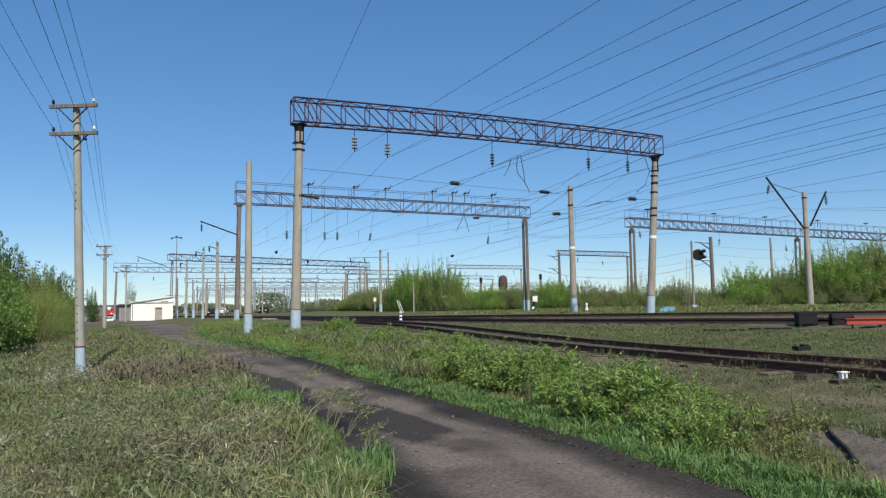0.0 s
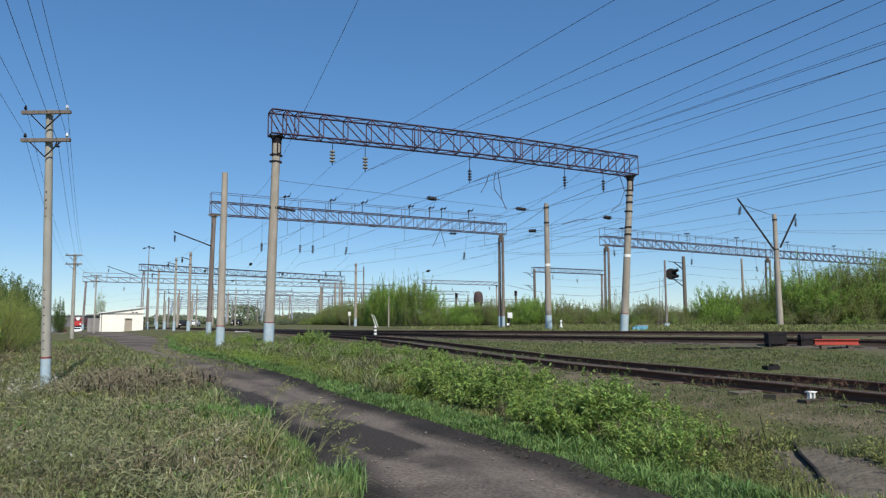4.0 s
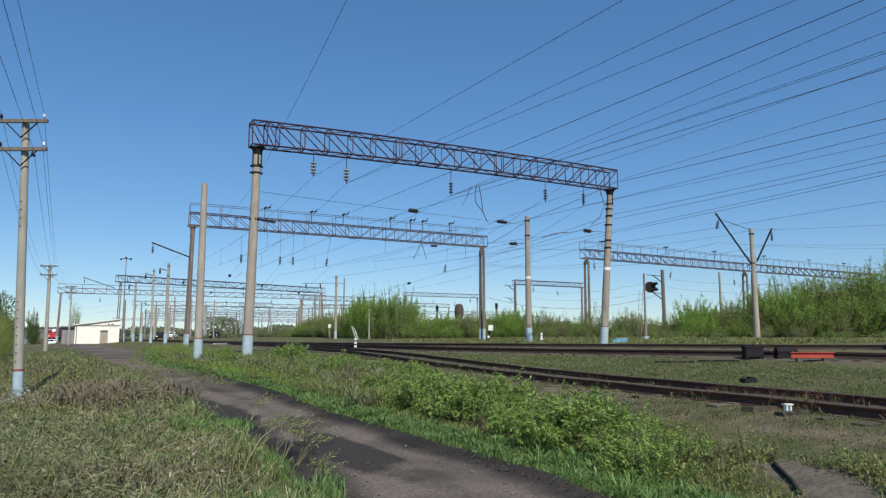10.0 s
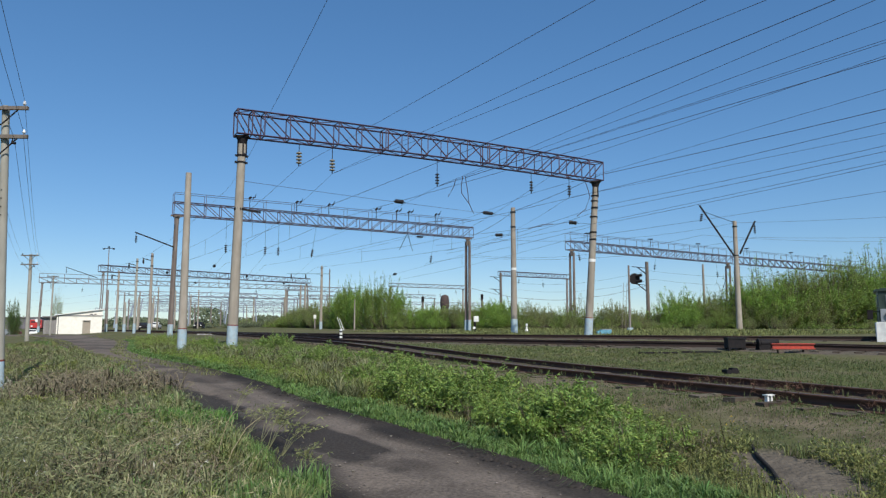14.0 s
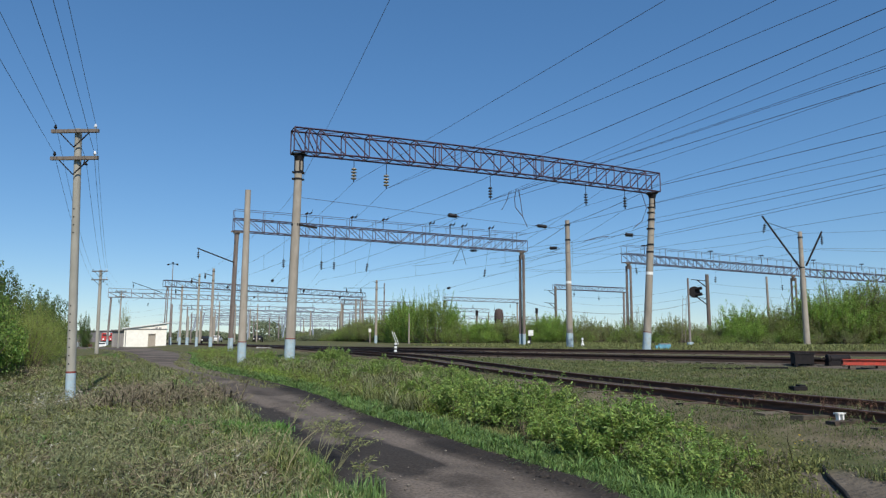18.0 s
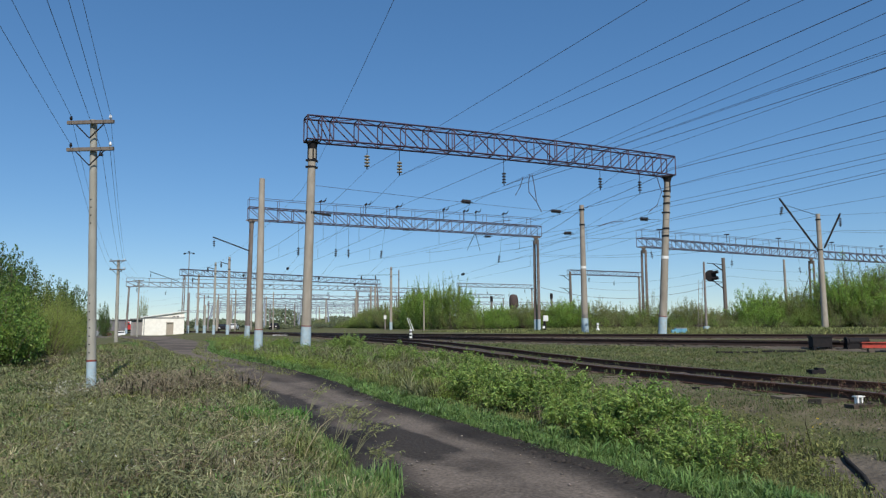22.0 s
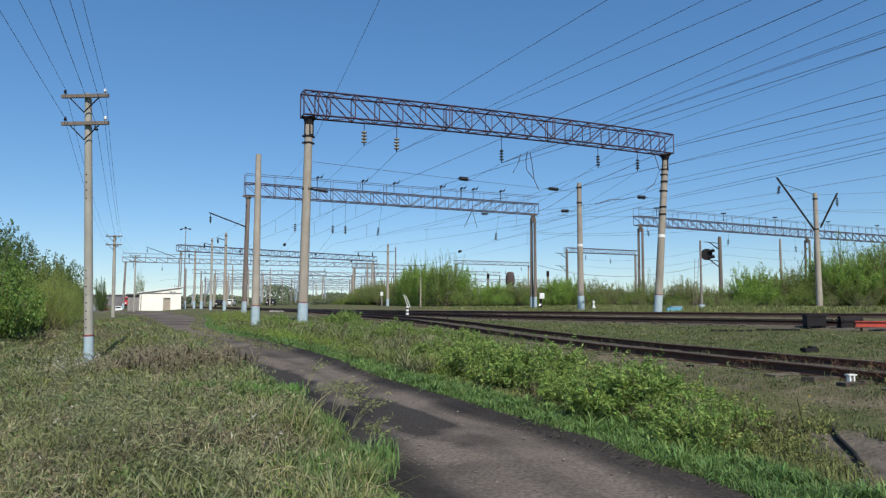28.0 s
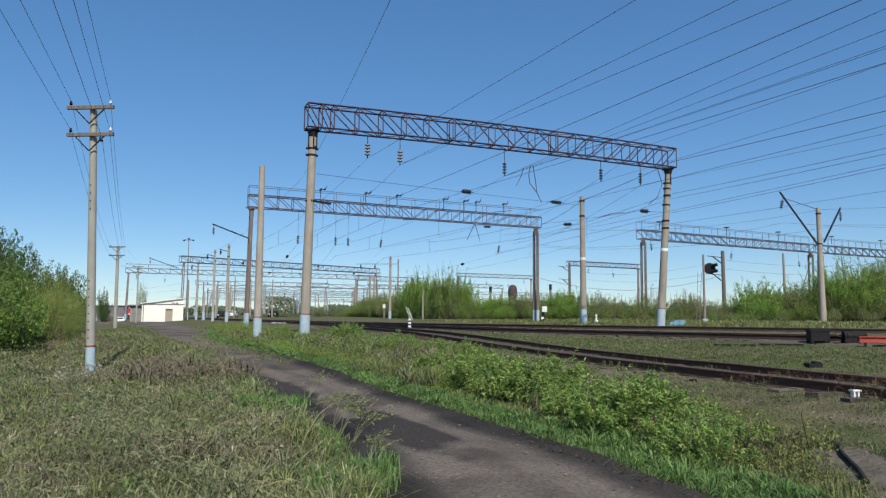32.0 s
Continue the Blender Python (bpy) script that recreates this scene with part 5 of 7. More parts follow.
point_machine()
th = thing("kilometre_block", (5.2, 10.45, ground_z(5.2, 10.45) - 0.005), "small white painted block against the rusty rail", "marker block", turn=20)
th.scale = (0.62, 0.62, 0.64)
for x in (-0.06, 0.06):
    part("leg", Geo().box((x, 0, 0.1), (0.045, 0.09, 0.18)), WHITE_PAINT, th)
part("web", Geo().box((0, 0.01, 0.1), (0.1, 0.04, 0.19)), GREY_METAL, th)
part("flange", Geo().box((0, 0, 0.2), (0.25, 0.13, 0.03)), WHITE_PAINT, th)
part("flange", Geo().box((0, 0, 0.012), (0.25, 0.13, 0.025)), WHITE_PAINT, th)
th = thing("iron_scrap", (7.45, 16.8, ground_z(7.45, 16.8)), "dark lump of scrap iron on the grass", "scrap", turn=15)
part("lump", Geo().box((0, 0, 0.05), (0.36, 0.2, 0.1)).box((0.08, 0, 0.11), (0.16, 0.14, 0.06)), BLACK_IRON, th)
th = thing("rubber_hose", (3.55, 7.4, 0), "cut length of black rubber hose on bare soil", "hose")
part("hose", Geo().tube([Vector((x - 3.55, y - 7.4, ground_z(x, y) + 0.03)) for x, y in ((3.79, 8.08), (3.72, 7.86), (3.62, 7.58), (3.55, 7.3), (3.47, 6.98), (3.37, 6.68), (3.34, 6.58))], 0.022, 8), RUBBER, th, smooth=True)


def rail_trolley():
    """A small motor trolley that stands beside the far main track, its front to the left."""
    x, y = 19.93, 30.02
    th = thing("rail_trolley", (x, y, ground_z(x, y) - 0.02), "dark green motor trolley with white front apron beside the track", "rail trolley", turn=-31.5)
    part("body", Geo().box((2.15, 1.25, 1.4), (4.0, 2.2, 1.75)).box((2.2, 1.25, 0.55), (3.2, 1.5, 0.3)), DARK_GREEN, th)
    part("roof", Geo().box((2.15, 1.25, 2.31), (4.2, 2.36, 0.09)).box((2.15, 1.25, 2.38), (3.8, 1.9, 0.06)), DARK_GREEN, th)
    part("side_window", Geo().box((0.78, 0.14, 1.84), (0.7, 0.05, 0.5)), HAZE_GLASS, th, "dusty side window")
    part("front_window", Geo().box((0.14, 1.25, 1.84), (0.05, 1.7, 0.5)), HAZE_GLASS, th)
    part("front_apron", Geo().box((0.38, 0.6, 0.43), (0.76, 1.25, 0.86)).box((0.36, 0.6, 0.87), (0.66, 1.15, 0.05)), WHITE_PAINT, th, "white painted front apron")
    part("apron_recess", Geo().box((0.98, 0.3, 0.28), (0.46, 0.5, 0.52)), RED_RING, th, "dark red frame under the apron")
    panel = part("lamp_panel", Geo().box((0.55, 0.09, 1.19), (0.7, 0.12, 0.56)), GREY_METAL, th, "pale grey lamp panel")
    part("lamp", Geo().tube([(0.55, 0.04, 1.19), (0.55, -0.04, 1.19)], [0.16, 0.18], 14), BLACK_IRON, panel)
    part("mirror_arm", Geo().bar((0.15, 0.2, 1.35), (-0.28, 0.1, 1.35), 0.05).box((-0.2, 0.1, 1.22), (0.22, 0.1, 0.42)), BLACK_IRON, th)
    for wx in (0.95, 3.3):
        for wy in (0.35, 2.15):
            part("wheel", Geo().tube([(wx, wy - 0.06, 0.3), (wx, wy + 0.06, 0.3)], 0.3, 16), BLACK_IRON, th)


rail_trolley()

# ------------------------------------------------------------------ the white shed, vehicles and far yard
def shed():
    z = 0.25
    th = thing("shed", (-52.9, 100.0, z), "whitewashed shed with sloping roof and plank door", "shed", turn=25)
    front = Geo()
    w, d, hl, hr, dx0, dx1, dh = 5.85, 6.0, 2.75, 3.35, 3.4, 4.25, 2.0
    t = 0.3
    front.box((dx0 / 2, 0, hl / 2), (dx0, t, hl)).box(((dx1 + w) / 2, 0, hl / 2), (w - dx1, t, hl)).box(((dx0 + dx1) / 2, 0, (dh + hl) / 2), (dx1 - dx0, t, hl - dh))
    k = len(front.v)
    for y in (-t / 2, t / 2):
        front.v += [(0, y, hl), (w, y, hl), (w, y, hr + 0.3), (0, y, hl + 0.06)]
    front.f += [[k, k + 1, k + 2, k + 3], [k + 7, k + 6, k + 5, k + 4], [k + 3, k + 2, k + 6, k + 7], [k + 1, k + 5, k + 6, k + 2]]
    part("front_wall", front, LIMEWASH, th)
    part("side_wall", Geo().box((0.15, d / 2, hl / 2), (t, d - 0.3, hl)), LIMEWASH, th)
    part("side_wall", Geo().box((w - 0.15, d / 2, hr / 2), (t, d - 0.3, hr)), LIMEWASH, th)
    part("back_wall", Geo().box((w / 2, d, hl / 2), (w, t, hl)), LIMEWASH, th)
    part("fascia_strip", Geo().box((w / 2, -0.2, hl + 0.02), (w + 0.3, 0.08, 0.09)), ROOF, th, "dark ledge across the front")
    m = Matrix.Rotation(-math.atan2(hr + 0.3 - hl - 0.06, w), 3, "Y")
    part("roof", Geo().box((w / 2, d / 2 - 0.1, (hl + hr) / 2 + 0.24), (w + 0.7, d + 0.6, 0.12), m), WHITE_PAINT, th, "pale edged sloping roof")
    door = part("door", Geo().box(((dx0 + dx1) / 2, 0.02, dh / 2), (dx1 - dx0, 0.08, dh)), DOOR_WOOD, th, "faded plank door")
    part("door_frame", Geo().box((dx0 - 0.04, -0.13, dh / 2), (0.1, 0.14, dh)).box((dx1 + 0.04, -0.13, dh / 2), (0.1, 0.14, dh)).box(((dx0 + dx1) / 2, -0.13, dh + 0.05), (dx1 - dx0 + 0.18, 0.14, 0.1)), DOOR_WOOD, door)
    for x in (4.4, 4.9):
        part("vent", Geo().box((x, -0.17, hl + 0.22), (0.35, 0.05, 0.14)), ROOF, th, "small dark vent")
    part("downpipe", Geo().tube([(0.22, -0.2, 0), (0.22, -0.2, hl)], 0.05, 8), ROOF, th)
    an = thing("lean_to", (-55.95, 102.2, z), "grey board lean-to behind the whitewashed shed", "shed", turn=25)
    for i in range(9):
        part("board", Geo().box((0.18 + i * 0.335, 0, 1.25 + 0.02 * (i % 3)), (0.32, 0.06, 2.5)), GREY_BOARD, an)
    part("side_panel", Geo().box((0.05, 2.2, 1.25), (0.08, 4.4, 2.5)), GREY_BOARD, an)
    part("roof", Geo().box((1.52, 2.0, 2.62), (3.4, 4.9, 0.16)), ROOF, an)


shed()


def parked_car(x, y, turn, paint, label):
    z = ground_z(x, y)
    th = thing("car", (x, y, z), label, "car", "parked cars", turn)
    g = Geo()
    prof = [(-2.0, 0.35), (-2.05, 0.75), (-1.2, 0.9), (-0.6, 1.38), (0.7, 1.4), (1.35, 0.95), (2.05, 0.85), (2.1, 0.35)]
    n = len(prof)
    for yy in (-0.8, 0.8):
        for px, pz in prof:
            k = 0.86 if pz > 1.2 else 1
            g.v.append((px, yy * k, pz))
    for i in range(n):
        j = (i + 1) % n
        g.f.append([i, j, j + n, i + n])
    g.f += [list(range(n))[::-1], list(range(n, 2 * n))]
    part("body", g, paint, th)
    for yy in (-0.78, 0.78):
        part("side_window", Geo().box((0.05, yy, 1.14), (1.5, 0.06, 0.34)), DARK_GLASS, th)
        for xx in (-1.3, 1.3):
            wh = part("wheel", Geo().tube([(xx, yy - 0.1, 0.3), (xx, yy + 0.1, 0.3)], 0.3, 14), BLACK_IRON, th)
            part("hub", Geo().tube([(xx, yy * 1.16, 0.3), (xx, yy * 1.17, 0.3)], 0.16, 10), GREY_METAL, wh)
    part("windscreen", Geo().box((-0.92, 0, 1.13), (0.06, 1.2, 0.42), Matrix.Rotation(radians(50), 3, "Y")), DARK_GLASS, th)
    for yy in (-0.6, 0.6):
        part("headlight", Geo().box((-2.04, yy, 0.68), (0.05, 0.28, 0.16)), WHITE_PAINT, th)


parked_car(-73.2, 130.0, 122, WHITE_PAINT, "white saloon car parked beside the lean-to")
parked_car(-84.5, 142.0, 10, FADED_RED, "red saloon car parked beyond the poles")
parked_car(-75.0, 124.0, 5, GREY_METAL, "grey saloon car parked beyond the poles")
parked_car(-48.9, 121.0, 110, BLACK_IRON, "black saloon car parked between the yard masts")
parked_car(-46.0, 141.0, 100, BLACK_IRON, "dark saloon car parked by the yard tracks")
parked_car(-54.4, 140.0, 100, WHITE_PAINT, "white saloon car parked far down the yard")


def locomotive():
    """The red engine that creeps behind the lean-to; nose towards the camera, its length away from it."""
    th = thing("locomotive", (-86.0, 175.0, 0.0), "red locomotive with a white headlight on its nose", "locomotive", turn=28)
    part("body", Geo().box((0, 7, 1.75), (2.6, 13.6, 2.0)).box((0, 0.35, 1.45), (2.4, 0.7, 1.4)), LOCO_RED, th)
    part("roof", Geo().box((0, 7, 2.86), (2.2, 13.4, 0.22)), GREY_METAL, th)
    part("windscreen", Geo().box((-0.6, -0.03, 2.2), (0.9, 0.06, 0.4)), DARK_GLASS, th)
    part("windscreen", Geo().box((0.6, -0.03, 2.2), (0.9, 0.06, 0.4)), DARK_GLASS, th)
    part("headlight", Geo().tube([(0.25, 0.05, 2.55), (0.25, -0.14, 2.55)], [0.42, 0.46], 14), WHITE_PAINT, th, "round white headlight")
    for x in (-0.85, 0.85):
        part("marker_lamp", Geo().tube([(x, 0.0, 1.15), (x, -0.1, 1.15)], [0.2, 0.22], 12), WHITE_PAINT, th)
        part("buffer", Geo().tube([(x, 0.0, 0.6), (x, -0.45, 0.6)], [0.12, 0.22], 10), BLACK_IRON, th)
    for yy in (3.0, 10.5):
        b = part("bogie", Geo().box((0, yy, 0.5), (2.1, 3.0, 0.5)), BLACK_IRON, th)
        for k in (-0.95, 0.95):
            for x in (-0.8, 0.8):
                part("wheel", Geo().tube([(x - 0.07, yy + k, 0.45), (x + 0.07, yy + k, 0.45)], 0.45, 16), BLACK_IRON, b)
    part("coupler", Geo().box((0, -0.3, 0.6), (0.3, 0.6, 0.3)), BLACK_IRON, th)
    return th


LOCO = locomotive()


def goods_shed():
    """The long low building behind the parked cars, its far end lost behind the trees."""
    th = thing("goods_shed", (-133.0, 208.0, 0.2), "long flat-roofed goods shed in haze-tinted grey", "building", turn=4)
    part("wall", Geo().box((9, 0, 1.8), (18, 6, 3.7)), HAZY_WALL, th)
    part("roof", Geo().box((9, 0, 3.75), (18.5, 6.6, 0.25)), ROOF, th)
    for k in range(5):
        part("gate", Geo().box((2.2 + k * 3.4, -3.02, 1.5), (1.9, 0.08, 2.7)), GREY_BOARD, th, "grey sliding gate")


# Wall grey with the haze of distance painted into it.
HAZY_WALL = material("haze_tinted_plaster", (0.20, 0.185, 0.195), (0.15, 0.14, 0.15), 0.95, scale=0.8)
goods_shed()

# far yard: low sheds, a dark rounded mass, woods on the skyline
def far_building(x, y, w, d, h, roof, wall, turn, label):
    th = thing("yard_building", (x, y, ground_z(x, y)), label, "building", "far buildings", turn)
    part("wall", Geo().box((0, 0, h / 2), (w, d, h)), wall, th)
    g = Geo()
    e = 0.5
    g.v = [(-w / 2 - e, -d / 2 - e, h), (w / 2 + e, -d / 2 - e, h), (w / 2 + e, d / 2 + e, h), (-w / 2 - e, d / 2 + e, h), (-w / 2 - e, 0, h + roof), (w / 2 + e, 0, h + roof)]
    g.f = [[0, 1, 5, 4], [2, 3, 4, 5], [0, 4, 3], [1, 2, 5], [3, 2, 1, 0]]
    part("roof", g, ROOF, th)
    n = int(w / 3.2)
    for i in range(n):
        part("window", Geo().box((-w / 2 + (i + 0.5) * w / n, -d / 2 - 0.03, h * 0.55), (1.2, 0.08, h * 0.32)), DARK_GLASS, th)


far_building(-135, 200, 16, 9, 2.6, 1.8, FAR_WALL, 8, "low grey yard building with a dark roof")
far_building(-165, 232, 22, 10, 3.2, 2.2, FAR_WALL, 5, "long low grey yard building with a dark roof")
# Tree-like dark mass, stood in for by a turned shaft and rounded top.
th = thing("water_tower", (4.1, 150.0, ground_z(4.1, 150)), "dark brown tree-like mass simplified to a shaft and rounded top", "tower")
th.scale = (0.85, 0.85, 0.97)
part("shaft", Geo().lathe([(1.05, 0), (1.0, 4.4)], 16), DARK_MASS, th, smooth=True)
part("tank", Geo().lathe([(1.0, 4.2), (1.15, 4.6), (1.2, 5.2), (1.15, 6.2), (0.95, 6.9), (0.6, 7.15), (0.1, 7.25)], 18), DARK_MASS, th, smooth=True)
for x, y, h in ((-0.6, 130, 6.4), (10.8, 132, 6.9)):
    th = thing("chimney", (x, y, ground_z(x, y)), "short dark chimney above the shrubs", "chimney", "chimneys")
    part("shaft", Geo().tube([(0, 0, 0), (0, 0, h - 1)], [0.22, 0.2], 10), CONCRETE_DARK, th)
    part("cap", Geo().tube([(0, 0, h - 1.6), (0, 0, h - 0.6)], [0.27, 0.27], 10), BLACK_IRON, th)

# ------------------------------------------------------------------ trees and shrubs
def leaf_mesh(name, centres, size, mat, rs, up=0.35, slim=0.42):
    """Many small folded leaves at the given points."""
    n = len(centres)
    nrm = rs.normal(size=(n, 3))
    nrm[:, 2] += up
    nrm /= np.linalg.norm(nrm, axis=1)[:, None]
    a = np.cross(nrm, rs.normal(size=(n, 3)))
    a /= np.linalg.norm(a, axis=1)[:, None] + 1e-9
    b = np.cross(nrm, a)
    s = size * rs.uniform(0.6, 1.35, n)[:, None]
    v = np.stack([centres - a * s, centres + b * s * slim + nrm * s * 0.08, centres + a * s, centres - b * s * slim + nrm * s * 0.08], 1).reshape(-1, 3)
    k = np.arange(n) * 4
    return array_mesh(name, v, [np.stack([k, k + 1, k + 2, k + 3], 1)], mat)


def shooting_tree(name, seed, h, r, shoots, leaves, size, mat, label, category="tree", lean=0.25, low=0.15, spread=0.16, group="", arch=0.0, upright=False, whips=0, slim=0.42):
    """A clump of rising shoots, each leafed along its upper length."""
    rs = np.random.RandomState(seed)
    th = thing(name, (0, 0, 0), label, category, group)
    g = Geo()
    pts = []
    per = leaves // shoots
    for i in range(shoots + whips):
        ang, q = rs.uniform(0, 2 * math.pi), math.sqrt(rs.uniform(0, 1))
        b = np.array([math.cos(ang), math.sin(ang), 0]) * r * q * 0.35
        hh = h * (1 - 0.45 * q * q) * rs.uniform(0.5, 1.0)
        out = np.array([math.cos(ang), math.sin(ang), 0]) * r * q * (0.65 + lean)
        if upright:
            b, out, hh = b * 2.3, out * 0.28, h * rs.uniform(0.68, 1.0) * (1 - 0.22 * q)
        if i >= shoots:
            out, hh = out * 0.8, h * (1 - 0.3 * q * q) * rs.uniform(0.85, 1.2)
        bend = rs.normal(size=3) * 0.12 * r
        bend[2] = 0
        def at(t):
            p = b + out * t ** 1.3 + bend * math.sin(t * 3) + np.array([0, 0, hh * t])
            p[2] -= arch * h * q * max(0, t - 0.6) ** 2 * 3
            return p
        path = [at(t) for t in (0, 0.25, 0.5, 0.75, 1.0)]
        rad = (0.006 if upright else 0.011) * h * (1.2 - q * 0.6)
        path[0] = np.array([path[0][0] * 0.12, path[0][1] * 0.12, -0.2])
        g.tube(path, [rad, rad * 0.75, rad * 0.5, rad * 0.3, rad * 0.08], 5, False)
        m = per if i < shoots else max(20, per // 4)
        t = (rs.beta(1.6, 1.15, m) if i < shoots else rs.uniform(0.45, 1, m)) * (1 - low) + low
        c = np.array([at(x) for x in t])
        w = spread * r * (1.12 - t)[:, None] * (1 if i < shoots else 0.55) + 0.014 * r
        c += rs.normal(size=(m, 3)) * w
        pts.append(c)
    pts = np.concatenate(pts)
    pts[:, 2] = np.maximum(pts[:, 2], 0.03 * h)
    tagged(part("brushwood", g, BARK, th, smooth=True), kind="stuff")
    part("crown", leaf_mesh("crown", pts, size, mat, rs, slim=slim), None, th)
    return th


def plant(proto, x, y, s=1.0, turn=0.0, sz=None, drop=0.05):
    th = copy_thing(proto, pose(x, y, ground_z(x, y) - drop, 0, 0, turn))
    th.scale = (s, s, sz or s)
    return th


def retire(protos):
    for p in protos:
        for o in (*p.children_recursive, p):
            bpy.data.objects.remove(o)


rnd = random.Random(11)
FIELD = "shrubs and saplings behind the tracks"
P_FRESH = [shooting_tree("sapling_clump", 20 + i, 4.0, 2.4, 50, 6500, 0.075, TREE_FRESH, "fresh green clump of sapling shoots behind the tracks", group=FIELD, spread=0.1, low=0.05, upright=i == 0, whips=16, slim=0.36) for i in range(2)]
P_MID = [shooting_tree("sapling_clump", 30 + i, 4.0, 2.4, 46, 5500, 0.075, TREE_MID, "mid green clump of sapling shoots behind the tracks", group=FIELD, spread=0.12, low=0.05, whips=18, slim=0.36) for i in range(2)]
P_OLIVE = [shooting_tree("sapling_clump", 40 + i, 4.0, 1.9, 34, 3000, 0.075, TREE_OLIVE, "thin olive budding shrub behind the tracks", group=FIELD, spread=0.12, whips=18, upright=i == 1, slim=0.36) for i in range(2)]
P_TALL = [shooting_tree("young_poplar", 50 + i, 7.0, 2.2, 22, 8500, 0.085, TREE_MID if i else TREE_FRESH, "tall spiky clump of young poplars in fresh leaf", group=FIELD, lean=0.15, low=0.0, spread=0.19, upright=True, whips=14, slim=0.36) for i in range(2)]
P_BROAD = [shooting_tree("broad_shrub", 60 + i, 6.5, 3.6, 64, 14000, 0.085, (TREE_MID, TREE_FRESH, TREE_OLIVE)[i], "broad leafy tree behind the tracks", group=FIELD, spread=0.11, low=0.05, whips=26, slim=0.36) for i in range(3)]
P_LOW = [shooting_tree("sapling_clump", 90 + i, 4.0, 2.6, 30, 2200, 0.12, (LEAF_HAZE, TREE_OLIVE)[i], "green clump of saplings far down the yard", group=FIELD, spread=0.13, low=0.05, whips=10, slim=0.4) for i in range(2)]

# the belt of growth behind the main tracks: its line, and its height along x
BELT = smooth_line([(-34, 148), (-18, 117), (-11, 100), (-6, 93), (6, 84), (20, 76), (27, 71), (45, 70), (64, 76)], 0.25)
TOPS = np.array([(-30, 1.6), (-26, 3.2), (-23.5, 4.1), (-19, 4.6), (-14.4, 4.5), (-13.4, 5.6), (-12.2, 6.7), (-10.6, 6.3), (-7.5, 6.9), (-4, 5.9), (-3, 4.4), (-2, 2.6), (1.1, 3.5), (4.6, 3.5), (6.2, 2.9), (7.2, 3.7), (9.5, 3.9), (10.4, 3.1), (12.3, 3.4), (15.5, 2.5),
                 (17.4, 3.7), (18.2, 2.9), (19.5, 2.4), (20.9, 3.6), (21.9, 2.7), (24, 2.0), (25, 2.7), (26.4, 4.6), (27.5, 4.4), (28.2, 3.2), (29.5, 4.0), (30.7, 4.7), (32.2, 5.2), (33.2, 6.5), (34.8, 6.1), (37, 6.5), (39.5, 7.1), (43, 7.8), (64, 8.2)])


def belt_kind(x):
    if x < -13.6:
        return P_MID + P_OLIVE
    if x < -3.2:
        return P_TALL
    if x > 29.8:
        return P_BROAD[:2] * 2 + P_BROAD[2:]
    if -1 < x < 2.5 or 6.6 < x < 10.2 or 24.6 < x < 28.4:
        return P_FRESH
    return P_OLIVE + P_OLIVE + P_MID


NATURAL = {id(q): 4.0 for q in P_FRESH + P_MID + P_OLIVE}
NATURAL.update({id(q): 7.0 for q in P_TALL})
NATURAL.update({id(q): 6.5 for q in P_BROAD})
q = 0.0
while q < len(BELT) * 0.25 - 1:
    bx, by = BELT[int(q * 4)]
    tall = float(np.interp(bx, TOPS[:, 0], TOPS[:, 1]))
    out = Vector((bx, by)).normalized()
    for back, share in ((0.0, 1.0), (3.2, 0.88), (-2.0, 0.5)):
        if back and rnd.random() < (0.75 if bx < -3.2 else 0.3):
            continue
        o = rnd.choice(P_FRESH + P_MID if back < 0 and -14 < bx < -3 else belt_kind(bx))
        h = tall * share * rnd.uniform(0.82, 1.0)
        sz = h / NATURAL[id(o)] * 1.08
        s = max(0.42, min(sz * 1.05, 0.42 + 0.5 * sz)) * rnd.uniform(0.85, 1.1)
        plant(o, bx + out.x * back + rnd.uniform(-.3, .3), by + out.y * back + rnd.uniform(-1, 1), s, rnd.uniform(0, 360), sz)
    q += (1.15 if tall < 4.3 else 1.9 if bx < -3.2 else 1.3) * rnd.uniform(0.8, 1.25)
for k in range(24):          # low growth along the far edge of the main tracks
    x = 14 + k * 1.6
    plant(rnd.choice(P_OLIVE + P_MID), x + rnd.uniform(-.8, .8), 63 + rnd.uniform(-2, 2), rnd.uniform(0.25, 0.42), rnd.uniform(0, 360), rnd.uniform(0.16, 0.34))
for k in range(18):          # scrub down the yard
    plant(rnd.choice(P_LOW), -46 + k * 2.0 + rnd.uniform(-1, 1), 176 - 0.4 * k + rnd.uniform(-6, 6), rnd.uniform(0.7, 1.0), rnd.uniform(0, 360), rnd.uniform(0.5, 0.85))
for x, y, h in ((-21.4, 125, 0.85), (-23.6, 130, 0.8), (-20.5, 132, 0.95), (-26.0, 142, 0.9), (-28.6, 149, 0.95), (-31.5, 158, 0.9)):
    plant(rnd.choice(P_LOW), x, y, 0.9, rnd.uniform(0, 360), h)
for k in range(14):
    plant(rnd.choice(P_LOW), -52 + k * 1.9 + rnd.uniform(-.5, .5), 154 - 0.5 * k + rnd.uniform(-3, 3), rnd.uniform(0.6, 0.8), rnd.uniform(0, 360), rnd.uniform(0.28, 0.45))

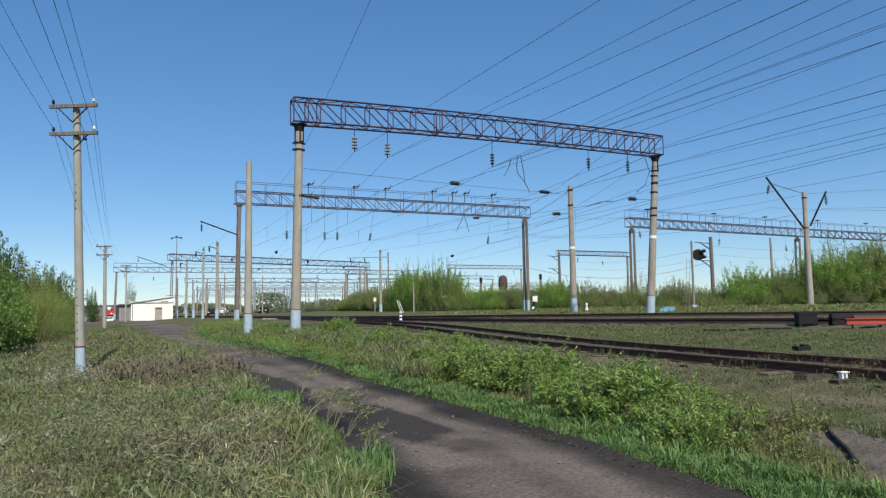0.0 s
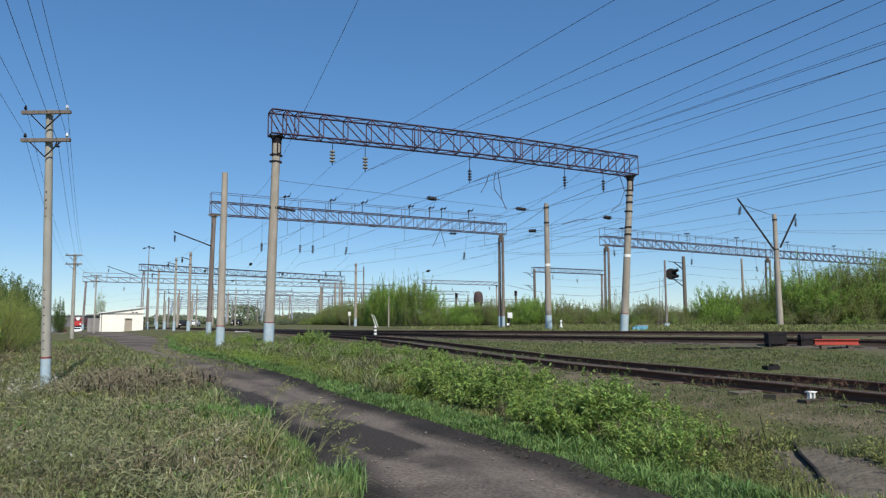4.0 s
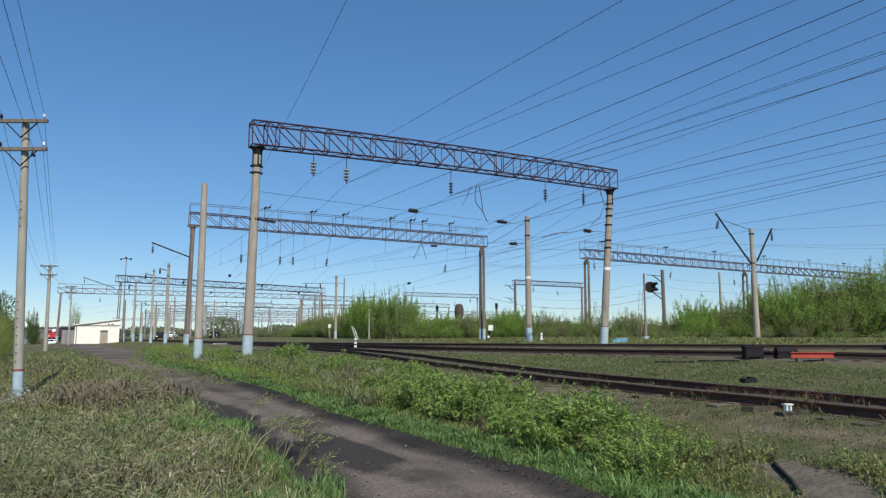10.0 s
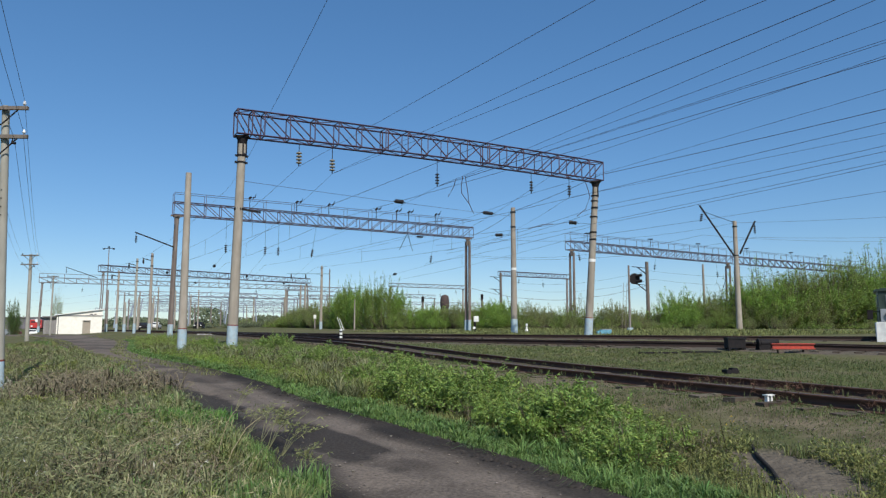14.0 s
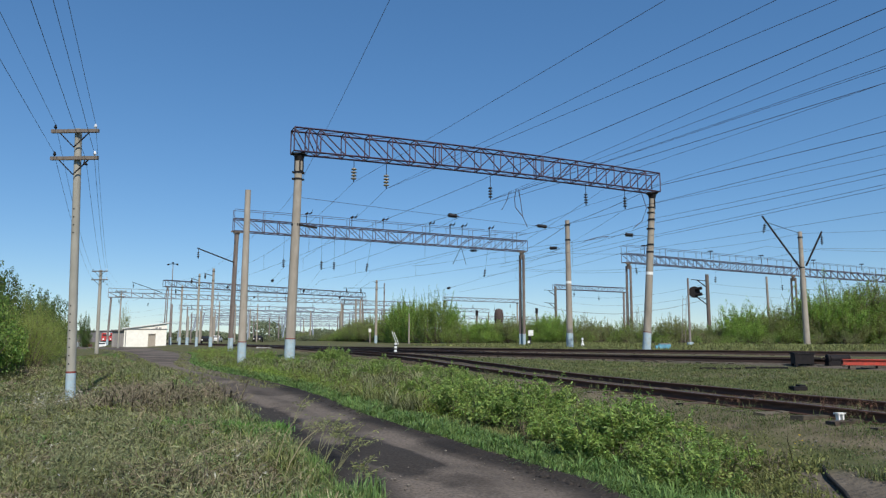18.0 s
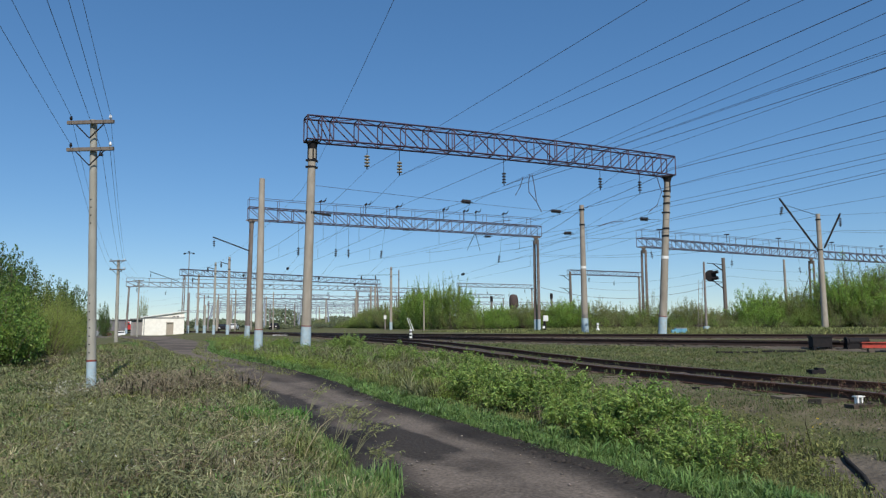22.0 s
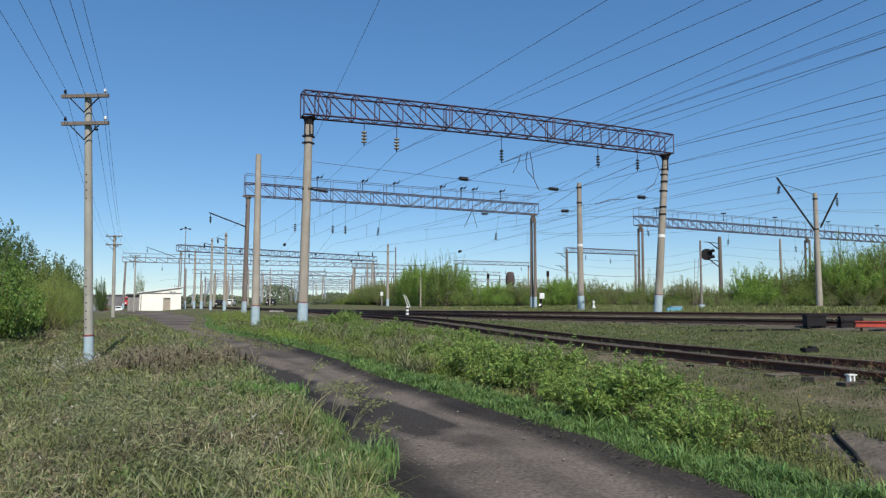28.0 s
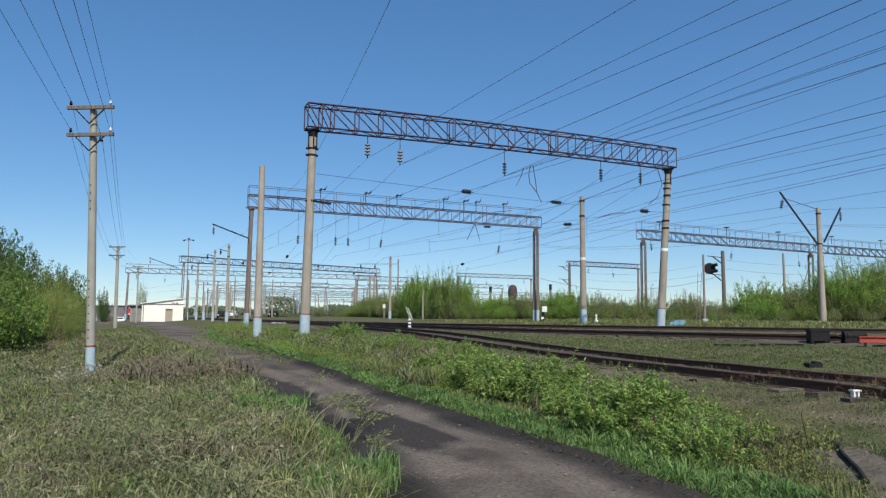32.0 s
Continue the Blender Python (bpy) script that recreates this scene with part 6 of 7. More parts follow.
LEFT = "trees by the left of the road"
P_WILLOW = shooting_tree("willow", 70, 4.0, 3.4, 80, 30000, 0.05, LEAF_WILLOW, "dome of yellow-green drooping willow by the roadside", group=LEFT, spread=0.16, low=0.2, arch=0.5, slim=0.26)
P_DARK = shooting_tree("leafy_shrub", 71, 4.6, 2.6, 60, 12500, 0.095, LEAF_SHRUB, "dense leafy shrub in deep green", group=LEFT, spread=0.2, low=0.22)
P_BACK = shooting_tree("young_tree", 72, 6.0, 2.4, 50, 12000, 0.09, LEAF_DARK, "taller dark green tree behind the willow", group=LEFT, spread=0.26, low=0.1)
for x, y, s, turn, sz in ((-19.2, 28.3, 0.38, 0, 0.82), (-21.4, 32.0, 0.46, 130, 0.98), (-20.8, 28.5, 0.42, 70, 0.85), (-24.1, 35.5, 0.52, 200, 1.1), (-26.6, 39.0, 0.5, 20, 1.05)):
    plant(P_WILLOW, x, y, s, turn, sz)
for x, y, s, turn, sz in ((-17.9, 23.6, 0.5, 20, 0.72), (-19.8, 25.6, 0.62, 140, 0.84), (-19.4, 22.6, 0.62, 60, 0.76), (-20.6, 27.6, 0.5, 320, 0.8), (-22.6, 28.0, 0.7, 200, 0.98), (-22.5, 25.0, 0.8, 100, 1.0)):
    plant(P_DARK, x, y, s, turn, sz)
for x, y, s, sz in ((-27.6, 36.0, 0.75, 1.1), (-25.8, 36.0, 0.66, 0.93), (-29.6, 38.0, 0.9, 1.2), (-24.0, 36.0, 0.5, 0.72), (-26.0, 40.0, 0.6, 0.74), (-28.6, 44.0, 0.5, 0.66), (-24.6, 32.0, 0.7, 0.86), (-27.0, 33.0, 0.9, 1.05)):
    plant(P_BACK, x, y, s, rnd.uniform(0, 360), sz)
plant(P_OLIVE[1 % len(P_OLIVE)], -57.0, 107.6, 0.42, 40, 1.75)
plant(P_BACK, -70.8, 120.0, 0.5, 30, 1.25)
plant(P_BACK, -76.5, 121.0, 0.6, 130, 0.7)
plant(P_OLIVE[0], -80, 118.0, 1.0, 130, 0.8)

# roadside bushes on the bank
BANK = "bushes on the roadside bank"
P_BUSH = [shooting_tree("roadside_bush", 80 + i, 0.85, 0.56, 44, 5200, 0.031, LEAF_BUSH, "low leafy bush in bright spring green on the bank", "bush", group=BANK, spread=0.17, low=0.34, lean=0.3, whips=8, slim=0.3) for i in range(3)]
edge = smooth_line(BANK_LINE, 0.1)
def on_bank(y, out):
    x = float(np.interp(y, edge[:, 1], edge[:, 0]))
    return x + out * 0.93, y + out * 0.36
for y, out, s in ((7.3, 1.2, 0.85), (7.7, 1.8, 0.85), (8.2, 1.35, 1.0), (8.4, 1.75, 1.0), (8.7, 1.9, 0.95), (9.0, 1.6, 1.0), (7.9, 1.5, 0.9), (9.2, 1.3, 1.0), (9.7, 1.8, 0.95), (10.3, 1.35, 0.9), (10.9, 1.8, 0.85), (11.4, 1.4, 1.0), (12.0, 1.9, 1.05), (12.5, 1.4, 0.95), (13.2, 1.8, 0.95), (13.8, 1.4, 1.0), (14.5, 1.9, 1.0), (15.2, 1.5, 0.85), (15.9, 2.0, 0.7),
                   (16.8, 1.6, 0.75), (16.2, 2.6, 0.7), (18.0, 2.9, 0.7), (20.0, 3.1, 0.7), (22.0, 2.8, 0.8), (24.4, 2.9, 0.8), (27.0, 3.2, 0.85), (21.2, 1.2, 0.6), (23.2, 1.1, 0.6), (26.0, 1.2, 0.65), (28.6, 1.3, 0.7), (31.6, 1.5, 0.75), (17.6, 2.1, 0.75), (18.6, 1.7, 0.9), (19.4, 2.2, 0.85), (20.3, 1.8, 0.7), (21.4, 2.0, 0.55), (22.6, 1.7, 0.6), (23.8, 2.1, 0.6), (25.0, 1.8, 0.65), (26.4, 2.2, 0.6), (27.8, 2.0, 0.7), (29.4, 2.3, 0.7), (31.0, 2.6, 0.6), (33.0, 2.4, 0.6), (35.0, 2.8, 0.6), (25.6, 3.0, 0.5), (29.0, 3.4, 0.5)):
    if 17.2 < y < 20.6 and out < 2.6:
        continue
    x, yy = on_bank(y, out - (0.3 if y < 17 else 0.1))
    s *= rnd.choice((0.72, 0.95, 1.05, 1.25)) * (1.25 if y > 16.5 else 1.0)
    plant(P_BUSH[rnd.randrange(3)], x, yy, s, rnd.uniform(0, 360), s * rnd.uniform(0.7, 0.92), 0.02)
retire(P_FRESH + P_MID + P_OLIVE + P_TALL + P_BROAD + P_LOW + [P_WILLOW, P_DARK, P_BACK] + P_BUSH)


def far_woods():
    rs = np.random.RandomState(7)
    n = 70000
    x = rs.uniform(-330, 330, n)
    y = 330 + 60 * np.sin(x / 70) + rs.uniform(0, 30, n)
    top = np.where(x < -95, 2.6 + 0.8 * np.sin(x / 5.0), 4.6 + 1.4 * np.sin(x / 9.0) + 1.2 * np.sin(x / 3.7 + 1) + 1.3 * np.sin(x / 23))
    z = 0.5 + (top + 1.0) * rs.uniform(0, 1, n)
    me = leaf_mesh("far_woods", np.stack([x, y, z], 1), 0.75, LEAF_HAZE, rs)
    tagged(new("far_woods", me), "low belt of hazy green woods on the skyline", "woods", kind="stuff")


far_woods()

# ------------------------------------------------------------------ grass and weeds
def blades(name, xy, h, w, mat, label, rs, lean=0.5, category="grass", z_off=0.0, curl=0.6):
    """Bent blades standing at the points xy."""
    n = len(xy)
    z = height(xy[:, 0], xy[:, 1]) + z_off
    ang = rs.uniform(0, 2 * math.pi, n)
    d = np.stack([np.cos(ang), np.sin(ang)], 1)
    ln = np.abs(rs.normal(0, lean, n))
    hh = h * rs.uniform(0.45, 1.15, n) * (1.0 + 0.55 * swell(xy[:, 0], xy[:, 1], 0.55, 4.0))
    a2 = ang + rs.uniform(0.9, 2.2, n)
    s = np.stack([np.cos(a2), np.sin(a2)], 1) * (w * rs.uniform(0.6, 1.3, n))[:, None]
    base = np.column_stack([xy, z - 0.02])
    mid = np.column_stack([xy + d * (ln * hh * 0.4)[:, None], z + hh * 0.6])
    tip = np.column_stack([xy + d * (ln * hh * (0.6 + curl))[:, None], z + hh * np.clip(1.05 - ln * 0.45, 0.35, 1.1)])
    s3 = np.column_stack([s, np.zeros(n)])
    v = np.stack([base - s3, base + s3, mid + s3 * 0.8, mid - s3 * 0.8, tip], 1).reshape(-1, 3)
    k = np.arange(n) * 5
    me = array_mesh(name, v, [np.stack([k, k + 1, k + 2, k + 3], 1), np.stack([k + 3, k + 2, k + 4], 1)], mat)
    return tagged(new(name, me), label, category, kind="stuff")


def scatter(rs, n, x0, x1, y0, y1, keep, power=1.15):
    """Points in a rectangle of the plan, denser near the origin, for which keep() holds."""
    out = []
    got = 0
    while got < n:
        m = n * 3
        u = rs.uniform(0, 1, m)
        y = y0 * (y1 / y0) ** u if power > 1 else rs.uniform(y0, y1, m)
        x = rs.uniform(x0, x1, m)
        xy = np.stack([x, y], 1)
        xy = xy[in_view(xy)]
        xy = xy[keep(xy, rs)]
        out.append(xy)
        got += len(xy)
    return np.concatenate(out)[:n]


LE, RE, BE = smooth_line(ROAD_L, 1.5), smooth_line(ROAD_R, 1.5), smooth_line(BANK_LINE, 1.5)


def in_view(xy):
    a = xy[:, 0] / np.maximum(xy[:, 1], 0.1)
    return (a > -0.92) & (a < 0.86)


def patch(xy, size, seed):
    return swell(xy[:, 0], xy[:, 1], size, seed)


def bare(xy):
    """The trodden bank round the cut hose."""
    return np.hypot((xy[:, 0] - 3.62) / 0.5, (xy[:, 1] - 7.0) / 1.25) < 0.9 + 0.25 * swell(xy[:, 0], xy[:, 1], 0.2, 5.0)


def left_side(lo, hi, seed=0.0, cut=-2.0):
    def keep(xy, rs):
        d = -beside(xy, LE)
        return (d > lo) & (d < hi) & (patch(xy, 1.3, seed) > cut)
    return keep


def right_side(lo, hi, seed=0.0, cut=-2.0):
    def keep(xy, rs):
        d = beside(xy, RE if lo < 0.8 else BE)
        return ~bare(xy) & (d > lo + 0.15 * swell(xy[:, 0], xy[:, 1], 0.5)) & (d < hi) & (patch(xy, 1.3, seed) > cut)
    return keep


def width_at(xy, w):
    return w * (0.6 + np.hypot(xy[:, 0], xy[:, 1]) / 14)


rs = np.random.RandomState(21)
for name, n, box, keep, h, w, mat, label, lean in (
        ("dull_grass", 26000, (-28, 2, 3.2, 60), left_side(0.0, 22, 17.0, -0.3), 0.15, 0.0038, GRASS_DULL, "dull olive grass on the roadside verge", 0.9),
        ("verge_grass", 16000, (-28, 2, 3.2, 40), left_side(0.0, 0.9, 1.0), 0.16, 0.0045, GRASS_FRESH, "bright green grass along the road's edge", 0.5),
        ("green_patch", 12000, (-28, 2, 3.2, 50), left_side(0.4, 16, 2.0, 0.3), 0.17, 0.004, GRASS_FRESH, "fresh green grass patches on the verge", 0.5),
        ("straw", 12000, (-28, 2, 3.2, 40), left_side(0.3, 20, 5.0, -0.1), 0.24, 0.0032, STRAW, "dry bleached straw among the grass", 1.0),
        ("bank_grass", 34000, (-30, 6, 5.0, 60), right_side(0.0, 0.85), 0.13, 0.005, GRASS_FRESH, "lush green grass along the bank's foot", 0.75),
        ("bank_weeds", 24000, (-30, 8, 5.0, 62), right_side(0.7, 2.5), 0.16, 0.0045, GRASS_DULL, "mixed weeds and grass on the bank", 0.9),
        ("track_grass", 52000, (-12, 16, 6.0, 60), right_side(2.4, 6.0, 4.0, -0.3), 0.035, 0.0028, TURF_LOW, "short dull grass beside the siding", 1.2),
        ("track_green", 22000, (-12, 12, 6.0, 40), right_side(2.0, 5.2, 9.0, -0.05), 0.045, 0.003, TURF_GREEN, "patches of green grass beside the siding", 1.0),
        ("between_grass", 52000, (-12, 22, 12.0, 55), right_side(6.6, 15.5, 6.0, -0.6), 0.055, 0.0035, TURF_LOW, "short grass between the tracks", 1.1),
        ("between_green", 26000, (-12, 22, 12.0, 55), right_side(6.6, 14.5, 8.0, -0.2), 0.07, 0.0035, TURF_GREEN, "green grass between the tracks", 0.9),
        ("far_grass", 26000, (-10, 60, 40.0, 75), right_side(23, 40, 3.0), 0.22, 0.005, GRASS_DULL, "rank grass before the shrubs", 0.9)):
    xy = scatter(rs, n, *box, keep)
    blades(name, xy, h, width_at(xy, w), mat, label, rs, lean)


for name, keep in (("left_edge_grass", left_side(-0.9, 0.3)), ("right_edge_grass", right_side(-0.8, 0.3))):
    xy = scatter(rs, 4500, -46, -5, 20, 80, keep)
    blades(name, xy, 0.1, width_at(xy, 0.004), GRASS_DULL, "thin grass creeping over the road's edge", rs, 0.8)


def litter(name, n, box, keep, length, rad, mat, label, lift=0.25, off=0.0):
    """Bent dead stems lying and leaning in the grass."""
    xy = scatter(rs, n, *box, keep)
    z = height(xy[:, 0], xy[:, 1])
    a = rs.uniform(0, 2 * math.pi, n)
    L = length * rs.uniform(0.4, 1.2, n)
    rise = rs.uniform(0.0, 1.0, n) ** 2 * lift + 0.05
    d = np.stack([np.cos(a), np.sin(a), np.zeros(n)], 1)
    p0 = np.column_stack([xy, z + off + rs.uniform(0.0, 0.08, n)])
    p1 = p0 + d * (L * 0.5)[:, None] + np.column_stack([np.zeros((n, 2)), rise])
    p2 = p0 + d * L[:, None] + np.column_stack([rs.normal(0, 0.06, (n, 2)), rise * rs.uniform(0.3, 1.6, n)])
    r = (rad * (0.7 + np.hypot(xy[:, 0], xy[:, 1]) / 16))[:, None]
    s = np.stack([-d[:, 1], d[:, 0], np.zeros(n)], 1) * r
    t = np.array([0, 0, 1.0])[None] * r
    v = np.stack([p0 - s, p0 + s, p0 + t * 1.6, p1 - s, p1 + s, p1 + t * 1.6, p2], 1).reshape(-1, 3)
    k = np.arange(n) * 7
    q = np.concatenate([np.stack([k + i, k + (i + 1) % 3, k + 3 + (i + 1) % 3, k + 3 + i], 1) for i in range(3)])
    tr = np.concatenate([np.stack([k + 3 + i, k + 3 + (i + 1) % 3, k + 6], 1) for i in range(3)])
    tagged(new(name, array_mesh(name, v, [q, tr], mat)), label, "dead stems", kind="stuff")


litter("dead_stems", 6500, (-28, 2, 3.2, 40), left_side(0.5, 20, 5.0, 0.0), 0.34, 0.0035, DEAD_STEM, "grey-brown matted dead stems in the verge", 0.14)
litter("bleached_mat", 1300, (-7, -1, 4.2, 8.5), left_side(0.7, 8, 21.0, -0.1), 0.4, 0.0032, STRAW, "bleached flattened straw at the front of the verge", 0.16)
litter("twigs", 2600, (-28, 2, 5.0, 30), left_side(1.0, 14, 11.0, 0.35), 0.3, 0.004, DEAD_STEM, "heaps of dark dead twigs on the verge", 0.18)
litter("straw_stems", 2600, (-28, 2, 3.2, 30), left_side(0.3, 18, 7.0, -0.4), 0.35, 0.003, STRAW, "pale dry stalks leaning in the verge", 0.22)
litter("bank_stems", 1200, (-10, 6, 7.5, 30), right_side(1.0, 2.4, 7.0, 0.0), 0.3, 0.0035, DEAD_STEM, "dead brown stems under the bushes", 0.35)


def tussocks(name, tufts, per, box, keep, h, w, mat, label, rad=0.05):
    """Tufts of blades that arch outwards from one root."""
    c = scatter(rs, tufts, *box, keep)
    size = np.repeat(rs.uniform(0.45, 1.25, tufts), per)
    root = np.repeat(c, per, 0)
    n = len(root)
    ang = rs.uniform(0, 2 * math.pi, n)
    d = np.stack([np.cos(ang), np.sin(ang)], 1)
    xy = root + d * (rad * size * rs.uniform(0, 1, n))[:, None]
    z = height(xy[:, 0], xy[:, 1])
    out = h * size * np.abs(rs.normal(0.2, 0.75, n))
    hh = h * size * rs.uniform(0.45, 1.1, n)
    ww = width_at(xy, w) * rs.uniform(0.6, 1.3, n)
    side = np.column_stack([-d[:, 1] * ww, d[:, 0] * ww, np.zeros(n)])
    base = np.column_stack([xy, z - 0.02])
    mid = np.column_stack([xy + d * (out * 0.35)[:, None], z + hh * 0.7])
    top = np.column_stack([xy + d * (out * 0.8)[:, None], z + hh * 0.95])
    tip = np.column_stack([xy + d * (out * 1.35)[:, None], z + hh * np.clip(1.1 - out / (hh + 0.02) * 0.45, 0.25, 1.1)])
    v = np.stack([base - side * 0.8, base + side * 0.8, mid + side, mid - side, top + side * 0.8, top - side * 0.8, tip], 1).reshape(-1, 3)
    k = np.arange(n) * 7
    me = array_mesh(name, v, [np.concatenate([np.stack([k, k + 1, k + 2, k + 3], 1), np.stack([k + 3, k + 2, k + 4, k + 5], 1)]), np.stack([k + 5, k + 4, k + 6], 1)], mat)
    tagged(new(name, me), label, "grass", kind="stuff")


tussocks("olive_tussocks", 700, 40, (-28, 2, 4.5, 34), left_side(0.2, 18, 5.0, -0.5), 0.26, 0.0042, GRASS_DULL, "arching olive grass tussocks on the verge")
tussocks("grey_tussocks", 230, 44, (-28, 2, 3.4, 34), left_side(0.3, 18, 8.0, 0.2), 0.3, 0.0042, SAGE, "grey-green weedy tussocks on the verge")
tussocks("green_tussocks", 330, 44, (-28, 2, 3.4, 34), left_side(0.0, 12, 2.0, -0.2), 0.18, 0.005, GRASS_FRESH, "green grass tussocks on the verge")
tussocks("straw_tussocks", 240, 36, (-28, 2, 3.4, 30), left_side(0.3, 16, 7.0, 0.0), 0.22, 0.0035, STRAW, "bleached straw tussocks on the verge")
tussocks("bank_tussocks", 420, 40, (-30, 8, 4.6, 40), right_side(0.1, 0.85, 3.0), 0.17, 0.005, GRASS_FRESH, "green grass tussocks at the bank's foot")
tussocks("bank_tall_grass", 170, 46, (-18, 4, 14.5, 32), right_side(0.6, 3.2, 19.0, 0.0), 0.42, 0.0042, SAGE, "tall grey-green grass on the bank")
tussocks("bank_olive_grass", 150, 46, (-18, 4, 14.5, 40), right_side(0.5, 3.2, 23.0, 0.0), 0.36, 0.0042, GRASS_DULL, "tall olive grass on the bank")
tussocks("pale_track_tufts", 420, 26, (-2, 16, 17, 30), right_side(8.0, 13.5, 3.0, -0.5), 0.1, 0.0025, DRY_TURF, "pale taller grass tufts before the main track")


def weed_leaves(name, n, box, keep, h, size, mat, label, clump=0.05, per=14, slim=0.3):
    xy = scatter(rs, n // per, *box, keep)
    c = np.repeat(xy, per, 0)
    hh = rs.uniform(0, 1, len(c))
    c = c + rs.normal(0, clump, c.shape) * (1.2 - 0.6 * hh)[:, None]
    z = height(c[:, 0], c[:, 1]) + 0.02 + hh * h * np.repeat(rs.uniform(0.35, 1.3, len(xy)), per)
    me = leaf_mesh(name, np.column_stack([c, z]), size, mat, rs, 0.3, slim)
    tagged(new(name, me), label, "weeds", kind="stuff")


weed_leaves("tall_wormwood", 24000, (-28, 2, 4.0, 40), left_side(0.8, 16, 12.0, 0.15), 0.38, 0.03, SAGE, "tall clumps of grey-green wormwood on the verge", 0.1, 60, 0.15)
weed_leaves("tall_nettles", 6000, (-28, 2, 4.0, 40), left_side(0.5, 16, 14.0, 0.3), 0.2, 0.02, LEAF_MID, "clumps of green nettles on the verge", 0.1, 60, 0.28)
weed_leaves("sage_weeds", 40000, (-28, 2, 3.2, 45), left_side(0.4, 20, 9.0, -0.35), 0.16, 0.024, SAGE, "grey-green wormwood weeds on the verge", 0.05, 14, 0.15)
weed_leaves("low_weeds", 24000, (-28, 2, 3.2, 45), left_side(0.2, 20, 3.0, -0.2), 0.15, 0.024, LEAF_OLIVE, "low olive weeds on the verge", 0.05, 14, 0.1)
weed_leaves("bank_herbs", 16000, (-30, 8, 13.0, 26), right_side(0.6, 2.3, 2.0, 0.0), 0.26, 0.024, LEAF_MID, "leafy green herbs on the bank")
weed_leaves("far_bank_herbs", 26000, (-34, 4, 22.0, 62), right_side(0.5, 3.6, 2.0, 0.1), 0.36, 0.03, LEAF_MID, "leafy green herbs round the gantry's foot")
weed_leaves("pale_bank_herbs", 20000, (-34, 4, 16.0, 62), right_side(0.3, 3.6, 6.0, 0.1), 0.36, 0.036, LEAF_OLIVE, "olive weeds among the bank's herbs")
weed_leaves("trackside_herbs", 12000, (-10, 20, 8.0, 45), right_side(3.0, 12, 2.0, 0.2), 0.05, 0.016, TURF_GREEN, "small herbs beside the tracks")


weed_leaves("bank_foot_weeds", 22000, (-6, 8, 4.5, 16), right_side(0.9, 3.0, 5.0, -0.2), 0.14, 0.017, LEAF_OLIVE, "low leafy weeds on the bank's shoulder", 0.09, 40)
weed_leaves("brown_bank_weeds", 2200, (-6, 8, 4.5, 12), right_side(1.2, 2.6, 9.0, 0.1), 0.12, 0.014, DEAD_STEM, "withered brown weeds on the bank's shoulder", 0.1, 30)
xy = scatter(rs, 4200, -6, 8, 8.6, 20, right_side(0.85, 1.15))
blades("bush_stems", xy, 0.3, width_at(xy, 0.0035), DEAD_STEM, "dry brown stems at the bushes' feet", rs, 0.35, "dead stems")
weed_leaves("dandelions", 90, (-4, 8, 5.5, 16), right_side(1.2, 3.4), 0.16, 0.016, DANDELION, "yellow dandelion heads on the bank", 0.08, 3)


weed_leaves("grey_mugwort", 26000, (-14, 0, 5.0, 24), left_side(0.6, 10, 16.0, 0.2), 0.42, 0.034, SAGE, "grey mugwort stems in leaf on the verge", 0.07, 52, 0.16)


def plants(name, n, per, box, keep, h, length, wide, mat, label):
    """Leafy weeds: lance-shaped leaves rising from a stem, flat at the foot and steep at the top."""
    c = scatter(rs, n, *box, keep)
    m = n * per
    size = np.repeat(rs.uniform(0.5, 1.3, n), per)
    near = np.repeat(0.75 + np.hypot(c[:, 0], c[:, 1]) / 26, per)
    root = np.repeat(c, per, 0) + rs.normal(0, 0.05, (m, 2)) * size[:, None]
    tilt = np.repeat(rs.normal(0, 0.12, (n, 2)), per, 0)
    t = rs.uniform(0, 1, m)
    ang, up = rs.uniform(0, 2 * math.pi, m), np.radians(5 + 60 * t + rs.normal(0, 14, m))
    d = np.stack([np.cos(ang) * np.cos(up), np.sin(ang) * np.cos(up), np.sin(up)], 1)
    side = np.stack([-np.sin(ang), np.cos(ang), rs.normal(0, 0.35, m)], 1)
    p = np.column_stack([root + tilt * t[:, None], height(root[:, 0], root[:, 1]) + 0.01 + h * size * t])
    L = (length * size * near * (1.15 - 0.5 * t) * rs.uniform(0.6, 1.3, m))[:, None]
    w = (wide * size * near * rs.uniform(0.7, 1.3, m))[:, None]
    v = np.stack([p, p + d * L * 0.45 + side * w, p + d * L - np.array([0, 0, 0.25]) * L, p + d * L * 0.45 - side * w], 1).reshape(-1, 3)
    k = np.arange(m) * 4
    tagged(new(name, array_mesh(name, v, [np.stack([k, k + 1, k + 2, k + 3], 1)], mat)), label, "weeds", kind="stuff")


YELLOW_WEED = material("yellow_green_weed", (0.27, 0.29, 0.085), (0.19, 0.21, 0.065), 0.75, scale=2, per="island", spread=0.4, translucent=0.3)
VERGE = (-24, 2, 3.4, 30)
plants("wormwood", 1300, 40, VERGE, left_side(0.3, 16, 9.0, -0.2), 0.24, 0.085, 0.0055, SAGE, "grey-green wormwood plants on the verge")
plants("olive_weeds", 900, 36, VERGE, left_side(0.2, 16, 4.0, -0.3), 0.2, 0.10, 0.0045, GRASS_DULL, "olive leafy weeds on the verge")
plants("green_weeds", 260, 36, VERGE, left_side(0.1, 14, 13.0, 0.1), 0.17, 0.08, 0.006, GRASS_FRESH, "fresh green weeds on the verge")
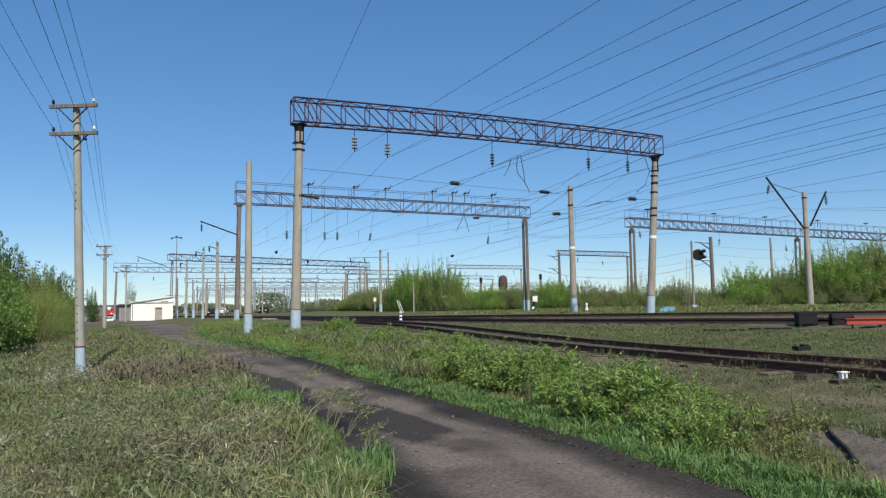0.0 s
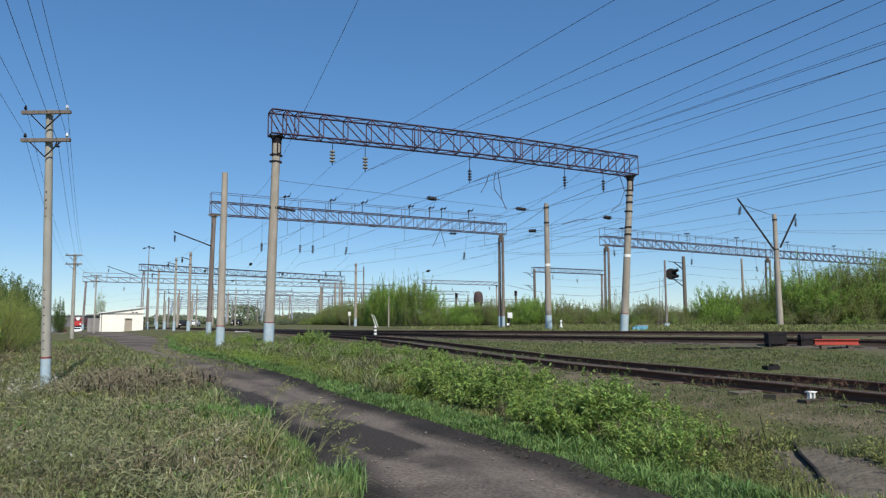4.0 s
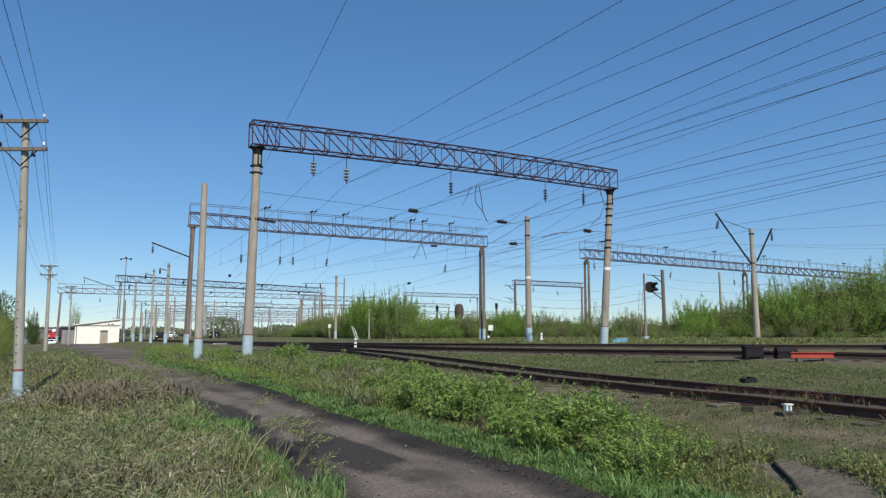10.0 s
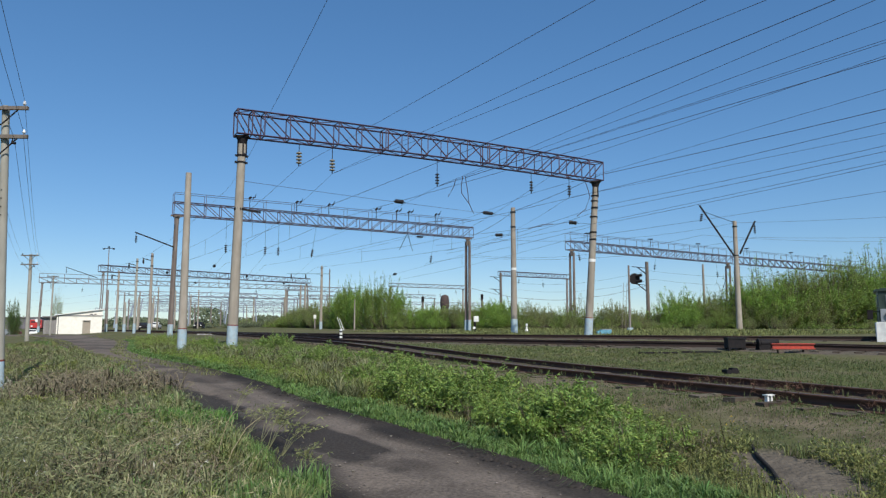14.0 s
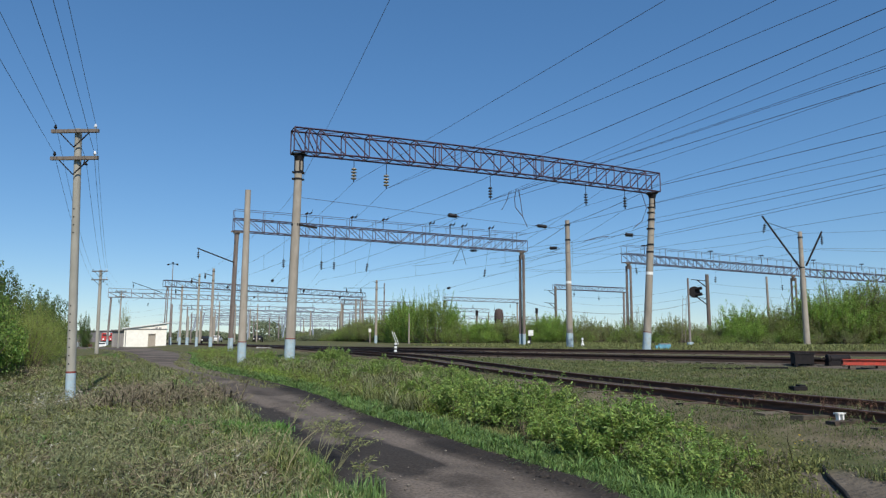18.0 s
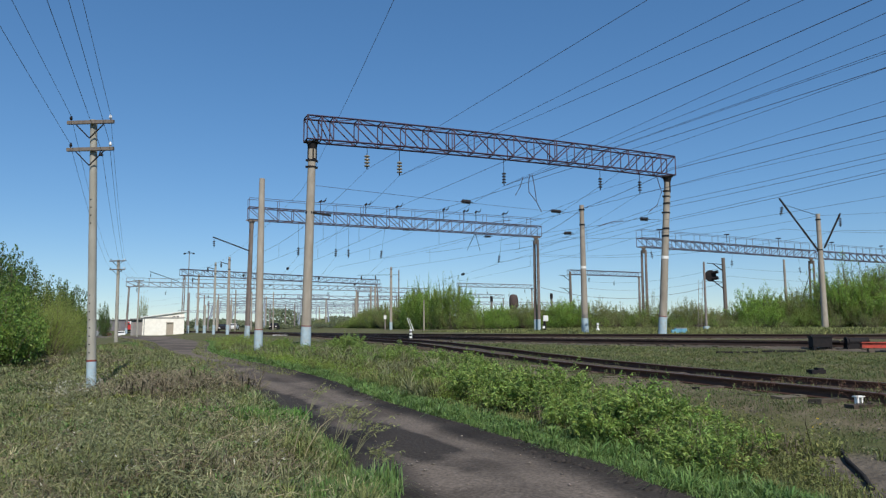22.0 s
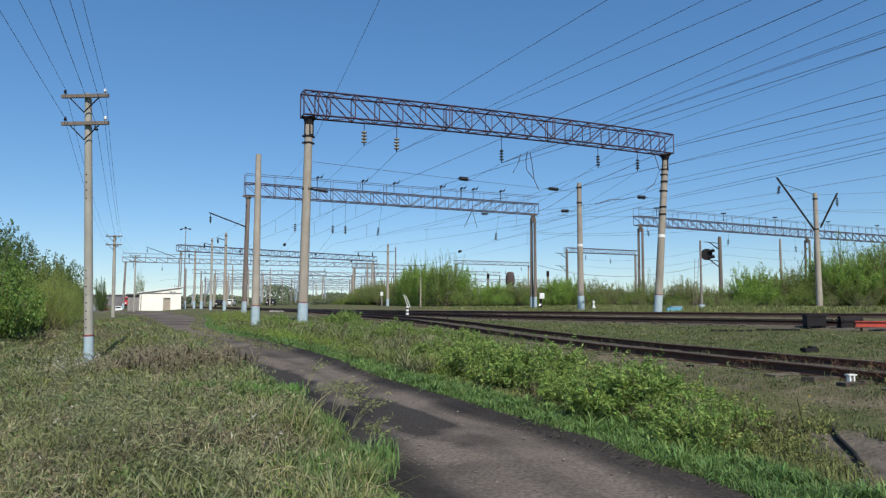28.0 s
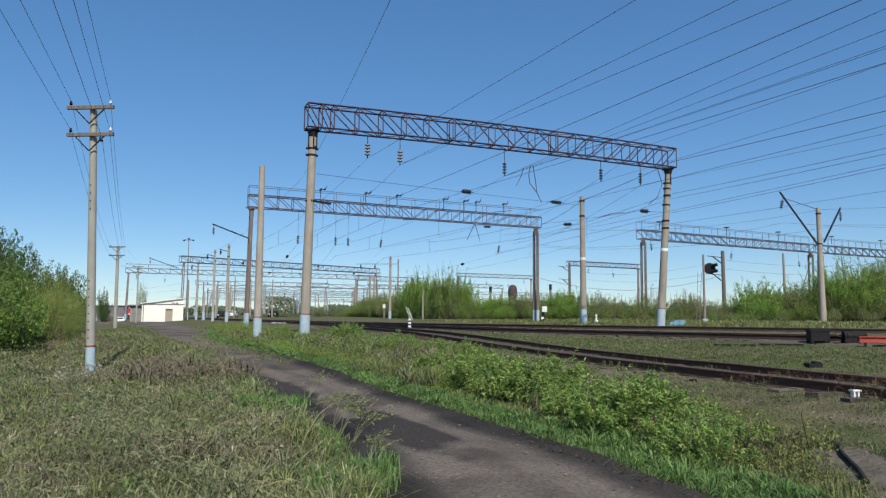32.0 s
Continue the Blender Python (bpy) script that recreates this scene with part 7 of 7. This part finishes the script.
plants("withered_weeds", 420, 30, VERGE, left_side(0.5, 14, 6.0, 0.1), 0.16, 0.08, 0.008, DEAD_STEM, "withered brown weeds on the verge")
plants("bank_weed_plants", 420, 34, (-8, 8, 4.6, 22), right_side(1.0, 2.8, 5.0, -0.3), 0.16, 0.07, 0.011, LEAF_OLIVE, "leafy olive weeds on the bank's shoulder")


def on_siding(lo, hi):
    line = smooth_line(TRACK_N, 1.0)
    def keep(xy, rs):
        d = beside(xy, line)
        return (np.abs(d) < 1.3) & (xy[:, 1] > lo) & (xy[:, 1] < hi) & (patch(xy, 0.6, 3.0) > 0.15)
    return keep


litter("rusty_brush", 420, (3, 16, 5, 14), on_siding(5, 13), 0.13, 0.0022, RUSTY_BRUSH, "rusty dry brush caught on the siding", 0.08, 0.08)
blades("siding_grass", scatter(rs, 1000, 0, 16, 5, 24, on_siding(5, 24)), 0.09, 0.005, TURF_LOW, "thin grass between the siding's sleepers", rs, 0.9, z_off=0.08)


def oval(cx, cy, rx, ry):
    def keep(xy, rs):
        return np.hypot((xy[:, 0] - cx) / rx, (xy[:, 1] - cy) / ry) < rs.uniform(0.2, 1.0, len(xy))
    return keep


xy = scatter(rs, 7000, -6, -2, 9.5, 13.5, oval(-4.05, 11.3, 1.0, 1.05))
blades("bright_grass", xy, 0.2, width_at(xy, 0.0055), GRASS_BRIGHT, "vivid green tuft of young grass on the verge", rs, 0.9)
xy = scatter(rs, 1500, -3, 0.5, 4.5, 8.5, oval(-1.3, 6.4, 0.45, 1.0))
blades("lush_tuft", xy, 0.26, width_at(xy, 0.006), GRASS_FRESH, "lush grass tuft leaning over the road's edge", rs, 0.45)
litter("twig_heap", 1500, (-11, -4.5, 11.5, 20), oval(-7.2, 15.4, 1.9, 2.2), 0.55, 0.0055, DEAD_STEM, "heap of brown dead twigs on the verge", 0.42)
for name, cx, cy, rx, ry, n, mat, label in (("yellow_weeds", -7.7, 13.7, 0.75, 0.8, 70, YELLOW_WEED, "yellow-green leafy weeds on the verge"), ("yellow_weeds", -8.1, 12.9, 0.6, 0.6, 40, YELLOW_WEED, "yellow-green leafy weeds on the verge"), ("broad_weeds", -4.9, 11.1, 0.6, 0.5, 46, GRASS_FRESH, "broad green weeds on the verge"),
                                          ("broad_weeds", -6.3, 10.3, 0.45, 0.6, 40, GRASS_FRESH, "broad green weeds on the verge"), ("broad_weeds", -2.9, 7.8, 0.3, 0.4, 26, GRASS_FRESH, "broad green weeds on the verge"), ("yellow_weeds", -11.5, 21.5, 2.4, 2.4, 130, YELLOW_WEED, "yellow-green leafy weeds on the verge")):
    plants(name, n, 34, (cx - rx, cx + rx, cy - ry, cy + ry), oval(cx, cy, rx, ry), 0.19, 0.085, 0.007, mat, label)
litter("bleached_stems", 420, (-11, -7.5, 14, 18), oval(-9.5, 15.8, 1.0, 1.0), 0.35, 0.004, STRAW, "bleached dry stems round the pole's foot", 0.2)
litter("brush_heap", 300, (-4.5, -2.0, 5.5, 8), oval(-3.0, 6.6, 0.55, 0.5), 0.4, 0.004, DEAD_STEM, "small heap of dead brush on the verge", 0.3)
weed_leaves("silver_weeds", 800, (-12, -8, 13.5, 18), oval(-9.9, 15.7, 1.1, 0.9), 0.4, 0.036, SILVER_WEED, "silvery dry weeds round the pole's foot", 0.1, 12, 0.3)
weed_leaves("silver_sprigs", 1100, (-12, -2, 6, 18), left_side(0.8, 8, 18.0, 0.1), 0.3, 0.03, SILVER_WEED, "silvery dry leaves scattered in the verge", 0.09, 8, 0.25)
weed_leaves("pale_petals", 130, (-5, -2, 5.8, 9), oval(-3.5, 7.0, 1.1, 0.8), 0.25, 0.014, WHITE_INS, "pale dry seed heads among the grass", 0.12, 5)


def stalk(x, y, end, r, mat, label):
    """A long bent stalk standing in the grass."""
    th = thing("dry_stalk", (x, y, ground_z(x, y)), label, "stalk", "dry stalks")
    e = Vector(end)
    part("stem", Geo().tube([(0, 0, -0.03), (e.x * 0.25, e.y * 0.25, e.z * 0.4), (e.x * 0.6, e.y * 0.6, e.z * 0.8), e], [r, r * 0.9, r * 0.7, r * 0.4], 6), mat, th, smooth=True)


for x, y, end, r, mat in ((-2.2, 7.7, (0.32, 0.3, 0.55), 0.007, STRAW), (-2.35, 7.9, (0.15, 0.2, 0.6), 0.006, STRAW), (-3.7, 6.6, (0.02, 0.3, 0.62), 0.006, GRASS_DULL), (-3.45, 6.9, (-0.9, 0.5, 0.2), 0.006, STRAW), (-3.3, 7.0, (1.0, 0.9, 0.25), 0.006, GRASS_DULL),
                          (-4.6, 8.6, (0.9, 0.2, 0.22), 0.006, STRAW), (-5.6, 9.5, (0.1, 0.1, 0.5), 0.006, STRAW), (-2.9, 8.6, (0.3, 0.2, 0.4), 0.005, STRAW), (-6.8, 12.0, (0.5, 0.3, 0.4), 0.006, DEAD_STEM)):
    stalk(x, y, end, r, mat, "long bent stalk standing out of the grass")
for k in range(64):
    y = rnd.uniform(5.2, 15.5)
    x = float(np.interp(y, ROAD_L[:, 1], ROAD_L[:, 0])) - rnd.uniform(0.7, 0.62 * y)
    a, long = rnd.uniform(0, 6.28), rnd.uniform(0.5, 1.1)
    stalk(x, y, (math.cos(a) * long, math.sin(a) * long, rnd.uniform(0.22, 0.5)), rnd.uniform(0.003, 0.0055), rnd.choice((STRAW, STRAW, DEAD_STEM, GRASS_DULL)), "long dry stalk leaning across the verge")


WEED_LEAF = material("pale_weed_leaf", (0.30, 0.32, 0.13), (0.21, 0.225, 0.10), 0.7, scale=2, per="island", spread=0.35, translucent=0.3)


def sprig(x, y, h, lean, seed):
    """A lanky weed whose forked stems carry pairs of lance-shaped leaves."""
    r2 = np.random.RandomState(seed)
    th = thing("tall_weed", (x, y, ground_z(x, y)), "lanky pale weed with small leaves at the road's edge", "weed", "tall weeds")
    quads, verts = [], []
    def leaves(path, n):
        for t in np.sort(r2.uniform(0.35, 1.0, n)):
            i = min(int(t * (len(path) - 1)), len(path) - 2)
            f = t * (len(path) - 1) - i
            p = path[i] * (1 - f) + path[i + 1] * f
            u = path[i + 1] - path[i]
            u = u / np.linalg.norm(u)
            d = u * 0.8 + r2.normal(0, 0.5, 3)
            d /= np.linalg.norm(d)
            side = np.cross(d, r2.normal(0, 1, 3))
            side /= np.linalg.norm(side)
            L, w = r2.uniform(0.04, 0.085) * (1.15 - 0.35 * t), r2.uniform(0.006, 0.011)
            k = len(verts)
            verts.extend([p, p + d * L * 0.45 + side * w, p + d * L - np.array([0, 0, 0.18 * L]), p + d * L * 0.45 - side * w])
            quads.append((k, k + 1, k + 2, k + 3))
    for k in range(4):
        end = np.array([lean[0] * r2.uniform(0.5, 1.3) + r2.uniform(-0.2, 0.2), lean[1] * r2.uniform(0.5, 1.3) + r2.uniform(-.2, .2), h * r2.uniform(0.7, 1.1)])
        path = [np.array([0, 0, -0.02]), end * [0.3, 0.3, 0.5], end * [0.62, 0.62, 0.82], end]
        part("stalk", Geo().tube(path, [0.0034, 0.0028, 0.0022, 0.0013], 5, False), SAGE, th)
        leaves(path, 13)
        for j in range(2):
            root = path[1] * (1 - 0.45 * j) + path[2] * 0.45 * j
            twig = [root, root + np.array([r2.normal(0, 0.09), r2.normal(0, 0.09), h * 0.16]), root + np.array([r2.normal(0.03, 0.16), r2.normal(0, 0.16), h * r2.uniform(0.22, 0.38)])]
            part("twig", Geo().tube(twig, [0.002, 0.0016, 0.001], 4, False), SAGE, th)
            leaves(twig, 8)
    part("foliage", array_mesh("foliage", np.array(verts), [np.array(quads)], WEED_LEAF), None, th)


for x, y, h, lean, sd in ((-2.0, 8.9, 0.62, (0.35, 0.4), 1), (-2.25, 9.6, 0.5, (0.3, 0.5), 2), (-1.35, 7.5, 0.32, (0.15, 0.15), 3), (-2.6, 10.2, 0.45, (0.3, 0.4), 4), (-3.5, 12.9, 0.5, (0.3, 0.3), 5), (-1.75, 8.5, 0.5, (0.45, 0.2), 6)):
    sprig(x, y, h, lean, sd)


def clods(name, n, keep, box, size, mat, label):
    """Crumbled lumps, each a small uneven solid."""
    xy = scatter(rs, n, *box, keep)
    z = height(xy[:, 0], xy[:, 1])
    base = np.array([(1, 0, 0), (-1, 0, 0), (0, 1, 0), (0, -1, 0), (0, 0, 0.5), (0, 0, -0.5)], float)
    s = size * rs.uniform(0.3, 1.3, n) ** 1.5
    v = base[None] * s[:, None, None] * rs.uniform(0.7, 1.3, (n, 6, 3)) + np.column_stack([xy, z + 0.02])[:, None]
    k = np.arange(n) * 6
    tri = [(0, 2, 4), (2, 1, 4), (1, 3, 4), (3, 0, 4), (2, 0, 5), (1, 2, 5), (3, 1, 5), (0, 3, 5)]
    f = np.concatenate([np.stack([k + a, k + b, k + c], 1) for a, b, c in tri])
    tagged(new(name, array_mesh(name, v.reshape(-1, 3), [f], mat)), label, "soil", kind="stuff")


CLOD = material("black_soil_clod", (0.045, 0.038, 0.033), (0.03, 0.026, 0.023), 0.95, scale=9, per="island", spread=0.3)
STONE = material("trackside_stone", (0.22, 0.19, 0.16), (0.15, 0.13, 0.11), 0.9, scale=9, per="island", spread=0.4)
PALE_STONE = material("pale_gravel", (0.42, 0.39, 0.35), (0.30, 0.275, 0.245), 0.95, scale=6, per="island", spread=0.3)
clods("soil_clods", 3400, right_side(-0.2, 0.12), (-8, 5, 4.0, 20), 0.04, CLOD, "crumbled black soil along the road's edge")
clods("gravel_heap", 900, oval(-19.8, 70.0, 3.2, 4.0), (-24, -15, 62, 78), 0.14, PALE_STONE, "pale heap of gravel beside the yard track")
clods("loose_stones", 1600, right_side(3.0, 7.5), (-10, 16, 7.0, 40), 0.017, STONE, "loose stones and crumbs round the siding")
clods("road_grit", 700, right_side(-2.6, 0.0), (-20, 6, 3.5, 30), 0.016, STONE, "scattered grit on the cinder road")


# ------------------------------------------------------------------ what moves
def motions():
    """The red engine creeps along behind the lean-to."""
    rows = [(0.0, -98.9), (7.0, -98.4), (12.0, -97.9), (14.5, -97.6), (17.0, -97.3), (18.0, -97.0), (20.0, -96.1), (22.0, -95.6), (26.0, -95.2), (32.0, -94.6)]
    walk(LOCO, [(t, pose(x, 175.0 - (x + 98.0) * 0.2, 0.3, 0, 0, 24)) for t, x in rows])


motions()
